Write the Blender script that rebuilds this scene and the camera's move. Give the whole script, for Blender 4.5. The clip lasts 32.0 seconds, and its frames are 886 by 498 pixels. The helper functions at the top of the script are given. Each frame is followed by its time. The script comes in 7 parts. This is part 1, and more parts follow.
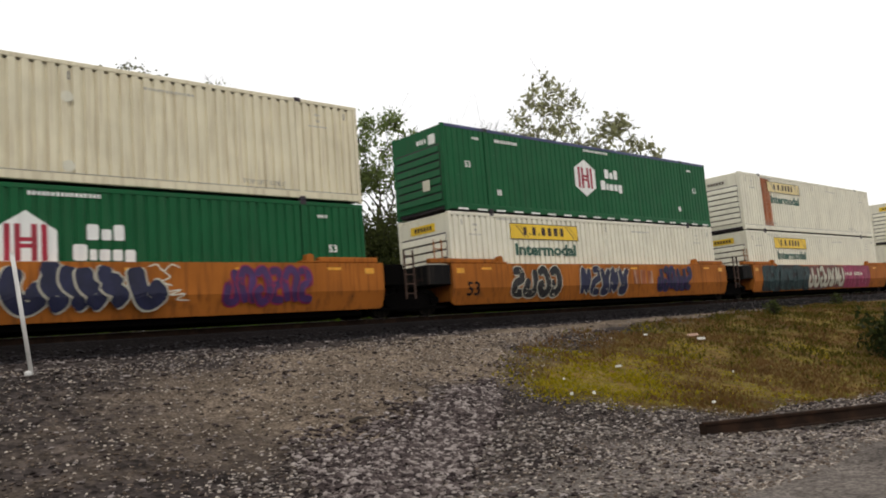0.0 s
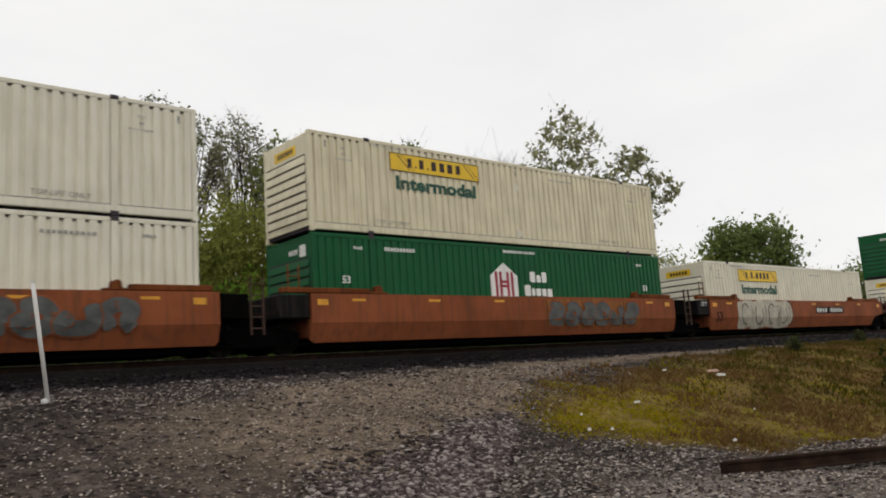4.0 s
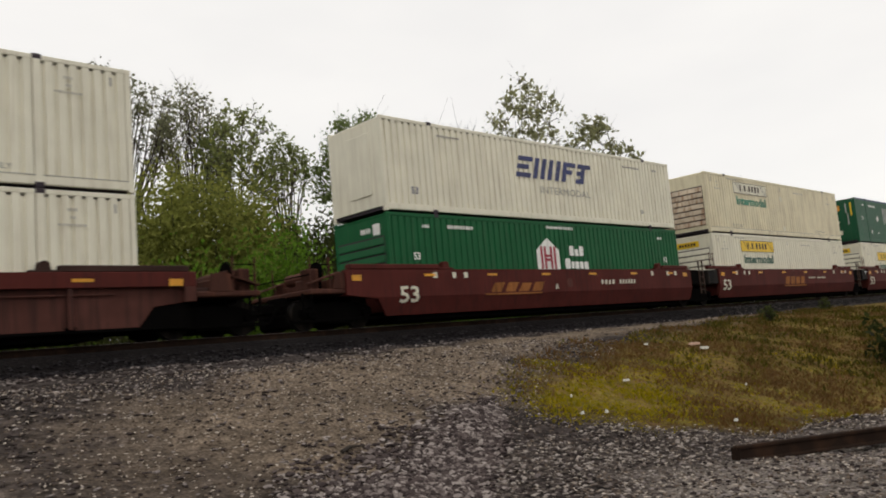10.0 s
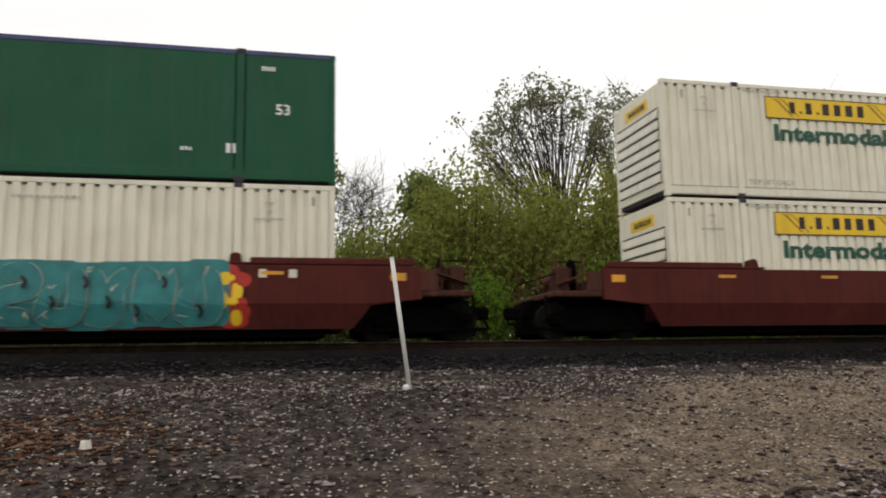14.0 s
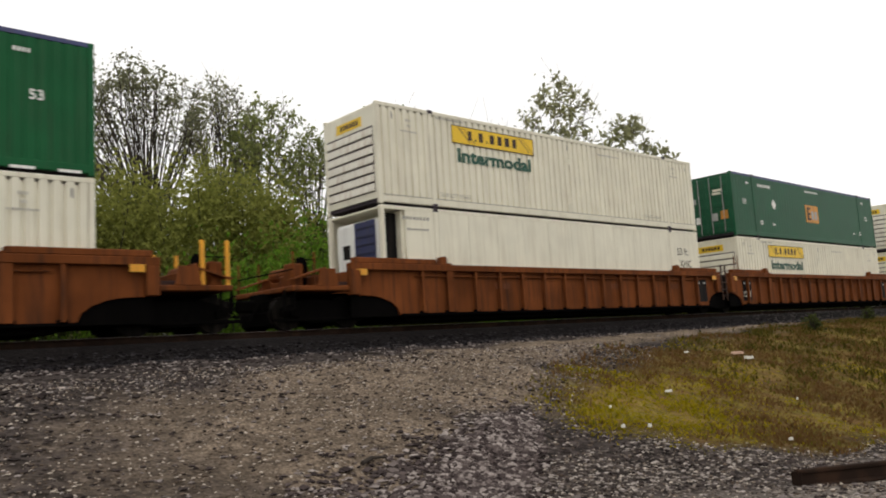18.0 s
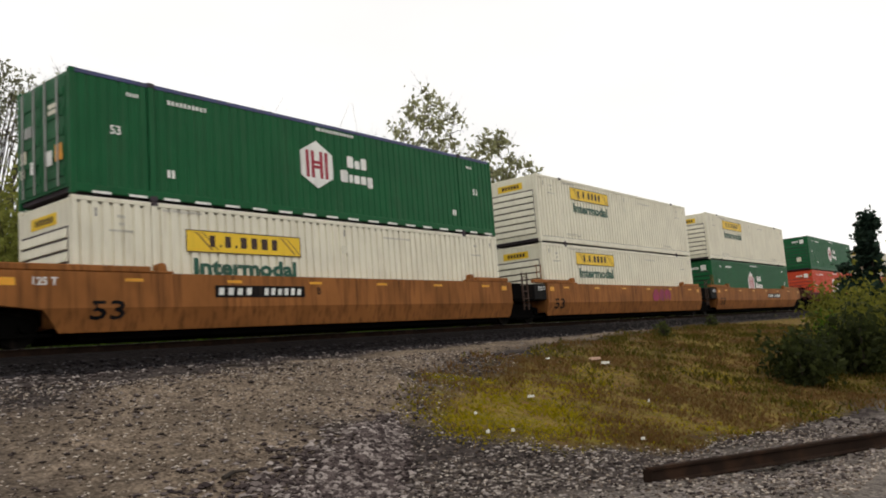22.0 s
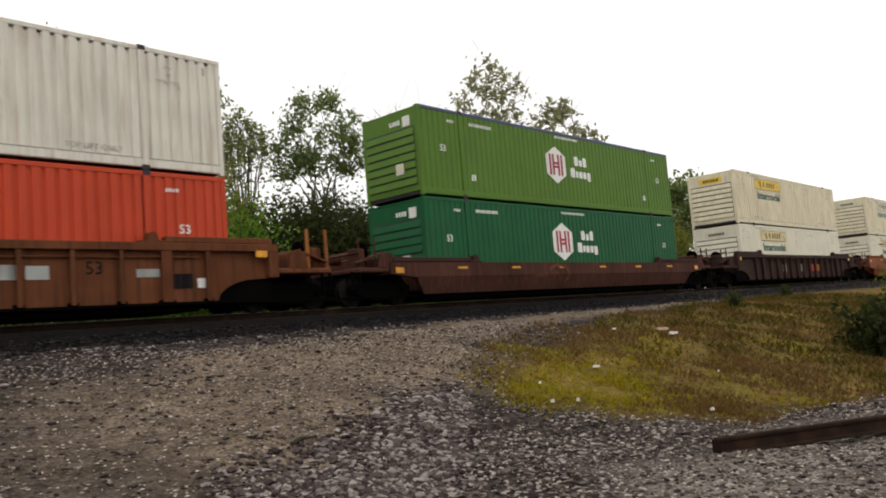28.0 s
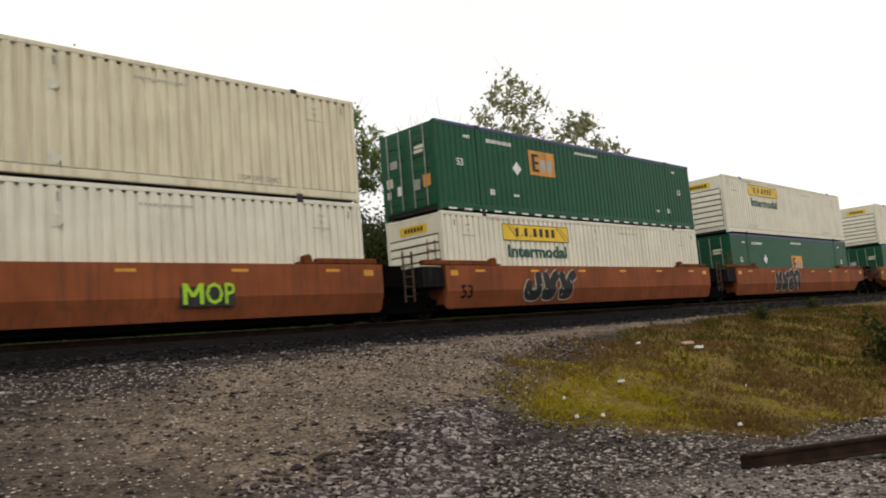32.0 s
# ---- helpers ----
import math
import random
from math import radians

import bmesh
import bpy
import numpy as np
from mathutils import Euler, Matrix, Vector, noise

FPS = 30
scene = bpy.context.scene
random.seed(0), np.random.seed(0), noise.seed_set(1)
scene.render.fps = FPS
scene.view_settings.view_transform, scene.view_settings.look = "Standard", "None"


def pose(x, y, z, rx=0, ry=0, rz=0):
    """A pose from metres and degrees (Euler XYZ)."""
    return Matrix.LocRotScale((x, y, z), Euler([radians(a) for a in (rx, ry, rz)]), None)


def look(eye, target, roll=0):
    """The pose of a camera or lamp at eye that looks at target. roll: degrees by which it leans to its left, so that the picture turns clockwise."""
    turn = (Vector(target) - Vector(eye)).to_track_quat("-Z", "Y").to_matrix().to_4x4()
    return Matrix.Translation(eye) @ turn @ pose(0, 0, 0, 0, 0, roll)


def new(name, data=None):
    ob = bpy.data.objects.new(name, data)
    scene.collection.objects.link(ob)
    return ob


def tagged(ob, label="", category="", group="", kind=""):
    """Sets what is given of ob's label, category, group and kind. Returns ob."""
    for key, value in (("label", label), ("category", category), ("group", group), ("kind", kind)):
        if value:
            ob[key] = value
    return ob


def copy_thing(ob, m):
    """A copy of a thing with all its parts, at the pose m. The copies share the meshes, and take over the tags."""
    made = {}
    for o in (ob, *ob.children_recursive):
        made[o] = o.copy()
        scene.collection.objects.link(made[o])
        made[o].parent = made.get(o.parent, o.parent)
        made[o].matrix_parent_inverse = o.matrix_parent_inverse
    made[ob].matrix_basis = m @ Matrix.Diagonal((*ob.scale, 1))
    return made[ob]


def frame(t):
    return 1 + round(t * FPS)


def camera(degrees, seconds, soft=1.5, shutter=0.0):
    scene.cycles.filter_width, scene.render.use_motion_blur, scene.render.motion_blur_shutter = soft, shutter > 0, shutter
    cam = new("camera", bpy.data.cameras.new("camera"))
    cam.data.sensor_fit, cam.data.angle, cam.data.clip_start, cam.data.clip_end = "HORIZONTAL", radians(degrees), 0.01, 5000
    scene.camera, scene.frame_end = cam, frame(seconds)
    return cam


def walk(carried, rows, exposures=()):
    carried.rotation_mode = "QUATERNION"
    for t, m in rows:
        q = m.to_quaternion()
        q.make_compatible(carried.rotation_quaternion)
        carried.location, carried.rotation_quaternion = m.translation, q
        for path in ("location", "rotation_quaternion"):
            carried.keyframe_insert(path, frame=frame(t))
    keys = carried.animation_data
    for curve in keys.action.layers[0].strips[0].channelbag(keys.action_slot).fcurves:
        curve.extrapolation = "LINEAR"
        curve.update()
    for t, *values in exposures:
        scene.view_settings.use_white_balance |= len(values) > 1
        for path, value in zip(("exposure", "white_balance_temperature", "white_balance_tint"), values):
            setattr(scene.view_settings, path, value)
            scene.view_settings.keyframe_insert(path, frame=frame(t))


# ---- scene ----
cam = camera(58.9, 32.0, soft=1.9, shutter=0.12)
# the camera stands low beside the line, steps forward once, and pans after the cars: t, x, y, z, yaw, pitch, roll
PATH = (
    (0, -0.650, -1.123, -0.117, -41.51, 6.49, 4.58),
    (0.5, -0.649, -1.127, -0.134, -41.26, 6.97, 4.61),
    (1, -0.656, -1.115, -0.108, -41.93, 7.18, 4.34),
    (1.5, -0.648, -1.113, -0.129, -41.13, 7.65, 4.21),
    (2, -0.643, -1.089, -0.100, -39.45, 7.42, 4.14),
    (2.5, -0.638, -1.108, -0.110, -39.55, 8.80, 3.96),
    (3, -0.630, -1.133, -0.123, -39.26, 8.02, 4.70),
    (3.5, -0.635, -1.124, -0.119, -41.57, 8.45, 3.99),
    (5.5, -0.641, -1.035, -0.100, -31.42, 10.68, 3.86),
    (6, -0.637, -1.066, -0.103, -30.25, 10.10, 4.39),
    (6.5, -0.629, -1.070, -0.110, -31.41, 9.69, 4.26),
    (7, -0.632, -1.098, -0.097, -33.33, 10.18, 3.31),
    (7.5, -0.630, -1.079, -0.097, -35.20, 9.50, 3.82),
    (8, -0.669, -0.995, -0.121, -37.88, 8.99, 3.42),
    (8.5, -0.575, -0.912, -0.148, -37.93, 5.42, 3.81),
    (9, -0.505, -0.527, -0.034, -41.49, 5.67, 3.71),
    (9.5, -0.360, -0.328, -0.029, -39.19, 6.76, 5.03),
    (10, -0.181, -0.115, 0.032, -43.52, 6.71, 5.04),
    (10.5, 0.005, 0.078, 0.059, -40.75, 7.57, 3.28),
    (11, 0.121, 0.229, 0.057, -42.03, 7.38, 4.02),
    (11.5, 0.183, 0.396, 0.038, -47.73, 7.13, 3.39),
    (12, 0.209, 0.485, 0.081, -49.78, 6.75, 3.69),
    (12.5, 0.230, 0.589, 0.075, -40.61, 8.21, 4.00),
    (13, 0.240, 0.693, 0.054, -24.71, 8.73, 3.53),
    (13.5, 0.433, 0.692, 0.123, -13.94, 8.31, 0.68),
    (15.5, 0.345, 0.555, 0.058, -11.78, 8.57, 1.32),
    (16, 0.332, 0.529, 0.052, -27.13, 7.11, 2.34),
    (16.5, 0.286, 0.506, 0.067, -37.22, 7.28, 3.11),
    (17, 0.270, 0.494, 0.051, -38.77, 6.07, 3.86),
    (17.5, 0.280, 0.438, 0.083, -37.95, 5.69, 4.63),
    (18, 0.263, 0.452, 0.077, -41.71, 6.81, 3.53),
    (18.5, 0.274, 0.455, 0.041, -43.56, 7.20, 4.89),
    (19, 0.282, 0.435, 0.050, -45.72, 8.05, 4.40),
    (19.5, 0.274, 0.447, 0.054, -47.43, 6.64, 3.10),
    (20, 0.272, 0.431, 0.055, -47.90, 6.59, 3.92),
    (20.5, 0.281, 0.421, 0.038, -47.41, 7.00, 4.85),
    (21, 0.286, 0.432, 0.036, -48.91, 6.51, 4.39),
    (21.5, 0.277, 0.426, 0.051, -51.41, 6.55, 4.08),
    (22, 0.272, 0.447, 0.052, -51.25, 6.92, 4.34),
    (22.5, 0.251, 0.424, 0.046, -49.49, 6.40, 4.56),
    (23, 0.229, 0.418, 0.064, -51.11, 5.77, 2.43),
    (23.5, 0.227, 0.408, 0.043, -49.69, 7.73, 3.44),
    (24, 0.219, 0.396, 0.071, -50.98, 6.40, 3.16),
    (24.5, 0.235, 0.414, 0.044, -50.96, 6.82, 3.52),
    (26.5, 0.321, 0.472, 0.004, -46.37, 6.52, 4.04),
    (27, 0.349, 0.427, 0.019, -46.25, 6.69, 4.87),
    (27.5, 0.323, 0.461, 0.027, -48.27, 4.91, 3.93),
    (28, 0.319, 0.460, 0.018, -46.50, 5.28, 4.52),
    (28.5, 0.329, 0.468, 0.038, -45.72, 5.55, 4.85),
    (29, 0.341, 0.470, 0.018, -45.56, 6.98, 4.67),
    (29.5, 0.329, 0.439, 0.011, -45.13, 8.18, 4.54),
    (30, 0.317, 0.464, 0.016, -45.56, 7.70, 4.41),
    (30.5, 0.304, 0.449, 0.016, -46.48, 7.51, 4.22),
    (31, 0.294, 0.465, 0.017, -46.36, 6.81, 4.08),
    (31.5, 0.320, 0.458, 0.011, -45.70, 6.25, 4.38),
    (32, 0.333, 0.467, 0.019, -44.83, 6.50, 4.81),
)
EXPOSURES = [(t, s, 6650 if t < 8.5 else 6800, 10) for t, s in ((0, -0.05), (1, -0.1), (2, -0.25), (3, -0.3), (5.5, -0.33), (6, -0.38), (7, -0.17), (8, -0.22), (9, -0.17), (10, -0.28), (11, -0.1), (12, -0.1), (13, -0.1), (16, -0.1), (17, 0.0), (18, -0.05), (19, -0.28), (20, -0.02), (21, -0.08), (24, -0.12), (27, -0.12), (28, -0.05), (30, -0.12), (32, -0.1))]
walk(cam, [(t, pose(x, y, z, 90 + p, r, w)) for t, x, y, z, w, p, r in PATH], EXPOSURES)

# ---- overcast daylight ----
SUN_EL, SUN_AZ = radians(52), radians(215)
world = bpy.data.worlds.new("overcast_sky")
scene.world = world
world.use_nodes = True
wt = world.node_tree
wt.nodes.clear()
w_out = wt.nodes.new("ShaderNodeOutputWorld")
w_bg = wt.nodes.new("ShaderNodeBackground")
w_sky = wt.nodes.new("ShaderNodeTexSky")
w_sky.sky_type, w_sky.sun_disc = "NISHITA", False
w_sky.sun_elevation, w_sky.sun_rotation = SUN_EL, SUN_AZ
w_scale = wt.nodes.new("ShaderNodeMix")
w_scale.data_type, w_scale.blend_type = "RGBA", "MULTIPLY"
w_scale.inputs[0].default_value = 1.0
w_scale.inputs[7].default_value = (0.10, 0.10, 0.10, 1)
w_co = wt.nodes.new("ShaderNodeTexCoord")
w_map = wt.nodes.new("ShaderNodeMapping")
w_map.inputs["Scale"].default_value = (1.2, 1.2, 3.4)
w_noise = wt.nodes.new("ShaderNodeTexNoise")
w_noise.inputs["Scale"].default_value, w_noise.inputs["Detail"].default_value = 1.6, 5
w_ramp = wt.nodes.new("ShaderNodeValToRGB")
w_ramp.color_ramp.elements[0].position, w_ramp.color_ramp.elements[0].color = 0.30, (0.90, 0.905, 0.92, 1)
w_ramp.color_ramp.elements[1].position, w_ramp.color_ramp.elements[1].color = 0.62, (1.0, 1.0, 1.0, 1)
w_mix = wt.nodes.new("ShaderNodeMix")
w_mix.data_type = "RGBA"
w_mix.inputs[0].default_value = 0.93
wt.links.new(w_co.outputs["Generated"], w_map.inputs[0])
wt.links.new(w_map.outputs[0], w_noise.inputs["Vector"])
wt.links.new(w_noise.outputs["Fac"], w_ramp.inputs[0])
wt.links.new(w_sky.outputs[0], w_scale.inputs[6])
wt.links.new(w_scale.outputs[2], w_mix.inputs[6])
wt.links.new(w_ramp.outputs[0], w_mix.inputs[7])
wt.links.new(w_mix.outputs[2], w_bg.inputs[0])
w_bg.inputs[1].default_value = 1.22
wt.links.new(w_bg.outputs[0], w_out.inputs[0])
sun = new("sun", bpy.data.lights.new("sun", "SUN"))
sun.data.energy, sun.data.angle, sun.data.color = 0.6, radians(28), (1.0, 0.97, 0.92)
sun.matrix_world = look((0, 0, 30), (30 * math.sin(SUN_AZ) * -0.6, 30 * math.cos(SUN_AZ) * -0.6, 0))

# ---- materials ----
def mat(name, base, rough=0.6, metal=0.0, vary=0.25, dirt=(0.06, 0.045, 0.035), dirty=0.25, scale=1.2, streak=True, bump=0.15, fine=40.0, spec=0.4):
    """A painted or natural surface: broad tone changes, dirt in runs, and fine grain."""
    m = bpy.data.materials.new(name)
    m.use_nodes = True
    nt = m.node_tree
    N, K = nt.nodes.new, nt.links.new
    bs = nt.nodes["Principled BSDF"]
    bs.inputs["Metallic"].default_value = metal
    bs.inputs["Specular IOR Level"].default_value = spec
    co, info = N("ShaderNodeTexCoord"), N("ShaderNodeObjectInfo")
    shift = N("ShaderNodeVectorMath")
    shift.operation = "MULTIPLY_ADD"
    K(info.outputs["Random"], shift.inputs[0])
    shift.inputs[1].default_value = (37.0, 19.0, 11.0)
    K(co.outputs["Object"], shift.inputs[2])
    n1 = N("ShaderNodeTexNoise")
    n1.inputs["Scale"].default_value, n1.inputs["Detail"].default_value = scale, 6
    K(shift.outputs[0], n1.inputs["Vector"])
    mp = N("ShaderNodeMapping")
    mp.inputs["Scale"].default_value = (5.0, 5.0, 0.35) if streak else (3.0, 3.0, 3.0)
    K(shift.outputs[0], mp.inputs[0])
    n2 = N("ShaderNodeTexNoise")
    n2.inputs["Scale"].default_value, n2.inputs["Detail"].default_value = 1.6, 8
    K(mp.outputs[0], n2.inputs["Vector"])
    n3 = N("ShaderNodeTexNoise")
    n3.inputs["Scale"].default_value, n3.inputs["Detail"].default_value = fine, 4
    K(shift.outputs[0], n3.inputs["Vector"])
    tone = N("ShaderNodeMapRange")
    tone.inputs[1].default_value, tone.inputs[2].default_value = 0.3, 0.7
    tone.inputs[3].default_value, tone.inputs[4].default_value = 1 - vary, 1 + vary * 0.6
    K(n1.outputs["Fac"], tone.inputs[0])
    mul = N("ShaderNodeMix")
    mul.data_type, mul.blend_type = "RGBA", "MULTIPLY"
    mul.inputs[0].default_value = 1.0
    mul.inputs[6].default_value = (*base, 1)
    K(tone.outputs[0], mul.inputs[7])
    rng = N("ShaderNodeMapRange")
    rng.inputs[1].default_value, rng.inputs[2].default_value = 0.48, 0.75
    rng.inputs[4].default_value = dirty * 2
    K(n2.outputs["Fac"], rng.inputs[0])
    mix = N("ShaderNodeMix")
    mix.data_type = "RGBA"
    K(rng.outputs[0], mix.inputs[0])
    K(mul.outputs[2], mix.inputs[6])
    mix.inputs[7].default_value = (*dirt, 1)
    K(mix.outputs[2], bs.inputs["Base Color"])
    rr = N("ShaderNodeMapRange")
    rr.inputs[3].default_value, rr.inputs[4].default_value = max(rough - 0.12, 0.05), min(rough + 0.15, 1)
    K(n3.outputs["Fac"], rr.inputs[0])
    K(rr.outputs[0], bs.inputs["Roughness"])
    if bump:
        bp = N("ShaderNodeBump")
        bp.inputs["Strength"].default_value, bp.inputs["Distance"].default_value = bump, 0.01
        K(n3.outputs["Fac"], bp.inputs["Height"])
        K(bp.outputs[0], bs.inputs["Normal"])
    return m


WHITE = mat("white_container_paint", (0.745, 0.71, 0.575), 0.5, vary=0.08, dirt=(0.42, 0.35, 0.24), dirty=0.17, bump=0.03)
CREAM = mat("cream_container_paint", (0.72, 0.655, 0.47), 0.5, vary=0.10, dirt=(0.34, 0.25, 0.14), dirty=0.24, bump=0.03)
RUSTYWHITE = mat("rust_stained_white_paint", (0.70, 0.67, 0.58), 0.55, vary=0.08, dirt=(0.30, 0.16, 0.08), dirty=0.24, bump=0.05)
GREEN = mat("dark_green_container_paint", (0.009, 0.096, 0.034), 0.45, vary=0.12, dirt=(0.05, 0.085, 0.05), dirty=0.14, bump=0.03, spec=0.12)
EMPGREEN = mat("bottle_green_container_paint", (0.009, 0.080, 0.036), 0.45, vary=0.12, dirt=(0.05, 0.07, 0.05), dirty=0.14, bump=0.03, spec=0.2)
LIGHTGREEN = mat("faded_green_container_paint", (0.084, 0.176, 0.018), 0.5, vary=0.10, dirt=(0.06, 0.10, 0.03), dirty=0.14, bump=0.03, spec=0.2)
RED = mat("orange_red_container_paint", (0.52, 0.060, 0.022), 0.5, vary=0.10, dirt=(0.30, 0.05, 0.03), dirty=0.14, bump=0.03, spec=0.2)
GREY_GALV = mat("dull_galvanised_steel", (0.32, 0.32, 0.31), 0.5, metal=0.5, bump=0.05)
CASTING = mat("dirty_casting_steel_and_slat_shade", (0.06, 0.05, 0.06), 0.7, bump=0.2, spec=0.05)
# dark blue top edge of some containers
BLUEEDGE = mat("blue_roof_rail", (0.05, 0.06, 0.16), 0.5)
YELLOW = mat("yellow_sign_vinyl", (0.80, 0.52, 0.020), 0.45, vary=0.06, dirty=0.06, bump=0.0)
PALEYELLOW = mat("faded_yellow_sign_vinyl", (0.70, 0.56, 0.26), 0.5, vary=0.08, dirty=0.06, bump=0.0)
FADEDSIGN = mat("bleached_sign_vinyl", (0.66, 0.63, 0.50), 0.5, vary=0.08, dirty=0.08, bump=0.0)
DULLYELLOW = mat("brownish_yellow_print", (0.36, 0.20, 0.02), 0.5, bump=0.0)
BROWNINK = mat("dark_brown_lettering", (0.035, 0.015, 0.01), 0.6, bump=0.0)
GREENINK = mat("deep_green_lettering", (0.006, 0.075, 0.045), 0.5, vary=0.1, bump=0.0)
TEALINK = mat("faded_green_lettering", (0.03, 0.21, 0.13), 0.5, bump=0.0)
REDINK = mat("crimson_logo_ink", (0.35, 0.012, 0.035), 0.5, bump=0.0)
BLUEINK = mat("navy_lettering", (0.025, 0.035, 0.13), 0.5, bump=0.0)
WHITEINK = mat("white_lettering", (0.78, 0.78, 0.74), 0.5, vary=0.08, dirty=0.12, bump=0.0)
FAINTINK = mat("faint_stencil_lettering", (0.50, 0.48, 0.42), 0.6, bump=0.0)
GREYINK = mat("grey_stencil_lettering", (0.30, 0.29, 0.26), 0.6, bump=0.0)
SILVERINK = mat("weathered_grey_lettering", (0.36, 0.37, 0.35), 0.6, vary=0.25, bump=0.0)
ORANGEINK = mat("orange_logo_panel", (0.68, 0.30, 0.04), 0.5, bump=0.0)
RUSTPATCH = mat("bare_rusted_panel", (0.27, 0.075, 0.022), 0.8, vary=0.55, dirt=(0.62, 0.50, 0.38), dirty=0.34, bump=0.2)
RUSTLOUVRE = mat("rust_streaked_cream_slats", (0.60, 0.50, 0.38), 0.7, vary=0.3, dirt=(0.24, 0.09, 0.03), dirty=0.5, bump=0.1)
W_ORANGE = mat("orange_brown_well_car_paint", (0.36, 0.118, 0.022), 0.6, vary=0.22, dirt=(0.11, 0.042, 0.016), dirty=0.42, scale=0.8, spec=0.06)
W_SALMON = mat("faded_orange_red_well_car_paint", (0.255, 0.078, 0.032), 0.6, vary=0.28, dirt=(0.12, 0.05, 0.03), dirty=0.40, scale=0.8, spec=0.06)
W_TAN = mat("tan_well_car_paint", (0.29, 0.115, 0.036), 0.6, vary=0.26, dirt=(0.09, 0.036, 0.016), dirty=0.44, scale=0.8, spec=0.06)
W_RUST = mat("rust_brown_well_car_paint", (0.165, 0.050, 0.015), 0.7, vary=0.38, dirt=(0.040, 0.019, 0.012), dirty=0.46, scale=0.8, spec=0.06)
W_BROWN = mat("dusty_brown_well_car_paint", (0.140, 0.050, 0.023), 0.7, vary=0.36, dirt=(0.05, 0.026, 0.016), dirty=0.46, scale=0.8, spec=0.06)
W_MAROON = mat("maroon_well_car_paint", (0.088, 0.021, 0.017), 0.6, vary=0.25, dirt=(0.042, 0.016, 0.014), dirty=0.36, scale=0.8, spec=0.06)
W_DUSTMAROON = mat("dusty_maroon_well_car_paint", (0.095, 0.038, 0.030), 0.7, vary=0.35, dirt=(0.032, 0.018, 0.016), dirty=0.5, scale=0.8, spec=0.06)
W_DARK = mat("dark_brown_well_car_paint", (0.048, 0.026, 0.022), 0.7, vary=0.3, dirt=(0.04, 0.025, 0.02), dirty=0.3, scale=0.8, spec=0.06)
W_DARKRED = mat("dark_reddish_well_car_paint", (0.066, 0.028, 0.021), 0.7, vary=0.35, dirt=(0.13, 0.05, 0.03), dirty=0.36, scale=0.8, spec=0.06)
LADDER = mat("rusty_ladder_steel", (0.075, 0.045, 0.034), 0.7, vary=0.3, dirty=0.3, spec=0.1)
# for the trucks, and for added black blocks that stand in for shade
TRUCK = mat("black_oily_steel_and_shade", (0.0028, 0.0025, 0.0023), 0.85, vary=0.3, dirt=(0.008, 0.0065, 0.0055), dirty=0.12, bump=0.3, spec=0.02)
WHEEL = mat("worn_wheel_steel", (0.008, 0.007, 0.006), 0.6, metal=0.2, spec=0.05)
REFLECT = mat("yellow_reflector_strip", (0.75, 0.34, 0.02), 0.4, dirty=0.15, bump=0.0)
BLACKPANEL = mat("black_stencil_panel", (0.009, 0.0085, 0.0085), 0.6, bump=0.0, spec=0.05)
G_NAVY = mat("navy_spray_paint", (0.012, 0.014, 0.045), 0.6, vary=0.4, dirty=0.05, scale=3, bump=0.0)
NAVYPANEL = mat("navy_machine_panel", (0.016, 0.022, 0.085), 0.5, vary=0.1, bump=0.0)
G_PURPLE = mat("purple_spray_paint", (0.060, 0.022, 0.105), 0.6, vary=0.4, dirty=0.05, scale=3, bump=0.0)
G_MAGENTA = mat("magenta_spray_paint", (0.27, 0.018, 0.072), 0.6, vary=0.4, dirty=0.1, scale=2, bump=0.0)
G_TEAL = mat("teal_spray_paint", (0.030, 0.20, 0.20), 0.6, vary=0.25, dirty=0.05, scale=3, bump=0.0)
G_DARKTEAL = mat("dark_teal_spray_paint", (0.010, 0.032, 0.034), 0.6, vary=0.5, dirty=0.1, scale=3, bump=0.0)
G_FADEDTEAL = mat("faded_blue_grey_spray_paint", (0.085, 0.088, 0.082), 0.6, vary=0.5, dirty=0.1, scale=3, bump=0.0)
PALERED = mat("faded_pinkish_stencil_paint", (0.33, 0.20, 0.15), 0.6, vary=0.3, bump=0.0)
G_CREAM = mat("cream_spray_paint", (0.52, 0.48, 0.38), 0.6, vary=0.2, dirty=0.15, scale=3, bump=0.0)
G_LIME = mat("lime_spray_paint", (0.36, 0.62, 0.02), 0.6, vary=0.1, dirty=0.05, bump=0.0)
G_RED = mat("red_spray_paint", (0.44, 0.030, 0.018), 0.6, vary=0.3, dirty=0.1, scale=3, bump=0.0)
G_BLACK = mat("black_spray_paint", (0.010, 0.010, 0.012), 0.6, vary=0.3, bump=0.0)
G_PINK = mat("pale_pink_spray_paint", (0.46, 0.16, 0.22), 0.6, vary=0.3, scale=3, bump=0.0)
G_PALETEAL = mat("pale_teal_spray_paint", (0.085, 0.15, 0.145), 0.6, vary=0.3, scale=3, bump=0.0)
G_DULLRED = mat("dull_red_spray_paint", (0.17, 0.05, 0.04), 0.6, vary=0.4, scale=3, bump=0.0)
RAILSTEEL = mat("worn_rail_steel", (0.22, 0.21, 0.20), 0.35, metal=0.7, vary=0.1, dirty=0.1, bump=0.05)
RAILRUST = mat("brown_rusted_rail", (0.024, 0.015, 0.011), 0.85, vary=0.3, dirt=(0.07, 0.035, 0.02), dirty=0.2, streak=False, bump=0.4, spec=0.05)
TIEWOOD = mat("creosoted_tie_wood", (0.016, 0.013, 0.011), 0.9, vary=0.4, bump=0.5, spec=0.05)
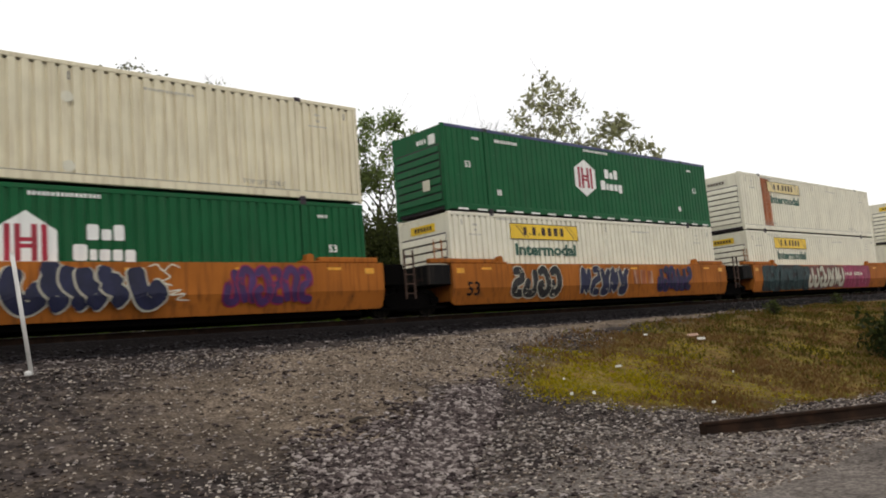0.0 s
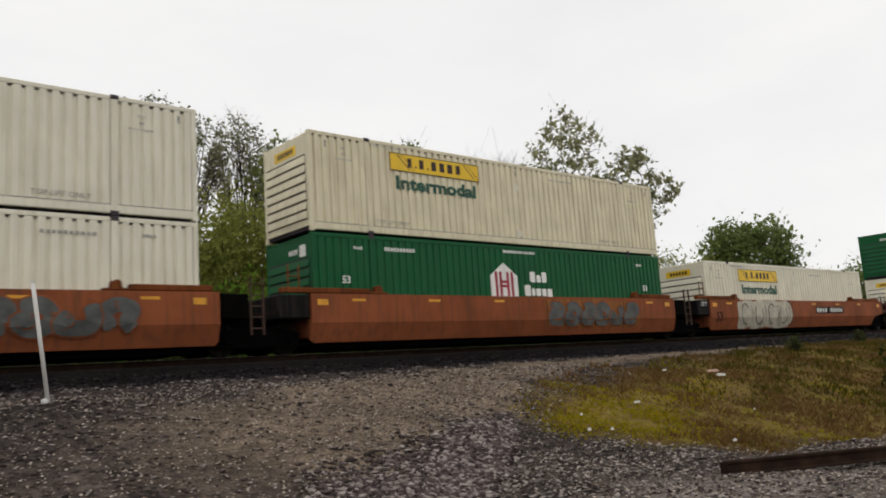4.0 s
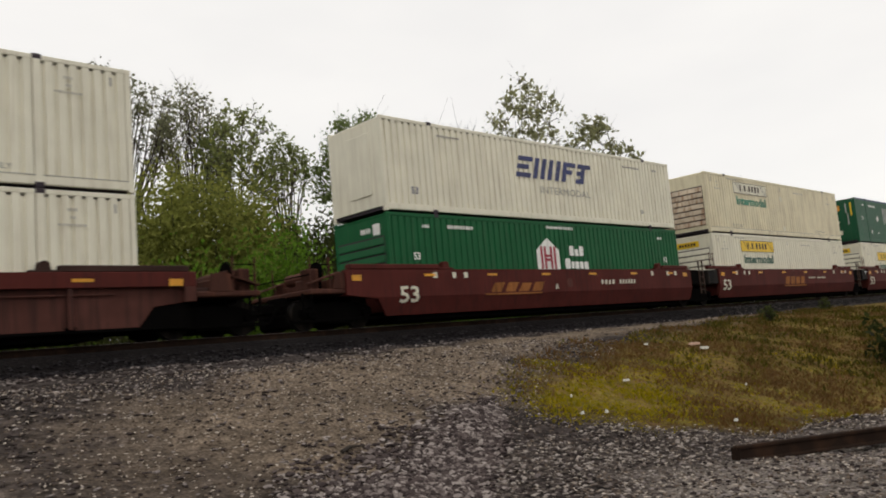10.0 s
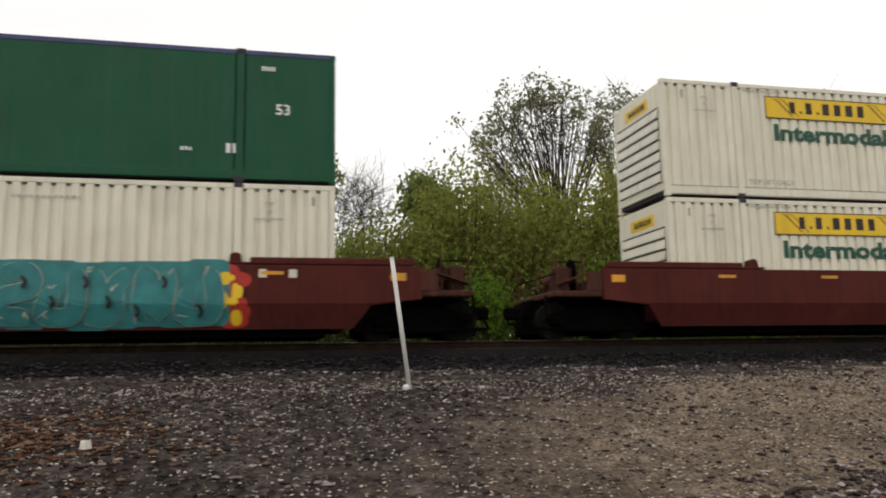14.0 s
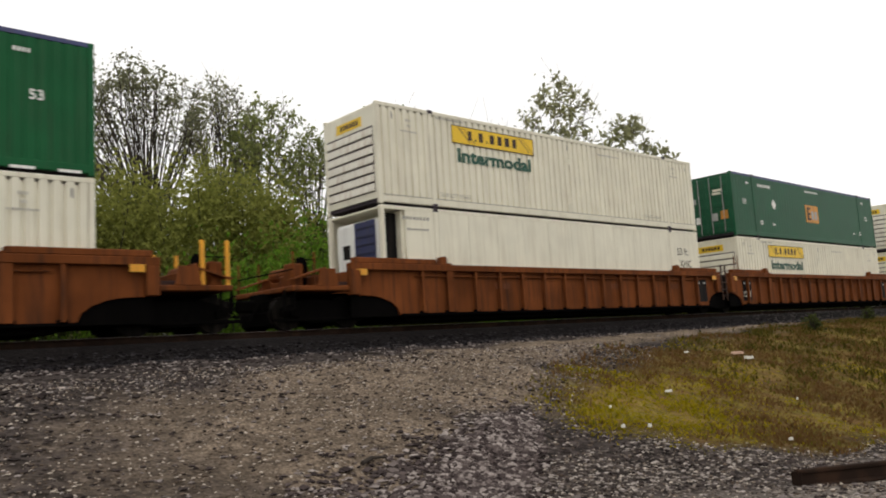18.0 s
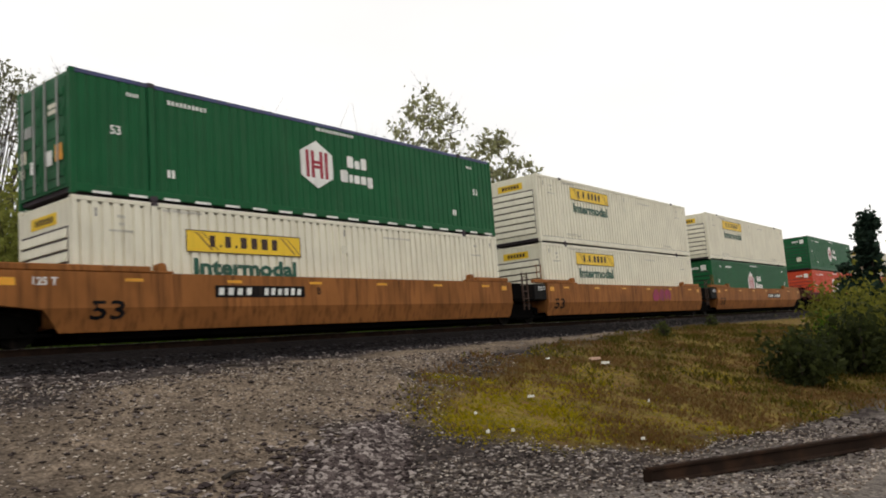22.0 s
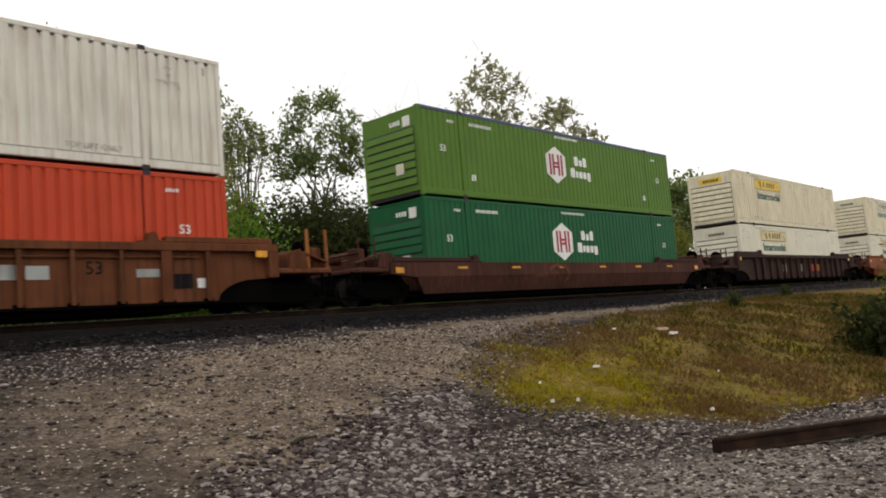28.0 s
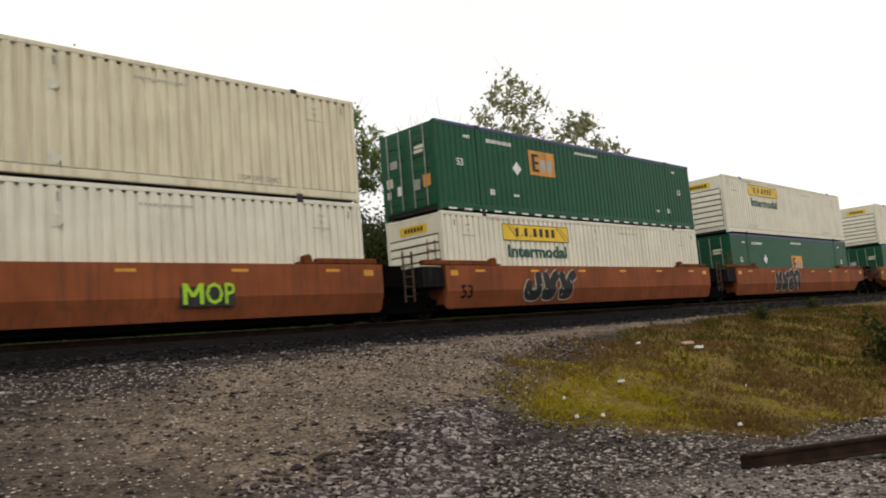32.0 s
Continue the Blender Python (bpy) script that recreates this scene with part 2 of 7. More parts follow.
POSTWHITE = mat("chalky_white_post", (0.62, 0.61, 0.58), 0.6, vary=0.12, dirt=(0.25, 0.2, 0.15), dirty=0.2)
LITTER = mat("dusty_white_litter", (0.66, 0.64, 0.58), 0.8, vary=0.15, dirt=(0.3, 0.25, 0.18), dirty=0.2, streak=False)
PINKISH = mat("weathered_pinkish_board", (0.42, 0.27, 0.20), 0.85, vary=0.2, streak=False)
BARK = mat("grey_brown_bark", (0.105, 0.085, 0.070), 0.9, vary=0.3, bump=0.5, streak=True, spec=0.05)
GREYBARK = mat("weathered_grey_bark", (0.072, 0.062, 0.054), 0.9, vary=0.3, bump=0.5, spec=0.05)
DARKBARK = mat("dark_bark", (0.050, 0.042, 0.036), 0.9, vary=0.3, bump=0.5, spec=0.05)


def leafmat(name, a, b, c):
    """Leaves: three tones chosen leaf by leaf, slightly translucent."""
    m = bpy.data.materials.new(name)
    m.use_nodes = True
    nt = m.node_tree
    N, K = nt.nodes.new, nt.links.new
    bs = nt.nodes["Principled BSDF"]
    geo = N("ShaderNodeNewGeometry")
    ramp = N("ShaderNodeValToRGB")
    el = ramp.color_ramp.elements
    el[0].color, el[1].color = (*a, 1), (*c, 1)
    el.new(0.5).color = (*b, 1)
    K(geo.outputs["Random Per Island"], ramp.inputs[0])
    K(ramp.outputs[0], bs.inputs["Base Color"])
    bs.inputs["Roughness"].default_value = 0.6
    bs.inputs["Specular IOR Level"].default_value = 0.08
    tr = N("ShaderNodeBsdfTranslucent")
    K(ramp.outputs[0], tr.inputs[0])
    mx = N("ShaderNodeMixShader")
    mx.inputs[0].default_value = 0.55
    K(bs.outputs[0], mx.inputs[1])
    K(tr.outputs[0], mx.inputs[2])
    K(mx.outputs[0], nt.nodes["Material Output"].inputs[0])
    return m


L_OAK = leafmat("oak_leaves", (0.105, 0.145, 0.045), (0.155, 0.205, 0.065), (0.215, 0.27, 0.09))
L_SPARSE = leafmat("young_spring_leaves", (0.207, 0.207, 0.122), (0.293, 0.299, 0.159), (0.390, 0.390, 0.207))
L_TUFT = leafmat("dull_young_leaf_tufts", (0.130, 0.135, 0.085), (0.190, 0.195, 0.115), (0.260, 0.262, 0.150))
L_SPRING = leafmat("spring_green_leaves", (0.14, 0.165, 0.06), (0.205, 0.235, 0.08), (0.27, 0.30, 0.11))
L_BUSH = leafmat("undergrowth_leaves", (0.150, 0.165, 0.040), (0.230, 0.245, 0.056), (0.310, 0.320, 0.080))
L_BRIGHT = leafmat("fresh_bright_leaves", (0.075, 0.150, 0.016), (0.120, 0.225, 0.022), (0.165, 0.290, 0.035))
# undergrowth leaves in darker tones, the wood's shade mixed into their colour
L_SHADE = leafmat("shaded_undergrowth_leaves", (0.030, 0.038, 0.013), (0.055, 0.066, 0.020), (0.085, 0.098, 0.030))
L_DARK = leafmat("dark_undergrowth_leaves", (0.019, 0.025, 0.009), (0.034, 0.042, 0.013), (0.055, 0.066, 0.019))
L_SPRUCE = leafmat("spruce_needles", (0.013, 0.026, 0.018), (0.022, 0.043, 0.029), (0.038, 0.064, 0.042))
L_YELLOWBUSH = leafmat("yellow_green_bush_leaves", (0.10, 0.105, 0.018), (0.155, 0.155, 0.026), (0.20, 0.19, 0.034))
L_GRASS = leafmat("olive_grass_blades", (0.110, 0.084, 0.011), (0.150, 0.112, 0.013), (0.105, 0.108, 0.012))
L_DARKGRASS = leafmat("dark_grass_blades", (0.052, 0.049, 0.009), (0.074, 0.066, 0.010), (0.099, 0.077, 0.014))
L_MOSS = leafmat("yellow_green_ground_plants", (0.195, 0.168, 0.006), (0.275, 0.222, 0.008), (0.330, 0.248, 0.010))
L_BROWNWEED = leafmat("reddish_dry_weeds", (0.120, 0.062, 0.022), (0.150, 0.082, 0.030), (0.170, 0.118, 0.042))

# ---- mesh tools ----
class Geo:
    """Vertices and faces gathered for one mesh."""

    def __init__(self):
        self.v, self.f = [], []

    def add(self, vs, fs):
        k = len(self.v)
        self.v += [tuple(p) for p in vs]
        self.f += [tuple(i + k for i in f) for f in fs]
        return self

    def box(self, x0, x1, y0, y1, z0, z1, c=0.0):
        """A box with chamfered edges."""
        if c <= 0:
            return self.add([(x, y, z) for z in (z0, z1) for y in (y0, y1) for x in (x0, x1)],
                            [(0, 2, 3, 1), (4, 5, 7, 6), (0, 1, 5, 4), (2, 6, 7, 3), (0, 4, 6, 2), (1, 3, 7, 5)])
        c = min(c, 0.45 * min(x1 - x0, y1 - y0, z1 - z0))
        lo, hi, vs, idx = (x0, y0, z0), (x1, y1, z1), [], {}
        for s in [(a, b, d) for a in (0, 1) for b in (0, 1) for d in (0, 1)]:
            for ax in range(3):
                p = [hi[i] - (c if i != ax else 0) if s[i] else lo[i] + (c if i != ax else 0) for i in range(3)]
                idx[s, ax] = len(vs)
                vs.append(p)
        fs = []
        for ax in range(3):
            o = [i for i in range(3) if i != ax]
            for e in (0, 1):
                q = []
                for a, b in ((0, 0), (1, 0), (1, 1), (0, 1)):
                    s = [0, 0, 0]
                    s[ax], s[o[0]], s[o[1]] = e, a, b
                    q.append(idx[tuple(s), ax])
                fs.append(tuple(q))
            for a in (0, 1):
                for b in (0, 1):
                    s0, s1 = [0, 0, 0], [0, 0, 0]
                    s0[o[0]] = s1[o[0]] = a
                    s0[o[1]] = s1[o[1]] = b
                    s1[ax] = 1
                    s0, s1 = tuple(s0), tuple(s1)
                    fs.append((idx[s0, o[0]], idx[s1, o[0]], idx[s1, o[1]], idx[s0, o[1]]))
        for s in [(a, b, d) for a in (0, 1) for b in (0, 1) for d in (0, 1)]:
            fs.append((idx[s, 0], idx[s, 1], idx[s, 2]))
        return self.add(vs, fs)

    def slab(self, pts, y0, y1):
        """A flat outline in x and z, given a thickness from y0 to y1."""
        n = len(pts)
        return self.add([(x, y0, z) for x, z in pts] + [(x, y1, z) for x, z in pts],
                        [tuple(range(n)), tuple(range(2 * n - 1, n - 1, -1))] + [(i, i + n, (i + 1) % n + n, (i + 1) % n) for i in range(n)])

    def tube(self, p0, p1, r0, r1, n=8, caps=True):
        p0, p1 = Vector(p0), Vector(p1)
        d = (p1 - p0).normalized()
        a = d.cross(Vector((0, 0, 1)) if abs(d.z) < 0.9 else Vector((1, 0, 0))).normalized()
        b = d.cross(a)
        ring = [(math.cos(2 * math.pi * i / n), math.sin(2 * math.pi * i / n)) for i in range(n)]
        vs = [p0 + (a * c + b * s) * r0 for c, s in ring] + [p1 + (a * c + b * s) * r1 for c, s in ring]
        fs = [(i, (i + 1) % n, (i + 1) % n + n, i + n) for i in range(n)]
        if caps:
            fs += [tuple(range(n - 1, -1, -1)), tuple(range(n, 2 * n))]
        return self.add(vs, fs)


def make_mesh(name, g, material, smooth=False):
    me = bpy.data.meshes.new(name)
    me.from_pydata([tuple(p) for p in g.v], [], g.f)
    b = bmesh.new()
    b.from_mesh(me)
    bmesh.ops.recalc_face_normals(b, faces=b.faces)
    b.to_mesh(me)
    b.free()
    me.materials.append(material)
    if smooth:
        me.polygons.foreach_set("use_smooth", [True] * len(me.polygons))
    return me


def part(name, g, material, parent, label="", smooth=False):
    """One mesh under a thing or under a part."""
    me = g if isinstance(g, bpy.types.Mesh) else make_mesh(name, g, material, smooth)
    ob = new(name, me)
    ob.parent = parent
    if label:
        ob["label"] = label
    return ob


def root(name, label, category, group="", kind=""):
    return tagged(new(name), label, category, group, kind)


TEXTS = {}


def lettering(text, height, width=0.0, bold=0.0):
    """A word as a thin mesh in x and z, its lower left corner at 0."""
    key = (text, height, width, bold)
    if key not in TEXTS:
        cu = bpy.data.curves.new("words", "FONT")
        cu.body, cu.size, cu.offset, cu.resolution_u, cu.extrude = text, 1.0, bold, 2, 0.0
        ob = new("words", cu)
        dg = bpy.context.evaluated_depsgraph_get()
        me = bpy.data.meshes.new_from_object(ob.evaluated_get(dg))
        bpy.data.objects.remove(ob)
        co = np.array([v.co[:] for v in me.vertices])
        lo, hi = co.min(0), co.max(0)
        sz = height / (hi[1] - lo[1])
        sx = width / (hi[0] - lo[0]) if width else sz
        TEXTS[key] = [((x - lo[0]) * sx, (y - lo[1]) * sz) for x, y, _ in co], [tuple(p.vertices) for p in me.polygons]
        bpy.data.meshes.remove(me)
    return TEXTS[key]


def words(g, text, x, z, height, width=0.0, face=lambda z: -1.3, bold=0.02):
    """Adds a word to g on the near face, from x and z up and to the right."""
    pts, fs = lettering(text, height, width, bold)
    return g.add([(x + a, face(z + b), z + b) for a, b in pts], [f[::-1] for f in fs])


def letter_bars(g, x0, x1, z0, z1, n, y, slant=0.0, gap=0.28):
    """A word that is not spelled out: one upright bar for each of its letters."""
    w = (x1 - x0) / n
    for i in range(n):
        a, b = x0 + i * w, x0 + (i + 1 - gap) * w
        top = z1 if i % 3 != 2 else z1 - 0.08 * (z1 - z0)
        g.slab([(a, z0), (b, z0), (b + slant, top), (a + slant, top)], y, y + 0.003)
    return g

# ---- containers ----
HALF, WIDE, TALL = 8.075, 1.295, 2.865


def corrugated(x0, x1, z0, z1, y_out, y_in, pitch=0.268):
    g, n = Geo(), max(1, round((x1 - x0) / pitch))
    p, line = (x1 - x0) / n, []
    for i in range(n):
        a = x0 + i * p
        line += [(a, y_in), (a + 0.24 * p, y_in), (a + 0.32 * p, y_out), (a + 0.92 * p, y_out)]
    line.append((x1, y_in))
    k = len(line)
    drop = 0.065 if y_in - y_out > 0.045 else 0.0
    g.add([(x, y, z0) for x, y in line] + [(x, y, z1 - (drop if y > y_out + 0.01 else 0.0)) for x, y in line], [(i, i + 1, i + 1 + k, i + k) for i in range(k - 1)])
    return g


def hexagon(cx, cz, w, h, top=0.25):
    return [(cx, cz - h / 2), (cx + w / 2, cz - h * top), (cx + w / 2, cz + h * top), (cx, cz + h / 2), (cx - w / 2, cz + h * top), (cx - w / 2, cz - h * top)]


def end_frame(c, paint):
    g = Geo()
    g.box(-HALF, -HALF + 0.10, -WIDE + 0.12, WIDE - 0.12, 0.16, 2.76)
    return part("front_wall", g, paint, c)


def louvred_end(c, paint, plate, dark):
    """The nose end: a frame with slanting slats and a small plate above them."""
    wall = end_frame(c, paint)
    # dark sheet that puts shadow lines into the gaps between the slats
    part("louvre_backing", Geo().box(-HALF - 0.004, -HALF - 0.001, -1.12, 1.12, 0.34, 2.20), CASTING, wall)
    for i in range(7):
        z = 0.36 + i * 0.262
        g = Geo().add([(-HALF - d, y, z + h) for y in (-1.10, 1.10) for d, h in ((0.006, 0.0), (0.040, 0.012), (0.040, 0.045), (0.012, 0.222), (0.006, 0.222))],
                      [(0, 1, 6, 5), (1, 2, 7, 6), (2, 3, 8, 7), (3, 4, 9, 8), (4, 0, 5, 9), (0, 4, 3, 2, 1), (5, 6, 7, 8, 9)])
        part("slat", g, dark, wall)
    if plate:
        part("nose_plate", Geo().box(-HALF - 0.008, -HALF, -0.62, 0.62, 2.30, 2.58, 0.003), plate, wall, "small yellow plate")
        part("lettering", letter_side(-0.45, 0.45, 2.37, 2.51, 6), BROWNINK, wall)


def letter_side(y0, y1, z0, z1, n, x=-HALF - 0.012):
    g, w = Geo(), (y1 - y0) / n
    for i in range(n):
        g.box(x, x + 0.003, y0 + i * w, y0 + (i + 0.7) * w, z0, z1)
    return g


def door_end(c, paint, mark):
    """The door end: two leaves with lock rods, hinges and placards."""
    wall = end_frame(c, paint)
    for s in (-1, 1):
        leaf = Geo().box(-HALF - 0.02, -HALF, min(0.02 * s, 1.12 * s), max(0.02 * s, 1.12 * s), 0.22, 2.70, 0.01)
        for i in range(5):
            leaf.box(-HALF - 0.045, -HALF - 0.02, min(0.10 * s, 1.05 * s), max(0.10 * s, 1.05 * s), 0.42 + i * 0.46, 0.62 + i * 0.46, 0.015)
        part("door_leaf", leaf, paint, wall)
        for k in (0.28, 0.86):
            part("lock_rod", Geo().tube((-HALF - 0.075, k * s, 0.2), (-HALF - 0.075, k * s, 2.72), 0.02, 0.02, 6), GREY_GALV, wall)
    for y, z, w, h, m in ((-0.62, 2.10, 0.44, 0.10, FADEDSIGN), (-0.58, 1.96, 0.40, 0.10, FADEDSIGN), (0.62, 1.75, 0.36, 0.26, SILVERINK), (-0.86, 0.98, 0.34, 0.38, ORANGEINK), (-0.42, 0.92, 0.26, 0.34, mark), (0.40, 0.86, 0.22, 0.30, WHITEINK), (0.86, 1.18, 0.28, 0.30, FADEDSIGN), (0.92, 0.80, 0.20, 0.22, FADEDSIGN)):
        part("placard", Geo().box(-HALF - 0.056, -HALF - 0.05, y - w / 2, y + w / 2, z - h / 2, z + h / 2), m, wall)


def plain_end(c, paint):
    """A blank end wall with a plaque, a diamond placard and reflective strips."""
    wall = end_frame(c, paint)
    part("end_sheet", Geo().box(-HALF - 0.012, -HALF, -1.14, 1.14, 0.22, 2.70, 0.01), paint, wall)
    for y, z, w, h, m in ((-0.10, 2.30, 0.50, 0.34, ORANGEINK), (-0.18, 0.72, 0.36, 0.26, FADEDSIGN), (-1.02, 2.15, 0.09, 0.85, YELLOW), (1.02, 1.75, 0.09, 0.8, YELLOW), (-0.72, 2.25, 0.08, 0.6, SILVERINK), (-0.80, 1.55, 0.08, 0.7, SILVERINK), (-0.15, 1.40, 0.22, 0.16, FADEDSIGN)):
        part("placard", Geo().box(-HALF - 0.020, -HALF - 0.014, y - w / 2, y + w / 2, z - h / 2, z + h / 2), m, wall)
    d = Geo().add([(-HALF - 0.022, 0.28 + a, 1.70 + b) for a, b in ((0.21, 0), (0, 0.21), (-0.21, 0), (0, -0.21))] + [(-HALF - 0.014, 0.28 + a, 1.70 + b) for a, b in ((0.21, 0), (0, 0.21), (-0.21, 0), (0, -0.21))], [(0, 1, 2, 3), (4, 7, 6, 5)] + [(i, i + 4, (i + 1) % 4 + 4, (i + 1) % 4) for i in range(4)])
    part("diamond_placard", d, WHITEINK, wall)


def shell(name, label, paint, smooth_side=False, edge=None, deep=0.05, opening=0.13):
    """The steel box itself: floor, roof, rails, posts, castings and side sheets."""
    c = root(name, label, "container")
    part("floor", Geo().box(-HALF + 0.05, HALF - 0.05, -WIDE + 0.05, WIDE - 0.05, 0.06, 0.16), CASTING, c)
    part("roof", Geo().box(-HALF + 0.05, HALF - 0.05, -WIDE + 0.06, WIDE - 0.06, TALL - 0.09, TALL - 0.02, 0.02), paint, c)
    for s in (-1, 1):
        y0, y1 = sorted((s * WIDE, s * (WIDE - 0.09)))
        part("top_rail", Geo().box(-HALF + 0.02, HALF - 0.02, y0, y1, TALL - 0.11, TALL, 0.012), edge or paint, c)
        part("bottom_rail", Geo().box(-HALF + 0.02, HALF - 0.02, y0, y1, 0.045, 0.24, 0.02), paint, c)
        for x in (-HALF, HALF):
            a, b = sorted((x, x - math.copysign(0.13, x)))
            ya, yb = sorted((s * (WIDE + 0.003), s * (WIDE - 0.13)))
            post = part("corner_post", Geo().box(a, b, ya, yb, 0.10, TALL - 0.10, 0.015), paint, c)
            for z in (0.0, TALL - 0.12):
                part("corner_casting", Geo().box(a - 0.004 if x < 0 else a, b if x < 0 else b + 0.004, ya - 0.004 if s < 0 else ya, yb if s < 0 else yb + 0.004, z, z + 0.12, 0.012), paint, post)
        for x in (-6.09, 6.09):
            ya, yb = sorted((s * (WIDE + 0.006), s * (WIDE - 0.10)))
            post = part("lifting_post", Geo().box(x - 0.085, x + 0.085, ya, yb, 0.02, TALL - 0.02, 0.012), paint, c)
            for z in (-0.012, TALL - 0.10):
                part("lifting_casting", Geo().box(x - 0.10, x + 0.10, ya - 0.006, yb, z, z + 0.125, 0.015), CASTING, post)
        gap = 0.025 if deep < 0.05 else 0.004
        spans = ((-HALF + (opening if s < 0 else 0.13), -6.175 - gap), (-6.005 + gap, 6.005 - gap), (6.175 + gap, HALF - 0.13))
        for a, b in spans:
            if s < 0 and not smooth_side:
                part("side_sheet", corrugated(a, b, 0.22, TALL - 0.09, -WIDE + 0.008, -WIDE + 0.008 + deep), paint, c)
            elif s < 0:
                n = max(1, round((b - a) / 1.22))
                for i in range(n):
                    part("side_sheet", Geo().box(a + (b - a) * i / n + 0.004, a + (b - a) * (i + 1) / n - 0.004, -WIDE + 0.004, -WIDE + 0.03, 0.13, TALL - 0.10, 0.004), paint, c)
            else:
                part("side_sheet", Geo().box(a, b, WIDE - 0.04, WIDE - 0.01, 0.13, TALL - 0.10), paint, c)
    part("rear_wall", Geo().box(HALF - 0.10, HALF, -WIDE + 0.12, WIDE - 0.12, 0.16, 2.76), paint, c)
    return c


FACE = -WIDE - 0.002


def name_blocks(g, x, z, sizes, gap=0.055):
    """A company name as rounded blocks of its letters' widths and heights."""
    for w, lo, hi in sizes:
        k = 0.14 * min(w, hi - lo)
        a, b, e, f = x, x + w, z + lo, z + hi
        g.slab([(a + k, e), (b - k, e), (b, e + k), (b, f - k), (b - k, f), (a + k, f), (a, f - k), (a, e + k)], FACE, FACE + 0.003)
        x += w + gap
    return g


def stencils(c, ink, spots, y=FACE):
    """Small lines of stencilled writing too small to read."""
    for x, z, w, h, n in spots:
        g = Geo()
        letter_bars(g, x - HALF, x - HALF + w, z, z + h, n, y, 0, 0.35)
        tagged(part("stencil", g, ink, c), kind="stuff")


def numeral(c, text, x, z, h, ink, bold=0.02):
    part("numeral" if text.isdigit() else "lettering", words(Geo(), text, x - HALF, z, h, 0, lambda q: FACE, bold), ink, c)


def sign_container(name, label, paint=WHITE, sign=YELLOW, ink=BROWNINK, word=GREENINK, plate=YELLOW, streaks=None, dz=0.0):
    c = shell(name, label, paint)
    louvred_end(c, paint, plate, streaks or paint)
    board = part("sign_board", Geo().box(-5.28, -1.63, FACE - 0.004, FACE + 0.004, 2.02 + dz, 2.58 + dz, 0.003), sign, c, "yellow sign board with a thin dark border")
    g = Geo()
    for a, b, d, e in ((-5.28, -1.63, 2.02 + dz, 2.045 + dz), (-5.28, -1.63, 2.555 + dz, 2.58 + dz), (-5.28, -5.255, 2.045 + dz, 2.555 + dz), (-1.655, -1.63, 2.045 + dz, 2.555 + dz)):
        g.box(a, b, FACE - 0.007, FACE - 0.0045, d, e)
    part("border", g, ink, board)
    for a in (-5.12, -2.45):
        g = Geo()
        for k, w in ((0.0, 0.05), (0.17, 0.025)):
            g.slab([(a + k, 2.52 + dz), (a + k + 0.18, 2.52 + dz), (a + k + 0.62, 2.10 + dz), (a + k + 0.62 - w, 2.08 + dz), (a + k + 0.18 - w, 2.50 + dz)], FACE - 0.006, FACE - 0.0045)
        part("emblem", g, DULLYELLOW if sign is YELLOW else GREYINK, board)
    g = Geo()
    x = -4.60
    for w, h in ((0.19, 0.29), (0.07, 0.07), (0.21, 0.29), (0.07, 0.07), (0.24, 0.29), (0.23, 0.29), (0.25, 0.29), (0.22, 0.29)):
        g.slab([(x, 2.17 + dz), (x + w * 0.82, 2.17 + dz), (x + w * 0.82, 2.17 + dz + h), (x, 2.17 + dz + h)], FACE - 0.007, FACE - 0.0045)
        x += w + 0.10
    part("name_lettering", g, ink, board)
    part("seam", Geo().box(-HALF + 0.13, HALF - 0.13, -WIDE - 0.0015, -WIDE + 0.004, 0.243, 0.262), GREYINK, c, "grey seam line above the bottom rail")
    part("lettering", words(Geo(), "Intermodal", -5.08, 1.45 + dz, 0.43, 3.26, lambda q: FACE, 0.042), word, c, "green lettering")
    stencils(c, FAINTINK, ((2.2, 2.66, 1.1, 0.07, 12), (9.9, 2.45, 1.3, 0.06, 12), (1.05, 2.42, 0.2, 0.07, 3), (1.1, 2.25, 0.12, 0.07, 2), (0.85, 2.10, 0.6, 0.05, 7), (14.7, 2.42, 0.2, 0.07, 3), (14.75, 2.25, 0.12, 0.07, 2), (14.5, 2.10, 0.6, 0.05, 7)))
    part("lettering", words(Geo(), "TOP LIFT ONLY", 2.2 - HALF, 0.34, 0.12, 1.25, lambda q: FACE, 0.0), GREYINK, c)
    part("lettering", words(Geo(), "TOP LIFT ONLY", 12.4 - HALF, 0.34, 0.12, 1.25, lambda q: FACE, 0.0), GREYINK, c)
    for z in (2.02, 0.42):
        part("round_mark", Geo().slab([(0.08 + 0.14 * math.cos(a * 0.6283), z + 0.14 * math.sin(a * 0.6283)) for a in range(10)], FACE, FACE + 0.003), FADEDSIGN, c)
    for x in (-7.55, 0.1, 7.6):
        part("slot_mark", Geo().box(x, x + 0.045, FACE, FACE + 0.004, 2.42, 2.62), GREYINK, c)
    return c


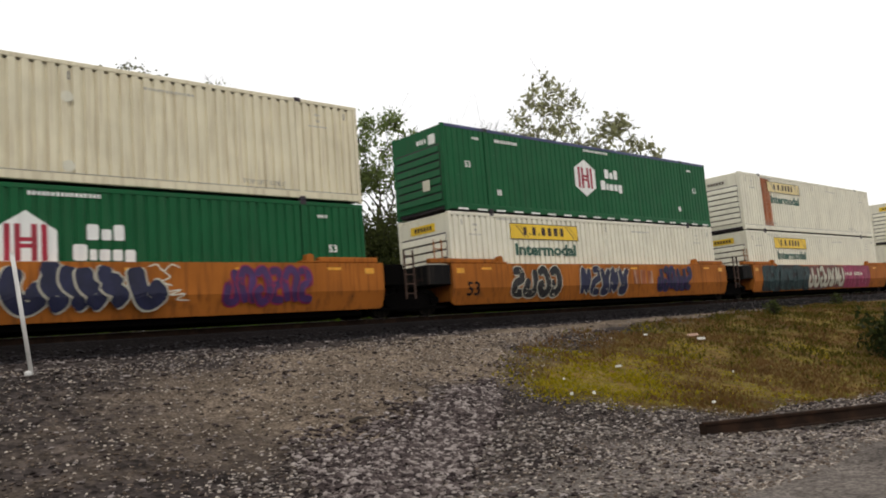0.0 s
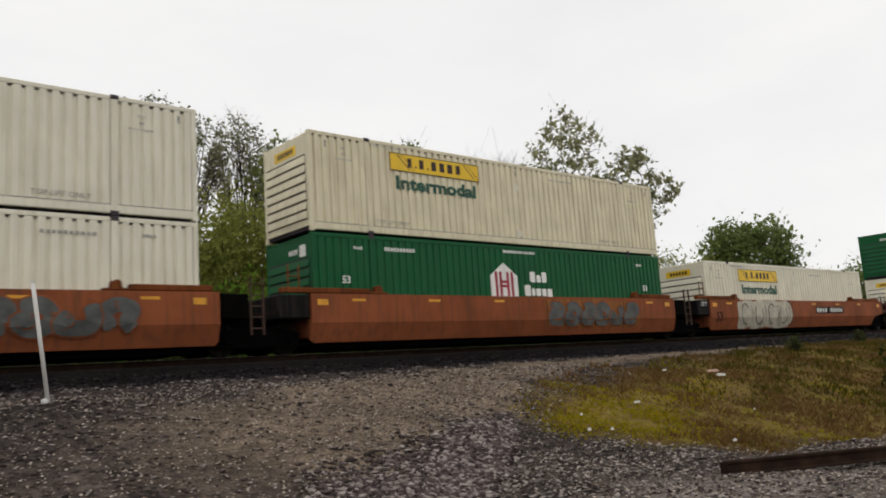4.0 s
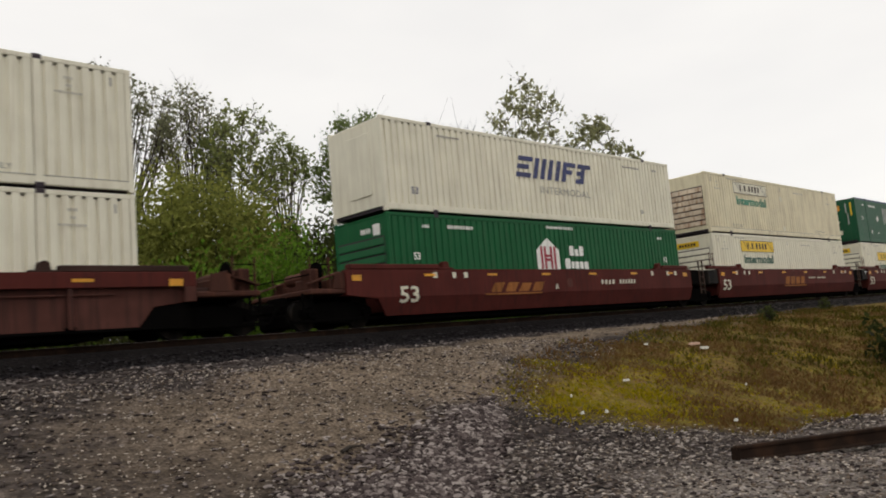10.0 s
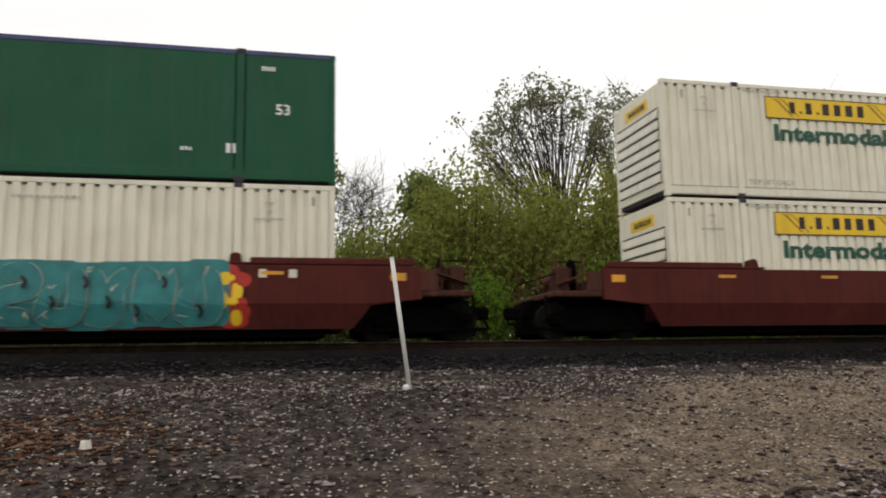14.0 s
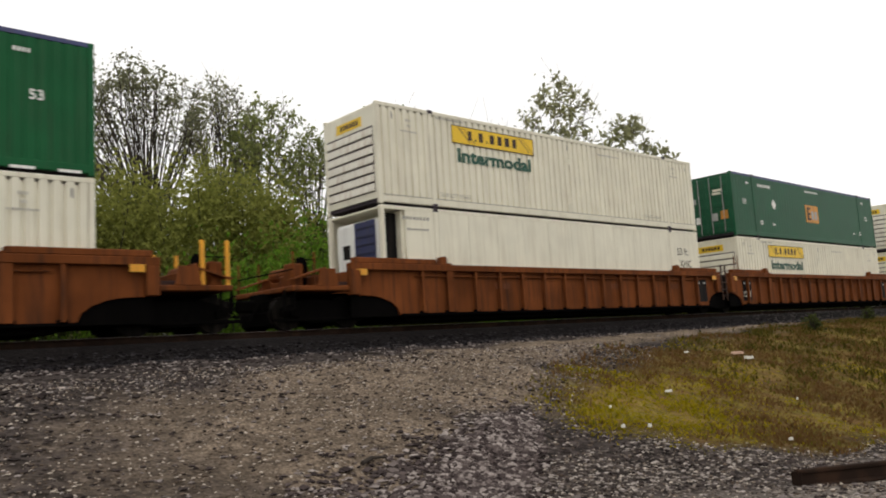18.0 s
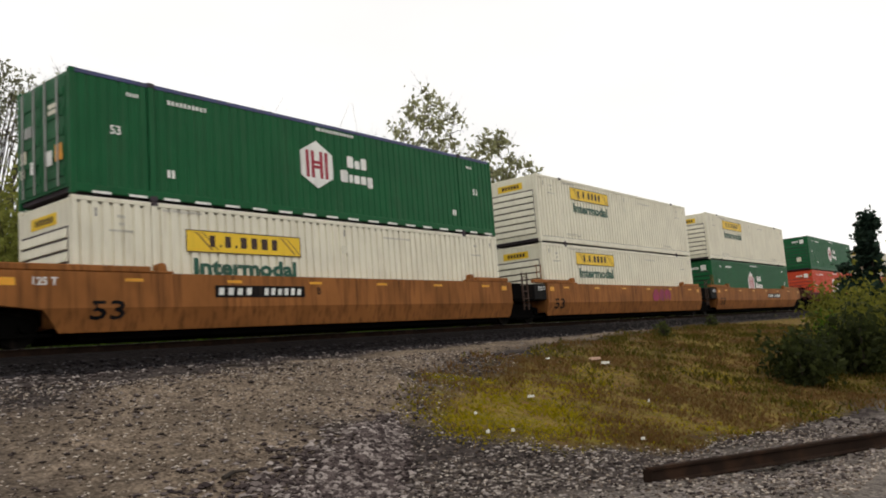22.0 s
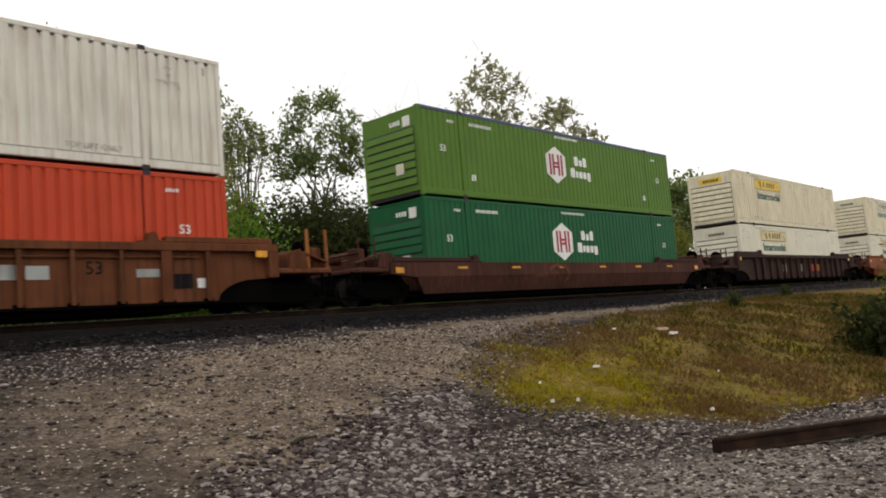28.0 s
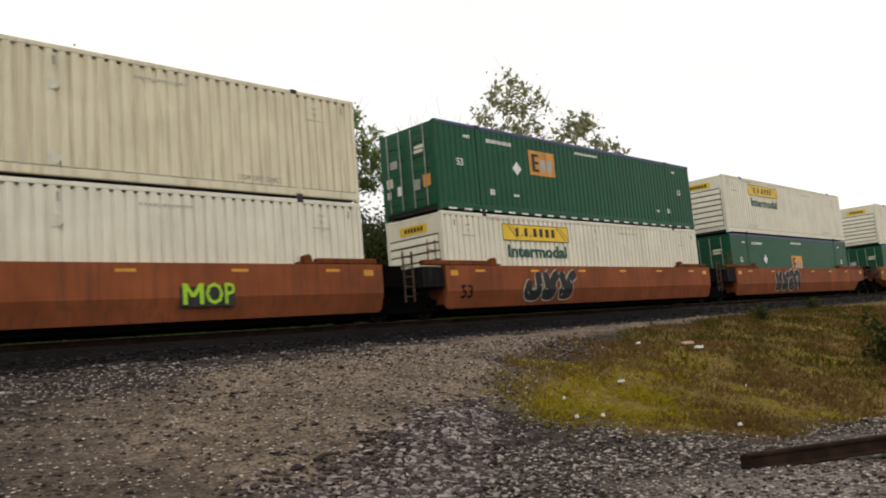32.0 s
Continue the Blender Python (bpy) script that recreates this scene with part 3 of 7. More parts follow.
def hexagon_container(name, label, paint=GREEN, end="louvre", dashes=False, house=False, edge=BLUEEDGE, long_name=False, deep=0.020):
    c = shell(name, label, paint, edge=edge, deep=deep)
    if end == "louvre":
        louvred_end(c, paint, None, paint)
        part("round_mark", Geo().box(-HALF - 0.012, -HALF - 0.004, -0.95, -0.62, 2.25, 2.58, 0.01), WHITEINK, c)
        part("stencil", letter_side(-0.50, 0.0, 2.35, 2.50, 4), WHITEINK, c)
        part("placard", Geo().box(-HALF - 0.07, -HALF - 0.06, -0.6, -0.25, 0.75, 1.1), FADEDSIGN, c)
    else:
        door_end(c, paint, WHITEINK)
    outline = [(-1.45, 0.86), (-0.20, 0.86), (-0.20, 1.85), (-0.825, 2.28), (-1.45, 1.85)] if house else hexagon(-0.825, 1.58, 1.25, 1.42)
    logo = part("logo_panel", Geo().slab(outline, FACE - 0.004, FACE + 0.003), WHITEINK, c, "white panel with a crimson emblem")
    g = Geo()
    for a, b, d, e in ((-1.25, -1.13, 1.18, 1.98), (-1.05, -0.93, 1.18, 1.98), (-0.72, -0.60, 1.18, 1.98), (-0.52, -0.40, 1.18, 1.98), (-0.93, -0.72, 1.60, 1.69), (-0.93, -0.72, 1.46, 1.55)):
        g.box(a, b, FACE - 0.008, FACE - 0.0045, d, e)
    part("emblem", g, paint if paint is RED else REDINK, logo)
    g = Geo()
    name_blocks(g, 0.42, 1.66, ((0.26, 0.0, 0.36), (0.22, 0.0, 0.25), (0.24, 0.0, 0.36)))
    name_blocks(g, 0.12, 1.20, ((0.30, -0.01, 0.36), (0.15, 0.0, 0.25), (0.24, -0.01, 0.25), (0.22, -0.01, 0.25), (0.24, -0.09, 0.25)))
    if long_name:
        name_blocks(g, 1.52, 1.20, ((0.08, 0.0, 0.34), (0.20, 0.0, 0.24), (0.18, 0.0, 0.24)))
    part("name_lettering", g, WHITEINK, c, "white lettering")
    stencils(c, WHITEINK, ((2.42, 2.44, 1.15, 0.11, 10), (7.3, 2.62, 1.55, 0.09, 16), (14.6, 2.42, 0.34, 0.09, 4), (1.35, 2.44, 0.32, 0.09, 4), (2.36, 0.6, 0.24, 0.2, 2), (13.6, 0.6, 0.24, 0.2, 2)))
    numeral(c, "53", 0.92, 1.46, 0.22, WHITEINK)
    numeral(c, "53", 14.9, 1.46, 0.22, WHITEINK)
    if dashes:
        g = Geo()
        for i in range(18):
            g.box(-7.6 + i * 0.88, -7.15 + i * 0.88, FACE, FACE + 0.003, 0.035, 0.095)
        part("reflective_tape", g, WHITEINK, c, "broken line of white tape")
    return c


def square_container(name, label, paint=EMPGREEN, end="door", tag=False, dashes=False, shift=0.0, deep=0.022, lift=0.0):
    c = shell(name, label, paint, edge=BLUEEDGE, deep=deep)
    door_end(c, paint, SILVERINK) if end == "door" else plain_end(c, paint)
    logo = part("logo_panel", Geo().box(-0.60 + shift, 0.86 + shift, FACE - 0.004, FACE + 0.003, 0.98 + lift, 1.86 + lift, 0.003), ORANGEINK, c, "orange square panel")
    g = Geo()
    g.box(-0.45 + shift, -0.28 + shift, FACE - 0.008, FACE - 0.005, 1.10 + lift, 1.74 + lift)
    for z in (1.10, 1.37, 1.64):
        g.box(-0.28 + shift, -0.05 + shift, FACE - 0.008, FACE - 0.005, z + lift, z + 0.10 + lift)
    part("emblem", g, BROWNINK, logo)
    part("name_lettering", letter_bars(Geo(), 0.04 + shift, 0.78 + shift, 1.14 + lift, 1.56 + lift, 2, FACE - 0.008), SILVERINK, logo)
    part("placard", Geo().slab([(-4.2, 1.38), (-3.96, 1.62), (-4.2, 1.86), (-4.44, 1.62)], FACE - 0.003, FACE + 0.003), WHITEINK, c, "white diamond placard")
    stencils(c, WHITEINK, ((2.4, 2.36, 1.3, 0.13, 10), (7.4, 2.5, 1.5, 0.09, 14), (1.3, 2.4, 0.32, 0.1, 4), (14.6, 2.42, 0.3, 0.1, 4), (2.4, 0.6, 0.26, 0.2, 2), (3.6, 0.62, 0.28, 0.09, 3), (13.0, 0.62, 0.24, 0.08, 3), (13.9, 0.6, 0.26, 0.2, 2)))
    numeral(c, "53", 0.9, 1.46, 0.24, WHITEINK)
    numeral(c, "53", 14.9, 1.46, 0.24, WHITEINK)
    if tag:
        g = Geo()
        for i, (a, w) in enumerate(((-3.05, 0.16), (-2.78, 0.14), (-2.55, 0.16), (-2.28, 0.12), (-2.10, 0.34), (-1.68, 0.14))):
            g.slab([(a, 1.25 + 0.12 * (i % 2)), (a + w, 1.32), (a + w + 0.04, 2.42 - 0.08 * (i % 3)), (a + 0.03, 2.40)], FACE - 0.002, FACE + 0.002)
        g.slab([(-2.9, 2.3), (-2.72, 2.3), (-2.45, 1.5), (-2.6, 1.5)], FACE - 0.003, FACE - 0.0022)
        part("graffiti", g, SILVERINK, c, "dripping pale grey spray tag")
    if dashes:
        g = Geo()
        for i in range(22):
            g.box(-7.7 + i * 0.71, -7.35 + i * 0.71, FACE, FACE + 0.003, 0.03, 0.09)
        part("reflective_tape", g, WHITEINK, c)
    return c


def block_letters_container(name, label, paint=WHITE, ink=BLUEINK, worn=False):
    """A white box with five large slanting letters, drawn as bars."""
    c = shell(name, label, paint)
    wall = end_frame(c, paint)
    part("hatch", Geo().box(-HALF - 0.03, -HALF, -0.75, 0.35, 0.55, 2.45, 0.02), paint, wall)
    numeral(c, "53", 1.05, 0.55, 0.22, BLUEINK)
    g = Geo()
    x0, z0, z1 = -2.15, 1.50, 2.26
    for i, w in enumerate((0.78, 1.10, 0.26, 0.74, 0.80)):
        s = 0.26
        if i in (0, 3, 4):
            for z, ww in ((z0, w if i == 0 else 0.26), (z0 + 0.30, w * 0.8 if i < 4 else 0.26), (z1 - 0.17, w)):
                q = (z - z0) / (z1 - z0) * s
                g.slab([(x0 + q, z), (x0 + q + ww, z), (x0 + q + ww + 0.06, z + 0.17), (x0 + q + 0.06, z + 0.17)], FACE - 0.002, FACE + 0.002)
        if i != 0:
            for a in ((0.0, 0.40, 0.80) if i == 1 else (0.25,) if i == 4 else (0.0,)):
                g.slab([(x0 + a, z0), (x0 + a + 0.24, z0), (x0 + a + 0.24 + s, z1), (x0 + a + s, z1)], FACE - 0.004, FACE - 0.0022)
        x0 += w + 0.13
    part("name_lettering", g, SILVERINK if worn else ink, c, "slanting dark blue lettering bars")
    if not worn:
        part("lettering", words(Geo(), "INTERMODAL", -0.85, 0.98, 0.26, 2.95, lambda q: FACE, 0.0), GREYINK, c)
    stencils(c, GREYINK, ((2.3, 2.45, 1.0, 0.07, 10), (12.6, 2.4, 1.2, 0.08, 10), (13.6, 0.55, 0.24, 0.16, 2), (14.8, 2.42, 0.34, 0.08, 4)))
    return c


def cooled_container(name, label, paint, panel, marked=False):
    """An insulated box, its cooling machine set into an open end frame."""
    c = shell(name, label, paint, smooth_side=True, edge=BLUEEDGE if not marked else None, opening=0.88)
    part("inner_post", Geo().box(-HALF + 0.84, -HALF + 0.90, -WIDE + 0.002, -WIDE + 0.12, 0.2, TALL - 0.1, 0.01), paint, c)
    part("front_wall", Geo().box(-HALF + 0.75, -HALF + 0.85, -WIDE + 0.1, WIDE - 0.1, 0.16, 2.76), paint, c)
    unit = part("cooling_unit", Geo().box(-HALF + 0.06, -HALF + 0.74, -0.95, 0.95, 0.95, 2.55, 0.06), panel, c, "refrigeration unit with a dark grille")
    ya, yb, za, zb = (-0.94, 0.02, 0.97, 2.52) if marked else (-0.90, 0.90, 1.72, 2.53)
    part("grille", Geo().box(-HALF + 0.035, -HALF + 0.058, ya, yb, za, zb, 0.004), NAVYPANEL if marked else BLACKPANEL, unit, "navy panel" if marked else "black grille")
    for i in range(6):
        z = za + (zb - za) * (i + 0.6) / 6.4
        part("slat", Geo().box(-HALF + 0.015, -HALF + 0.034, ya + 0.06, yb - 0.06, z, z + 0.035), G_NAVY, unit)
    if marked:
        part("badge", Geo().box(-HALF + 0.045, -HALF + 0.058, 0.28, 0.62, 1.55, 1.95, 0.004), BLACKPANEL, unit)
        part("base_band", Geo().box(-HALF + 0.04, -HALF + 0.72, -0.97, 0.97, 0.84, 0.945, 0.01), NAVYPANEL, unit)
    else:
        part("hatch", Geo().box(-HALF + 0.045, -HALF + 0.058, -0.70, 0.10, 1.05, 1.6, 0.004), WHITEINK, unit)
    part("fuel_tank", Geo().tube((-HALF + 0.35, -0.9, 0.55), (-HALF + 0.35, 0.9, 0.55), 0.24, 0.24, 14), GREY_GALV, c)
    for s in (-1, 1):
        part("brace", Geo().tube((-HALF + 0.10, s * 1.24, 0.30), (-HALF + 0.80, s * 1.24, 1.55), 0.04, 0.04, 6), paint, c)
    part("side_baffle", Geo().box(-HALF + 0.30, -HALF + 0.74, -WIDE + 0.30, -WIDE + 0.34, 1.35, 2.70, 0.01), BLACKPANEL, c, "dark side of the cooling machine")
    part("machine_shelf", Geo().box(-HALF + 0.05, -HALF + 0.80, -WIDE + 0.1, WIDE - 0.1, 0.24, 0.34, 0.01), TRUCK, c)
    stencils(c, GREYINK, ((0.75, 2.5, 1.0, 0.09, 8), (0.9, 2.2, 0.8, 0.06, 8), ))
    if marked:
        part("lettering", words(Geo(), "53 ft", 14.55 - HALF, 1.88, 0.29, 0, lambda q: FACE, 0.008), BLACKPANEL, c)
        part("lettering", words(Geo(), "XHC", 14.65 - HALF, 1.40, 0.29, 0, lambda q: FACE, 0.008), BLACKPANEL, c)
    numeral(c, "53", 1.4, 0.42, 0.22, GREYINK)
    part("placard", Geo().slab([(1.0, 0.75), (1.16, 0.91), (1.0, 1.07), (0.84, 0.91)], FACE - 0.003, FACE + 0.003), WHITEINK, c)
    return c

# ---- well cars ----
BREAK, LOW, TOP = 1.28, 0.765, 2.06         # heights above the railhead, plus 0.50
TOPS = {"smooth": 2.06, "low": 1.70, "ribbed": 2.13, "sill": 2.00}
LIFT = 0.115                                # the railhead lies at 0.615
OUT = -1.545


def lower(zb):
    """The side's outer face leans in below the break line."""
    return lambda z: OUT - 0.006 if z >= BREAK else OUT - 0.006 + 0.17 * (BREAK - z) / (BREAK - LOW)


LEAN = lower(0)


def side_profile(x0, x1, a0, a1, ends):
    """Stations along the side with the height of its lower edge: cut away over the wheels, in an arch or on a slant."""
    st = []
    for x, a, kind in ((x0, a0, ends[0]), (x1, a1, ends[1])):
        run, d = abs(x - a), 1 if a > x else -1
        if kind == "arch":
            reach = min(run - 0.02, 1.15)
            one = [(a - d * reach * u, LOW + 0.54 * math.sqrt(1 - (1 - u) ** 2)) for u in (0, 0.08, 0.25, 0.5, 0.75, 1.0)] + [(x, LOW + 0.55)]
        elif kind == "slant":
            one = [(a, LOW), (a - d * 0.38, LOW + 0.48), (x, LOW + 0.60)]
        else:
            one = [(a, LOW), (x, LOW + 0.09)]
        st += one[::-1] if d > 0 else one
    return st


def side_wall(stations, y_sign=-1, panel=0.0, lean=True, top=TOP):
    """One side of the well, leaning in below the break line."""
    g, k = Geo(), 5
    vs, fs = [], []
    for x, zb in stations:
        mid = max(BREAK, zb + 0.01)
        yb = -OUT - panel - (0.17 * (mid - zb) / (BREAK - LOW) if lean else 0)
        for y, z in ((-OUT - panel, top), (-OUT - panel, mid), (yb, zb), (1.34, zb), (1.34, top)):
            vs.append((x, y * y_sign, z))
    n = len(stations)
    for i in range(n - 1):
        fs += [(i * k + j, i * k + (j + 1) % k, (i + 1) * k + (j + 1) % k, (i + 1) * k + j) for j in range(k)]
    fs += [tuple(range(k)), tuple((n - 1) * k + j for j in range(k - 1, -1, -1))]
    return g.add(vs, fs)


WHEEL_MESH = {}


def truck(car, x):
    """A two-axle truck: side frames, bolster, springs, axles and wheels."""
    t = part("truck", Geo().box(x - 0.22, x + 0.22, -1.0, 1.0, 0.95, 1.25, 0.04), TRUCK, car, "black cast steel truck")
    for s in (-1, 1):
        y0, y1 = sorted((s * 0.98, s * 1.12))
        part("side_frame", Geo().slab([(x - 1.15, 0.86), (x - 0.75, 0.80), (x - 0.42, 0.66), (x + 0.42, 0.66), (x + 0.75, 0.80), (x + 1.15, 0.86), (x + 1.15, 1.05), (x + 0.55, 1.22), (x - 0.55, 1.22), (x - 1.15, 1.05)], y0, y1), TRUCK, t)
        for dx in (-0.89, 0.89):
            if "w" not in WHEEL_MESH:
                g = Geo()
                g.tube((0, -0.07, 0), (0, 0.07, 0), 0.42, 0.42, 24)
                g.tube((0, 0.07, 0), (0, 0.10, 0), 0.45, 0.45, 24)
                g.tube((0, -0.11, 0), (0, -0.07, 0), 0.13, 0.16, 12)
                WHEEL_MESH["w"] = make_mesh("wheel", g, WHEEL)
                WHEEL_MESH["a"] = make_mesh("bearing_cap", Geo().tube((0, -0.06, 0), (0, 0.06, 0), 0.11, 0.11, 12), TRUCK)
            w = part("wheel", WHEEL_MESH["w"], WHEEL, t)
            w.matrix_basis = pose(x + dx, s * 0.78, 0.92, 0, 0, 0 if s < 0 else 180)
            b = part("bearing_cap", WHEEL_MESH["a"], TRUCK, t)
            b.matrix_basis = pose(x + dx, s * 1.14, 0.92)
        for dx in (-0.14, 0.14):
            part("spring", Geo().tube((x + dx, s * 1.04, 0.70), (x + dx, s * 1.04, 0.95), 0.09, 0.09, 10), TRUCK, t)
    # plain black block, added to stop light showing through between the wheels
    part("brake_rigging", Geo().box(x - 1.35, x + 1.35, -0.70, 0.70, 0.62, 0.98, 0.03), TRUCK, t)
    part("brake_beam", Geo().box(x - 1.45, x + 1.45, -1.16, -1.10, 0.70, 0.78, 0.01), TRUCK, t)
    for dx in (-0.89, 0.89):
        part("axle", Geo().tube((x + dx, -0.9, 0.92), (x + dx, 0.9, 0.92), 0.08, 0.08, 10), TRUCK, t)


def well_unit(label, paint, style="smooth", front="joint", rear="joint", seed=1, platform=None, dark=None):
    """One well of a stack car. x runs from the container's front end, heights are the world's."""
    c = root("well_car", label, "well car")
    o = -HALF
    top = TOPS[style]
    fx = -1.80 if front == "coupler" else -1.20
    rx = 16.15 + (1.80 if rear == "coupler" else 1.20)
    cut0, cut1 = -0.12, 16.27
    if style in ("smooth", "low"):
        sx0, a0 = (fx, -0.36) if front == "coupler" else (-0.25, -0.12)
        sx1, a1 = (rx, 16.51) if rear == "coupler" else (16.55, 16.47)
        ends = ("slant" if front == "coupler" else "", "slant" if rear == "coupler" else "")
    else:
        sx0, a0 = (-1.25, 0.42) if front == "coupler" else (-1.36, -0.22)
        sx1, a1 = (17.40, 15.73) if rear == "coupler" else (17.22, 16.36)
        ends = ("arch", "arch")
        cut0, cut1 = a0 + 0.02, a1 - 0.02
    if style == "sill" and front == "coupler":
        a0, ends = 0.10, ("slant", ends[1])
    if style == "sill" and rear == "coupler":
        a1, ends = 16.05, (ends[0], "slant")
    st = side_profile(sx0 + o, sx1 + o, a0 + o, a1 + o, ends)
    low0, low1 = a0 + 0.01, a1 - 0.01
    panel = {"smooth": 0.0, "low": 0.0, "ribbed": 0.155, "sill": 0.16}[style]
    guide = dark or {W_SALMON: W_RUST, W_ORANGE: W_ORANGE, W_TAN: W_TAN, W_MAROON: W_MAROON, W_BROWN: W_BROWN}.get(paint, W_DARK)
    for s in (-1, 1):
        wall = part("side_wall", side_wall(st, s, panel, style in ("smooth", "low"), top), paint, c)
        ya, yb = sorted((s * -OUT, s * 1.34))
        if style in ("ribbed", "sill"):
            h = 0.17 if style == "ribbed" else 0.33
            part("top_sill", Geo().box(sx0 + o, sx1 + o, ya, yb, top - h, top + 0.012, 0.015), W_MAROON if style == "sill" else paint, wall)
            # bottom sill and rib feet are black, darker than the panel
            part("bottom_sill", Geo().box(low0 + o, low1 + o, *sorted((s * (-OUT - 0.06), s * 1.34)), LOW - 0.03, LOW + 0.04, 0.012), TRUCK, wall)
            step, first = (1.02, 0.16) if style == "ribbed" else (1.53, 0.85)
            for i in range(18):
                x = first + i * step
                if x < low0 + 0.12 or x > low1 - 0.12:
                    continue
                w = 0.13 if abs(x - 2.1) < 0.4 or abs(x - 14.2) < 0.4 else 0.05
                rib = part("rib", Geo().box(x + o - w, x + o + w, *sorted((s * (-OUT - 0.02), s * (-OUT - 0.035))), LOW + 0.05, top - h + 0.01, 0.004).box(x + o - 0.012, x + o + 0.012, *sorted((s * (-OUT - 0.034), s * (-OUT - panel - 0.005))), LOW + 0.05, top - h + 0.01), paint, wall)
                part("rib_foot", Geo().box(x + o - w - 0.05, x + o + w + 0.05, *sorted((s * (-OUT - 0.03), s * (-OUT - panel + 0.002))), LOW + 0.041, LOW + 0.10, 0.01), TRUCK, rib)
            for x in (sx0 + 0.02, sx1 - 0.30):
                part("end_pocket", Geo().box(x + o, x + 0.28 + o, *sorted((s * (-OUT + 0.012), s * (-OUT - panel + 0.002))), LOW + 0.56, top - h, 0.01), paint, wall)
            part("air_pipe", Geo().tube((low0 + 0.5 + o, s * (-OUT - panel + 0.05), top - h - 0.14), (low1 - 0.5 + o, s * (-OUT - panel + 0.05), top - h - 0.14), 0.022, 0.022, 6), paint, wall)
        if s < 0:
            for a, b in ((sx0 + 0.15 if front == "coupler" else -1.1, 1.72), (14.43, sx1 - 0.15)):
                part("guide_plate", Geo().box(a + o, b + o, OUT + 0.03, -1.31, top + 0.014, top + 0.16, 0.02), guide, c, "raised guide plate")
            for x in (2.0, 14.14):
                part("guide_lug", Geo().box(x + o - 0.30, x + o + 0.30, OUT + 0.02, -1.32, top + 0.013, top + 0.06, 0.01).slab([(x + o - 0.13, top + 0.05), (x + o + 0.13, top + 0.05), (x + o + 0.10, top + 0.21), (x + o + 0.02, top + 0.26), (x + o - 0.10, top + 0.22)], OUT + 0.03, -1.32), guide, c)
    if style in ("ribbed", "sill"):
        # black plates added behind the arches so that they look dark inside
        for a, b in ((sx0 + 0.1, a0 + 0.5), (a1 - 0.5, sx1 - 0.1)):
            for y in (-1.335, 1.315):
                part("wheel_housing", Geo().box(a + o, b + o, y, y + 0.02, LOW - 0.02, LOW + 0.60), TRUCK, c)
    # black block added below the well to close the bright gap with shade
    part("underframe", Geo().box(cut0 + o + 0.3, cut1 + o - 0.3, -1.18, 1.18, 0.60, LOW + 0.01, 0.02), TRUCK, c, "black block added for the dark under the well")
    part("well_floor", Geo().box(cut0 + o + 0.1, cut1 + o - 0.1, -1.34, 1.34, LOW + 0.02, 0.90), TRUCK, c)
    for kind, sgn, x in ((front, -1, fx), (rear, 1, rx)):
        base = x + o
        a, b = sorted((base, base - sgn * 1.25))
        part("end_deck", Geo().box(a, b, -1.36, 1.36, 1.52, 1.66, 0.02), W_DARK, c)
        part("end_bulkhead", Geo().box(*sorted((o + (-0.22 if sgn < 0 else 16.37), o + (-0.10 if sgn < 0 else 16.25))), -1.33, 1.33, 0.9, top - 0.02, 0.02), dark or paint, c)
        if kind == "coupler":
            a, b = sorted((base, base + sgn * 1.15))
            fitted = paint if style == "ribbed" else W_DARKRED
            if style in ("ribbed", "sill"):
                a, b = sorted((sx0 + o if sgn < 0 else sx1 + o, base + sgn * 1.15))
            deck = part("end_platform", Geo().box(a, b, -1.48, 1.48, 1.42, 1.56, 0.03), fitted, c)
            for y in (-1.44, 1.44):
                part("deck_bracket", Geo().slab([(base + sgn * 0.10 - 0.30, 1.56), (base + sgn * 0.10 + 0.30, 1.56), (base + sgn * 0.10 + 0.22, 1.98), (base + sgn * 0.10 - 0.22, 1.98)], y - 0.04, y + 0.04), fitted, deck)
                part("tread_plate", Geo().slab([(base + sgn * 0.15, 2.02), (base + sgn * 1.12, 1.72), (base + sgn * 1.12, 1.68), (base + sgn * 0.15, 1.98)], *sorted((y * 1.02, y * 0.86))), fitted, deck)
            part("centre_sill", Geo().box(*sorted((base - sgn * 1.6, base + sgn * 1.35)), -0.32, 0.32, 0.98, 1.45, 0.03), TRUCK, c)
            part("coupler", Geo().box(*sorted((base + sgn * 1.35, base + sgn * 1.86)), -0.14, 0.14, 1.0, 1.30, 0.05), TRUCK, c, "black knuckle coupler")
            for y in (-1.40, 1.40):
                for k in (0.45, 1.05):
                    xx = base + sgn * k
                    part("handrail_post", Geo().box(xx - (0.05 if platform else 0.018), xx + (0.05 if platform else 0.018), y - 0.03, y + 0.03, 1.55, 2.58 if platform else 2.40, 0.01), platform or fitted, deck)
                xx = base + sgn * 1.10
                part("corner_step", Geo().box(xx - 0.25, xx + 0.06, y - 0.06, y + 0.06, 0.95, 1.0, 0.01).box(xx - 0.25, xx - 0.21, y - 0.04, y + 0.04, 1.0, 1.45).box(xx + 0.02, xx + 0.06, y - 0.04, y + 0.04, 1.0, 1.45), TRUCK, deck)
            part("crossover_step", Geo().box(base + sgn * 0.05 - 0.12, base + sgn * 0.05 + 0.12, -1.30, 1.30, 1.56, 1.86, 0.02), fitted, deck)
            part("grab_rail", Geo().tube((base + sgn * 0.45, -1.40, 2.20), (base + sgn * 1.05, -1.40, 2.20), 0.018, 0.018, 6).tube((base + sgn * 1.08, -1.40, 1.95), (base + sgn * 1.08, 1.40, 1.95), 0.018, 0.018, 6), TRUCK, deck)
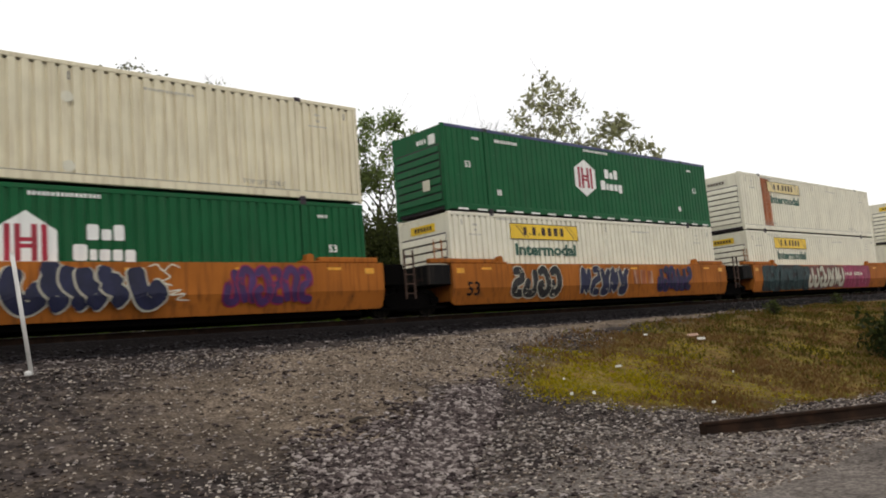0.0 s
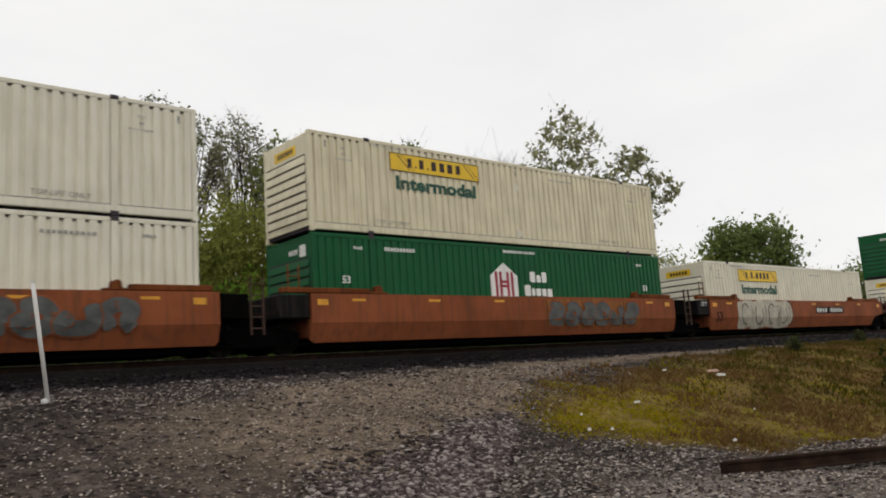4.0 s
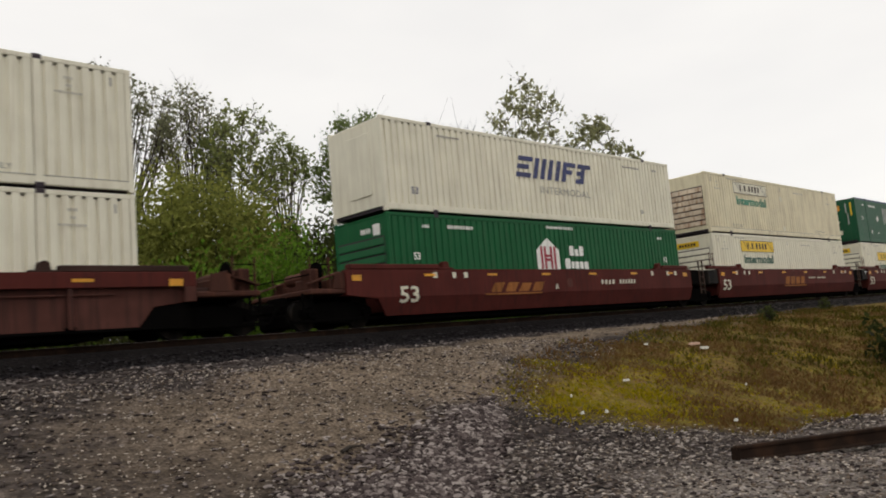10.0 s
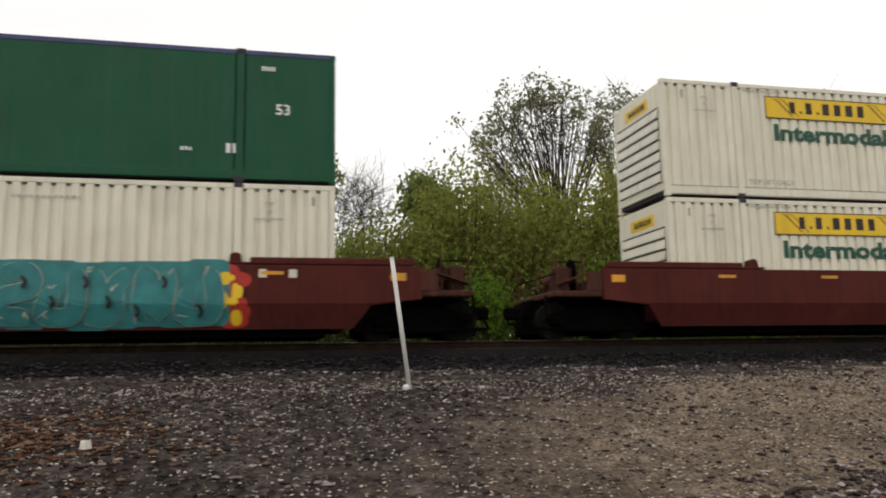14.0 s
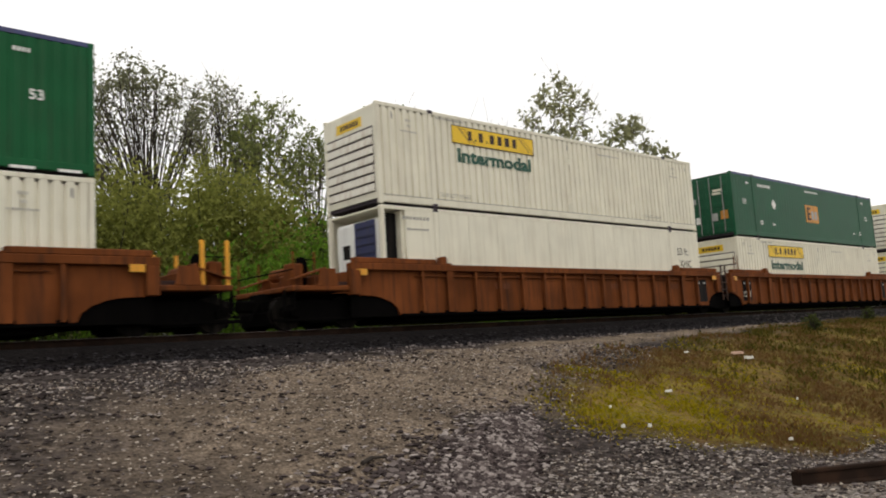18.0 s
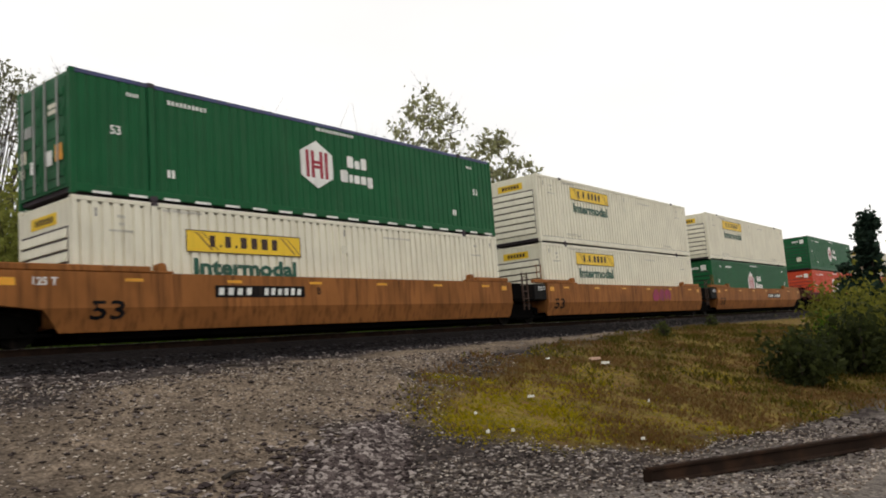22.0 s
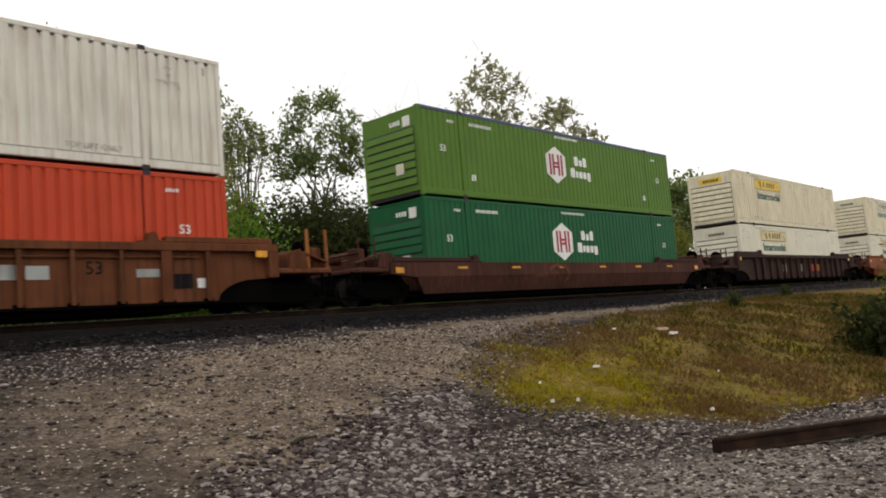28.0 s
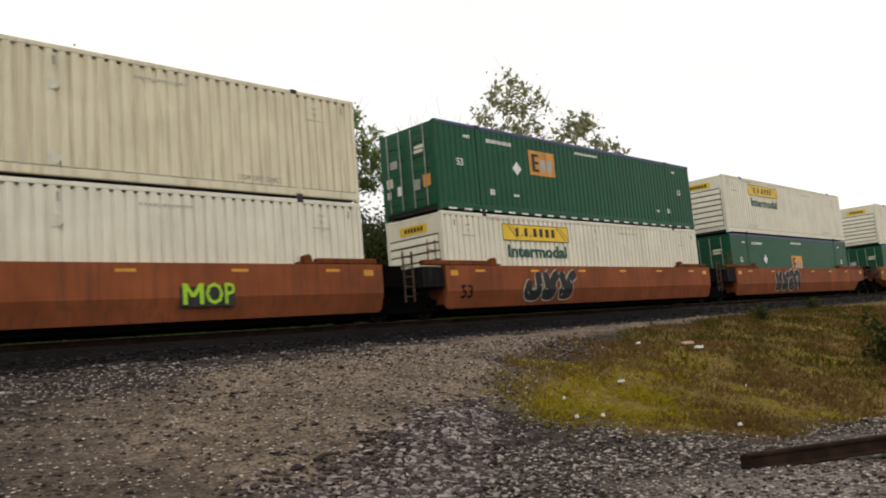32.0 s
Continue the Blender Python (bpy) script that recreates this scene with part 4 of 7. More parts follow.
            part("brake_valve", Geo().box(base + sgn * 0.72 - 0.14, base + sgn * 0.72 + 0.14, -0.75, -0.35, 1.56, 1.88, 0.04), fitted, deck)
            part("air_tank", Geo().tube((base + sgn * 0.55, -1.05, 1.95), (base + sgn * 0.55, 0.4, 1.95), 0.17, 0.17, 12), fitted, deck)
            part("control_box", Geo().box(base + sgn * 0.85 - 0.16, base + sgn * 0.85 + 0.16, -1.25, -0.85, 1.56, 2.12, 0.03), fitted, deck)
            part("uncoupling_lever", Geo().tube((base + sgn * 1.20, -1.45, 1.30), (base + sgn * 1.30, -0.2, 1.22), 0.016, 0.016, 6), TRUCK, deck)
            part("brake_wheel", Geo().tube((base + sgn * 0.5, -0.9, 2.05), (base + sgn * 0.55, -0.9, 2.05), 0.28, 0.28, 16), TRUCK, deck)
            part("brake_stand", Geo().box(base + sgn * 0.5 - 0.08, base + sgn * 0.5 + 0.08, -1.0, -0.8, 1.5, 2.05, 0.02), TRUCK, deck)
            part("air_hose", Geo().tube((base + sgn * 1.5, -0.45, 1.2), (base + sgn * 1.75, -0.45, 0.78), 0.03, 0.03, 6), TRUCK, c)
            truck(c, base + sgn * 0.05)
        else:
            part("end_frame", Geo().box(*sorted((base, base - sgn * (0.93 if sgn < 0 else 0.78))), *((-1.50, 1.50) if style in ("smooth", "low") else (-1.33, 1.33)), 1.40, top - 0.03, 0.03), BLACKPANEL if sgn < 0 else (dark or TRUCK), c, "black end frame over the shared truck")
            part("joint_arm", Geo().box(*sorted((base - sgn * 0.6, base + sgn * 0.44)), -0.5, 0.5, 1.2, 1.55, 0.03), TRUCK, c)
            if sgn > 0:
                lad = part("ladder", Geo().box(base + 0.02, base + 0.06, -1.52, -1.47, 1.0, 2.45).box(base + 0.36, base + 0.40, -1.52, -1.47, 1.0, 2.45), LADDER, c, "dull steel side ladder")
                for i in range(5):
                    part("rung", Geo().box(base + 0.06, base + 0.36, -1.51, -1.48, 1.15 + i * 0.28, 1.18 + i * 0.28), LADDER, lad)
                truck(c, base + 0.44)
            else:
                part("guide_rail", Geo().tube((base + 0.30, -1.50, top + 0.10), (base + 0.30, -1.50, top + 0.75), 0.02, 0.02, 6).tube((base + 0.62, -1.50, top + 0.10), (base + 0.62, -1.50, top + 0.75), 0.02, 0.02, 6).tube((base + 0.30, -1.50, top + 0.45), (base + 0.62, -1.50, top + 0.45), 0.016, 0.016, 6), guide, c, "upright grab irons at the joint")
    for i in range(6 if style != "ribbed" else 0):
        x = 1.35 + i * 2.72
        part("reflector", Geo().box(x + o - 0.30, x + o + 0.14, OUT - 0.006, OUT + 0.004, top - 0.20, top - 0.13), REFLECT, c)
    for x in (sx0 + 0.35, sx1 - 0.5):
        part("end_reflector", Geo().box(x + o - 0.16, x + o + 0.16, OUT - 0.006, OUT + 0.004, top - 0.31, top - 0.15), REFLECT, c)
    return c


def blob(g, cx, cz, rx, rz, layer=0, slant=0.0, power=2.6, hole=False):
    """A rounded sprayed shape that follows the side of the car."""
    rows = sorted({max(-1, min(1, q)) for q in [-1, -0.92, -0.75, -0.5, -0.25, 0, 0.25, 0.5, 0.75, 0.92, 1]} | ({(BREAK - cz) / rz} if abs(BREAK - cz) < rz else set()))
    vs, fs = [], []
    for q in rows:
        w = rx * max(0.03, (1 - abs(q) ** power)) ** (1 / power)
        z = cz + q * rz
        for s in (-1, 1):
            vs.append((cx + slant * q * rz + s * w, LEAN(z) - 0.0025 * layer, z))
    for i in range(len(rows) - 1):
        fs.append((2 * i, 2 * i + 1, 2 * i + 3, 2 * i + 2))
    return g.add(vs, fs)


# strokes of sprayed forms, none of them a letter, in a unit box
SPRAY_FORMS = (
    ((0.30, 0.0), (0.05, 0.62), (0.42, 1.0), (0.90, 0.80), (0.72, 0.30), (0.95, 0.0)),
    ((0.05, 1.0), (0.30, 0.30), (0.10, 0.05), (0.62, 0.10), (0.60, 0.65), (0.95, 0.95)),
    ((0.08, 0.82), (0.55, 1.0), (0.90, 0.60), (0.84, 0.14), (0.40, 0.0), (0.08, 0.30), (0.50, 0.45)),
    ((0.15, 0.92), (0.70, 0.95), (0.82, 0.62), (0.25, 0.44), (0.18, 0.10), (0.88, 0.04)),
    ((0.75, 1.0), (0.85, 0.45), (0.70, 0.06), (0.08, 0.10), (0.30, 0.62)),
    ((0.05, 0.0), (0.32, 0.96), (0.56, 0.12), (0.92, 1.0)),
)


def stroke(g, pts, width, layer):
    """A ribbon of paint that follows the side of the car through smoothed points."""
    p = [pts[0]] + list(pts) + [pts[-1]]
    line = []
    for i in range(1, len(p) - 2):
        a, b, c, d = p[i - 1:i + 3]
        for k in range(6):
            t = k / 6
            line.append([0.5 * (2 * b[m] + (c[m] - a[m]) * t + (2 * a[m] - 5 * b[m] + 4 * c[m] - d[m]) * t * t + (3 * b[m] - a[m] - 3 * c[m] + d[m]) * t ** 3) for m in (0, 1)])
    line.append(list(pts[-1]))
    vs, n = [], len(line)
    for i, (x, z) in enumerate(line):
        q, r = line[max(0, i - 1)], line[min(n - 1, i + 1)]
        dx, dz = r[0] - q[0], r[1] - q[1]
        ln = math.hypot(dx, dz) or 1.0
        w = width / 2 * (0.55 if i in (0, n - 1) else 0.85 if i in (1, n - 2) else 1.0)
        for s in (-1, 1):
            zz = min(TOP - 0.01, max(LOW + 0.02, z + s * w * dx / ln))
            vs.append((x - s * w * dz / ln, LEAN(zz) - 0.0025 * layer - 0.0003 * i, zz))
    return g.add(vs, [(2 * i, 2 * i + 1, 2 * i + 3, 2 * i + 2) for i in range(n - 1)])


def sprayed_name(car, x0, x1, z0, z1, n, fill, line, rng, label="", cloud=None, edge=0.04, fat=0.34):
    """Bubble letters that cannot be read: fat bent strokes with outlines and thin scribbles."""
    w, zc, h = (x1 - x0) / n, (z0 + z1) / 2, (z1 - z0) / 2
    top = None
    if cloud:
        g = Geo()
        m = max(4, round((x1 - x0) / 0.55))
        for i in range(m):
            blob(g, x0 + (x1 - x0) * (i + 0.5) / m - HALF, zc + h * rng.uniform(-0.08, 0.08), 0.42, h * rng.uniform(0.97, 1.03), 0.1 + 0.06 * i, 0, 9)
        top = part("graffiti", g, cloud, car, label)
    a, b, d = Geo(), Geo(), Geo()
    wide = min(fat, 0.42 * w)
    for i in range(n):
        form = rng.choice(SPRAY_FORMS)
        tilt = rng.uniform(-0.10, 0.14)
        k = rng.uniform(0.92, 1.12)
        m = wide / 2 + edge
        pts = [(x0 + (i + 0.5 + (u - 0.5) * 0.92 * k) * w + tilt * (v - 0.5) - HALF, z0 + m + (z1 - z0 - 2 * m) * v) for u, v in form]
        lay = 2 + (i % 3) * 7
        stroke(a, pts, wide + 2 * edge, lay)
        stroke(b, pts, wide, lay + 4)
        for j in range(2):
            u, v = rng.choice(pts)
            stroke(d, [(u + rng.uniform(-0.1, 0.1), v + rng.uniform(-0.1, 0.1)) for q in range(4)], 0.02, 27 + j)
    base = part("graffiti" if top is None else "outline", a, line, top or car, "" if top else label)
    part("letter_fill", b, fill, top or base)
    tagged(part("scribble", d, line, top or base), kind="stuff")
    return top or base


def side_words(car, text, x, z, h, ink, width=0.0, bold=0.02):
    part("numeral" if text.isdigit() else "lettering", words(Geo(), text, x - HALF, z, h, width, LEAN, bold), ink, car)


def number_panel(car, x0, x1, z0, z1, panel=BLACKPANEL, ink=WHITEINK, n=10):
    """Reporting marks, drawn as bars, on a dark panel or straight on the paint."""
    if panel:
        part("number_panel", Geo().box(x0 - HALF, x1 - HALF, OUT - 0.006, OUT + 0.003, z0, z1, 0.002), panel, car, "black panel with pale characters")
    m = (z1 - z0) * 0.2
    g = Geo()
    letter_bars(g, x0 - HALF + 0.1, x0 - HALF + (x1 - x0) * 0.42, z0 + m, z1 - m, 4, OUT - 0.0095, 0.02, 0.45)
    letter_bars(g, x0 - HALF + (x1 - x0) * 0.52, x1 - HALF - 0.06, z0 + m, z1 - m, 6, OUT - 0.0095, 0.02, 0.45)
    tagged(part("number_lettering", g, ink, car), kind="stuff")


# ---- the train: every stack with its place along the train at 0 s ----
SPEED, SLOWING = 16.988, 0.0122
NEAR = 17.053                                   # near face of the containers
AXIS, RAILTOP, FLOORZ = NEAR + WIDE, 0.50 + LIFT, 6.806 - 2.865 - 2.905
MOVING = []


def rides(ob, x, y, z):
    MOVING.append((ob, x, y, z))
    ob.matrix_basis = Matrix.Translation((x, y, z))
    return ob


PROTO = {}


def use(key, build):
    """The first of a kind is built, the others are copies."""
    if key not in PROTO:
        PROTO[key] = build()
        return PROTO[key]
    return copy_thing(PROTO[key], Matrix.Identity(4))


JB_L = "white corrugated container with yellow sign board, green lettering"
KINDS = {
    "jb": lambda: sign_container("shipping_container", JB_L),
    "jbl": lambda: sign_container("shipping_container", "white corrugated container with a low yellow sign, green lettering", dz=-0.30),
    "jbc": lambda: sign_container("shipping_container", "cream corrugated container with yellow sign board, green lettering", CREAM, YELLOW, BROWNINK, GREENINK),
    "jbp": lambda: sign_container("shipping_container", "white container with a pale yellow sign board, green lettering", WHITE, PALEYELLOW, plate=FADEDSIGN),
    "jbrust": lambda: sign_container("shipping_container", "white container with a yellow sign and rust-stained louvres", WHITE, YELLOW, streaks=RUSTYWHITE),
    "jbold": lambda: sign_container("shipping_container", "cream container with a bleached sign and heavily rusted louvres", CREAM, FADEDSIGN, BROWNINK, TEALINK, None, RUSTLOUVRE),
    "jbfaded": lambda: sign_container("shipping_container", "old cream container, bleached sign board, faded green lettering", CREAM, FADEDSIGN, BROWNINK, TEALINK, FADEDSIGN),
    "jbdirty": lambda: sign_container("shipping_container", "rust-streaked white container, worn yellow sign, rusted louvres", RUSTYWHITE, YELLOW, BROWNINK, GREENINK, YELLOW, RUSTLOUVRE),
    "hub": lambda: hexagon_container("shipping_container", "dark green container with a white hexagon emblem", edge=GREEN),
    "hubdash": lambda: hexagon_container("shipping_container", "dark green container, white hexagon emblem, dashed reflective tape", dashes=True),
    "hubhouse": lambda: hexagon_container("shipping_container", "green container with a white house-shaped emblem", house=True, edge=GREEN, deep=0.035),
    "hubdoor": lambda: hexagon_container("shipping_container", "dark green container with doors and dashed tape, hexagon emblem", end="door", dashes=True),
    "hublight": lambda: hexagon_container("shipping_container", "faded light green container with a white hexagon emblem", LIGHTGREEN),
    "red": lambda: hexagon_container("shipping_container", "orange-red container with a white house-shaped emblem", RED, house=True, edge=RED, long_name=True, deep=0.04),
    "emp": lambda: square_container("shipping_container", "bottle green container with an orange square and doors", tag=False, shift=-0.2, deep=0.006),
    "emptag": lambda: square_container("shipping_container", "bottle green container, orange square, grey spray tag, blank end", end="plain", tag=True, shift=0.0, deep=0.006),
    "empdash": lambda: square_container("shipping_container", "bottle green container, orange square, dashed reflective tape", dashes=True, shift=-2.9, lift=0.5),
    "swift": lambda: block_letters_container("shipping_container", "white container with large slanting navy letters"),
    "swiftworn": lambda: block_letters_container("shipping_container", "white container with worn grey block letters", worn=True),
    "reefer": lambda: cooled_container("refrigerated_container", "cream refrigerated container with an open end frame", CREAM, CREAM),
    "reeferw": lambda: cooled_container("refrigerated_container", "white refrigerated container with a navy and white unit", WHITE, WHITEINK, True),
}
# place, lower, upper, body style, paint, front end, rear end, what the car looks like
STACKS = (
    (-3.42, "hubhouse", "jbc", "smooth", W_ORANGE, "joint", "joint", None, "orange-brown well car covered in sprayed letters"),
    (16.07, "jb", "hubdash", "smooth", W_ORANGE, "joint", "joint", None, "orange-brown well car with several sprayed names"),
    (35.46, "jb", "jbp", "smooth", W_ORANGE, "joint", "coupler", None, "orange-brown well car with teal, cream and magenta graffiti"),
    (58.94, "swiftworn", "jb", "smooth", W_SALMON, "coupler", "joint", None, "faded orange-red smooth well car with a black number panel"),
    (78.30, "hubhouse", "jbc", "smooth", W_SALMON, "joint", "joint", None, "faded orange-red well car with blue-grey graffiti"),
    (97.80, "jb", None, "smooth", W_SALMON, "joint", "coupler", None, "faded orange-red well car with wide cream bubble letters"),
    (121.28, "jb", "hub", "sill", W_DUSTMAROON, "coupler", "joint", None, "dusty maroon well car with a deep top sill and ribs"),
    (140.71, "jb", "reefer", "sill", W_DUSTMAROON, "joint", "joint", None, "dusty maroon ribbed well car with teal sprayed blocks"),
    (160.12, "jb", "jb", "sill", W_DUSTMAROON, "joint", "coupler", None, "dusty maroon ribbed well car with white numerals"),
    (183.59, "hubhouse", "swift", "smooth", W_MAROON, "coupler", "joint", None, "maroon smooth-sided well car with pale stencils"),
    (202.95, "jb", "jbold", "smooth", W_MAROON, "joint", "joint", None, "maroon smooth-sided well car with pale stencils"),
    (222.32, "jbl", "emptag", "smooth", W_MAROON, "joint", "coupler", None, "maroon well car with teal bubble graffiti"),
    (246.19, "jb", "jbrust", "smooth", W_MAROON, "coupler", "coupler", None, "maroon smooth-sided single well car"),
    (269.92, "jb", "jbrust", "low", W_MAROON, "coupler", "coupler", None, "maroon smooth well car with a pale arrow doodle"),
    (293.34, "jb", "hubdash", "ribbed", W_RUST, "coupler", "coupler", REFLECT, "rust-brown ribbed single well car"),
    (316.91, "reeferw", "jbrust", "ribbed", W_RUST, "coupler", "joint", None, "rust-brown ribbed well car"),
    (336.35, "jb", "emp", "ribbed", W_RUST, "joint", "joint", None, "rust-brown ribbed well car"),
    (355.78, "jb", "jbrust", "ribbed", W_RUST, "joint", "coupler", None, "rust-brown ribbed well car"),
    (379.26, "jbl", "hubdoor", "smooth", W_TAN, "coupler", "joint", None, "tan smooth-sided well car with a black number panel"),
    (398.67, "jb", "jb", "smooth", W_TAN, "joint", "joint", None, "tan smooth-sided well car with a thin crimson tag"),
    (418.10, "hubhouse", "jb", "smooth", W_TAN, "joint", "coupler", None, "tan smooth-sided well car with a black number panel"),
    (441.72, "red", "hub", "low", W_MAROON, "coupler", "coupler", None, "maroon well car with black and pale graffiti"),
    (465.26, "red", "jbdirty", "ribbed", W_BROWN, "coupler", "coupler", W_TAN, "dusty brown ribbed single well car"),
    (488.25, "hub", "hublight", "low", W_DARKRED, "coupler", "coupler", None, "dark reddish brown smooth well car with rusty streaks"),
    (511.71, "jbp", "jbc", "ribbed", W_DARK, "coupler", "coupler", None, "dark brown ribbed single well car"),
    (535.26, "jbp", "jbfaded", "smooth", W_SALMON, "coupler", "joint", None, "orange-red smooth well car with a lime sprayed tag"),
    (554.55, "jb", "empdash", "smooth", W_SALMON, "joint", "joint", None, "orange-red well car with black and pale letters"),
    (574.13, "emp", "jb", "smooth", W_SALMON, "joint", "coupler", None, "orange-red smooth well car with pale graffiti"),
    (597.58, "emp", "jb", "smooth", W_TAN, "coupler", "joint", None, "tan smooth-sided well car"),
    (617.00, "jb", "jb", "smooth", W_TAN, "joint", "coupler", None, "tan smooth-sided well car"),
)
CARS = []
for e, low_kind, top_kind, style, paint, front, rear, post, look_of in STACKS:
    key = ("well", style, paint.name, front, rear)
    car = use(key, lambda: well_unit(look_of, paint, style, front, rear, 1, post, W_RUST if paint in (W_RUST,) else None))
    tagged(car, look_of, "well car", "wells of the train")
    rides(car, e + HALF, AXIS, LIFT)
    CARS.append(car)
    rides(tagged(use(low_kind, KINDS[low_kind]), group="containers on the train"), e + HALF, AXIS, FLOORZ)
    if top_kind:
        rides(tagged(use(top_kind, KINDS[top_kind]), group="containers on the train"), e + HALF, AXIS, FLOORZ + 2.905)
# PIECES

# ---- marks and graffiti of single cars ----
def mark_cars():
    r = random.Random(5)
    c = CARS
    bubbles = (
        (((6.98, 1.92), (6.84, 1.48), (7.10, 1.12), (7.42, 1.30), (7.20, 1.50)), 0.40),
        (((7.45, 1.95), (7.72, 1.86), (7.60, 1.55), (7.85, 1.25), (7.62, 1.08)), 0.36),
        (((8.02, 1.95), (7.98, 1.60), (8.30, 1.30), (8.10, 1.06)), 0.34),
        (((8.30, 1.92), (8.35, 1.55), (8.62, 1.30), (8.42, 1.08)), 0.38),
        (((8.78, 1.95), (8.74, 1.70), (9.00, 1.62), (8.78, 1.50), (9.12, 1.32), (8.92, 1.08)), 0.30),
        (((9.40, 1.92), (9.46, 1.50), (9.66, 1.14), (9.94, 1.32), (9.72, 1.52)), 0.40),
    )
    for i, (pts, wide) in enumerate(bubbles):
        line = [(x - HALF, z) for x, z in pts]
        edge = part("graffiti", stroke(Geo(), line, wide + 0.09, 2 + 9 * i), G_CREAM, c[0], "navy bubble letter with a cream outline")
        part("letter_fill", stroke(Geo(), line, wide, 6 + 9 * i), G_NAVY, edge)
    for pts in (((9.75, 1.95), (9.95, 2.0), (10.1, 1.85), (10.3, 2.0), (10.5, 1.92)), ((10.1, 1.85), (10.25, 1.7), (10.05, 1.6), (10.3, 1.5)), ((10.2, 1.36), (10.5, 1.40), (10.25, 1.28), (10.6, 1.30), (10.4, 1.18), (10.7, 1.15))):
        part("sprayed_line", stroke(Geo(), [(x - HALF, z) for x, z in pts], 0.03, 1), FADEDSIGN, c[0], "thin pale scrawl")
    sprayed_name(c[0], 11.6, 14.1, 0.92, 2.0, 6, G_PURPLE, G_MAGENTA, r, "purple and magenta sprayed letters")
    side_words(c[1], "53", 0.35, 1.03, 0.45, BLACKPANEL)
    sprayed_name(c[1], 2.4, 4.9, 0.85, 2.02, 4, G_BLACK, G_CREAM, r, "black sprayed letters with cream outlines")
    sprayed_name(c[1], 6.05, 8.95, 0.82, 2.05, 5, G_NAVY, G_CREAM, r, "navy bubble letters with cream outlines")
    sprayed_name(c[1], 11.0, 13.5, 0.92, 2.0, 6, G_NAVY, G_PURPLE, r, "purple sprayed letters")
    part("logo_lettering", letter_bars(Geo(), 9.35 - HALF, 10.8 - HALF, 1.28, 1.84, 3, OUT - 0.009), RUSTPATCH, c[1], "faded red company letters")
    sprayed_name(c[2], 0.75, 5.75, 0.80, 2.04, 8, G_DARKTEAL, G_PALETEAL, r, "dark teal sprayed letters on black", G_BLACK, 0.016, 0.26)
    sprayed_name(c[2], 5.65, 10.2, 0.82, 2.04, 7, G_CREAM, G_BLACK, r, "cream sprayed letters with red shadows", G_DULLRED, 0.03, 0.22)
    g = Geo()
    for i in range(9):
        blob(g, 10.35 + i * 0.41 - HALF, 1.42, 0.42, 0.62, 0.1 + 0.05 * i, 0, 6)
    field = part("graffiti", g, G_MAGENTA, c[2], "broad magenta sprayed field")
    g = Geo()
    for i in range(9):
        x = 10.4 + i * 0.40 - HALF
        stroke(g, [(x + r.uniform(-0.2, 0.2), z) for z in (0.95, 1.25, 1.55, 1.85)], 0.035, 3 + 3 * (i % 3))
    tagged(part("sprayed_line", g, G_PINK, field), kind="stuff")
    number_panel(c[2], 10.3, 13.0, 1.42, 1.72, None, FADEDSIGN)
    for k, a, b in ((3, 3.4, 6.5), (5, 9.6, 12.78)):
        side_words(c[k], "53", 0.15, 1.12, 0.40, BLACKPANEL)
        number_panel(c[k], a, b, 1.42, 1.76)
    sprayed_name(c[3], 11.2, 14.6, 1.0, 1.95, 4, G_FADEDTEAL, W_SALMON, r, "faint blue-grey sprayed letters")
    sprayed_name(c[4], 9.0, 14.0, 1.0, 1.95, 6, G_FADEDTEAL, W_SALMON, r, "blue-grey and orange sprayed letters", W_TAN)
    sprayed_name(c[5], 2.1, 6.45, 0.80, 2.03, 5, G_CREAM, G_CREAM, r, "wide cream bubble letters with thin dark lines", G_CREAM, 0.018)
    for x, k in ((2.5, 1.0), (3.7, -1.0), (4.9, 1.0), (6.0, -1.0)):
        g = stroke(Geo(), [(x + 0.35 * math.cos(a * k + 0.6) - HALF, 1.42 + 0.46 * math.sin(a * k + 0.6)) for a in (0, 0.9, 1.8, 2.7, 3.6, 4.5)], 0.045, 30)
        part("sprayed_line", stroke(g, [(x + 0.5 - HALF, 1.1), (x + 0.62 - HALF, 1.45), (x + 0.52 - HALF, 1.8)], 0.03, 31), G_BLACK, c[5])
    end = part("graffiti", blob(Geo(), 6.42 - HALF, 1.42, 0.60, 0.62, 0.05, 0, 2.4), G_CREAM, c[5], "rounded end of the cream letters")
    part("sprayed_line", stroke(Geo(), [(6.42 + 0.60 * math.cos(a) - HALF, 1.42 + 0.58 * math.sin(a)) for a in (-1.5, -0.9, -0.3, 0.3, 0.9, 1.5)], 0.05, 30), G_BLACK, end)
    side_words(c[5], "125 T", -1.0, 1.78, 0.16, WHITEINK)
    for k, ink in ((6, GREYINK), (7, GREYINK), (8, SILVERINK)):
        part("numeral", words(Geo(), "53", 8.66 - HALF, 1.02, 0.42, 0, lambda z: OUT + 0.152, 0.02), ink, c[k])
    g = Geo()
    for i in range(8):
        g.box(9.45 + i * 0.54 - HALF, 9.95 + i * 0.54 - HALF, OUT + 0.152, OUT + 0.158, 0.86, 1.62)
    part("graffiti", g, G_DARKTEAL, c[7], "teal sprayed blocks between the ribs")
    g = Geo()
    for i in range(5):
        g.box(4.95 + i * 0.62 - HALF, 5.5 + i * 0.62 - HALF, OUT + 0.152, OUT + 0.158, 0.90 + 0.08 * (i % 2), 1.58)
    part("graffiti", g, W_SALMON, c[7], "faded orange sprayed letters")
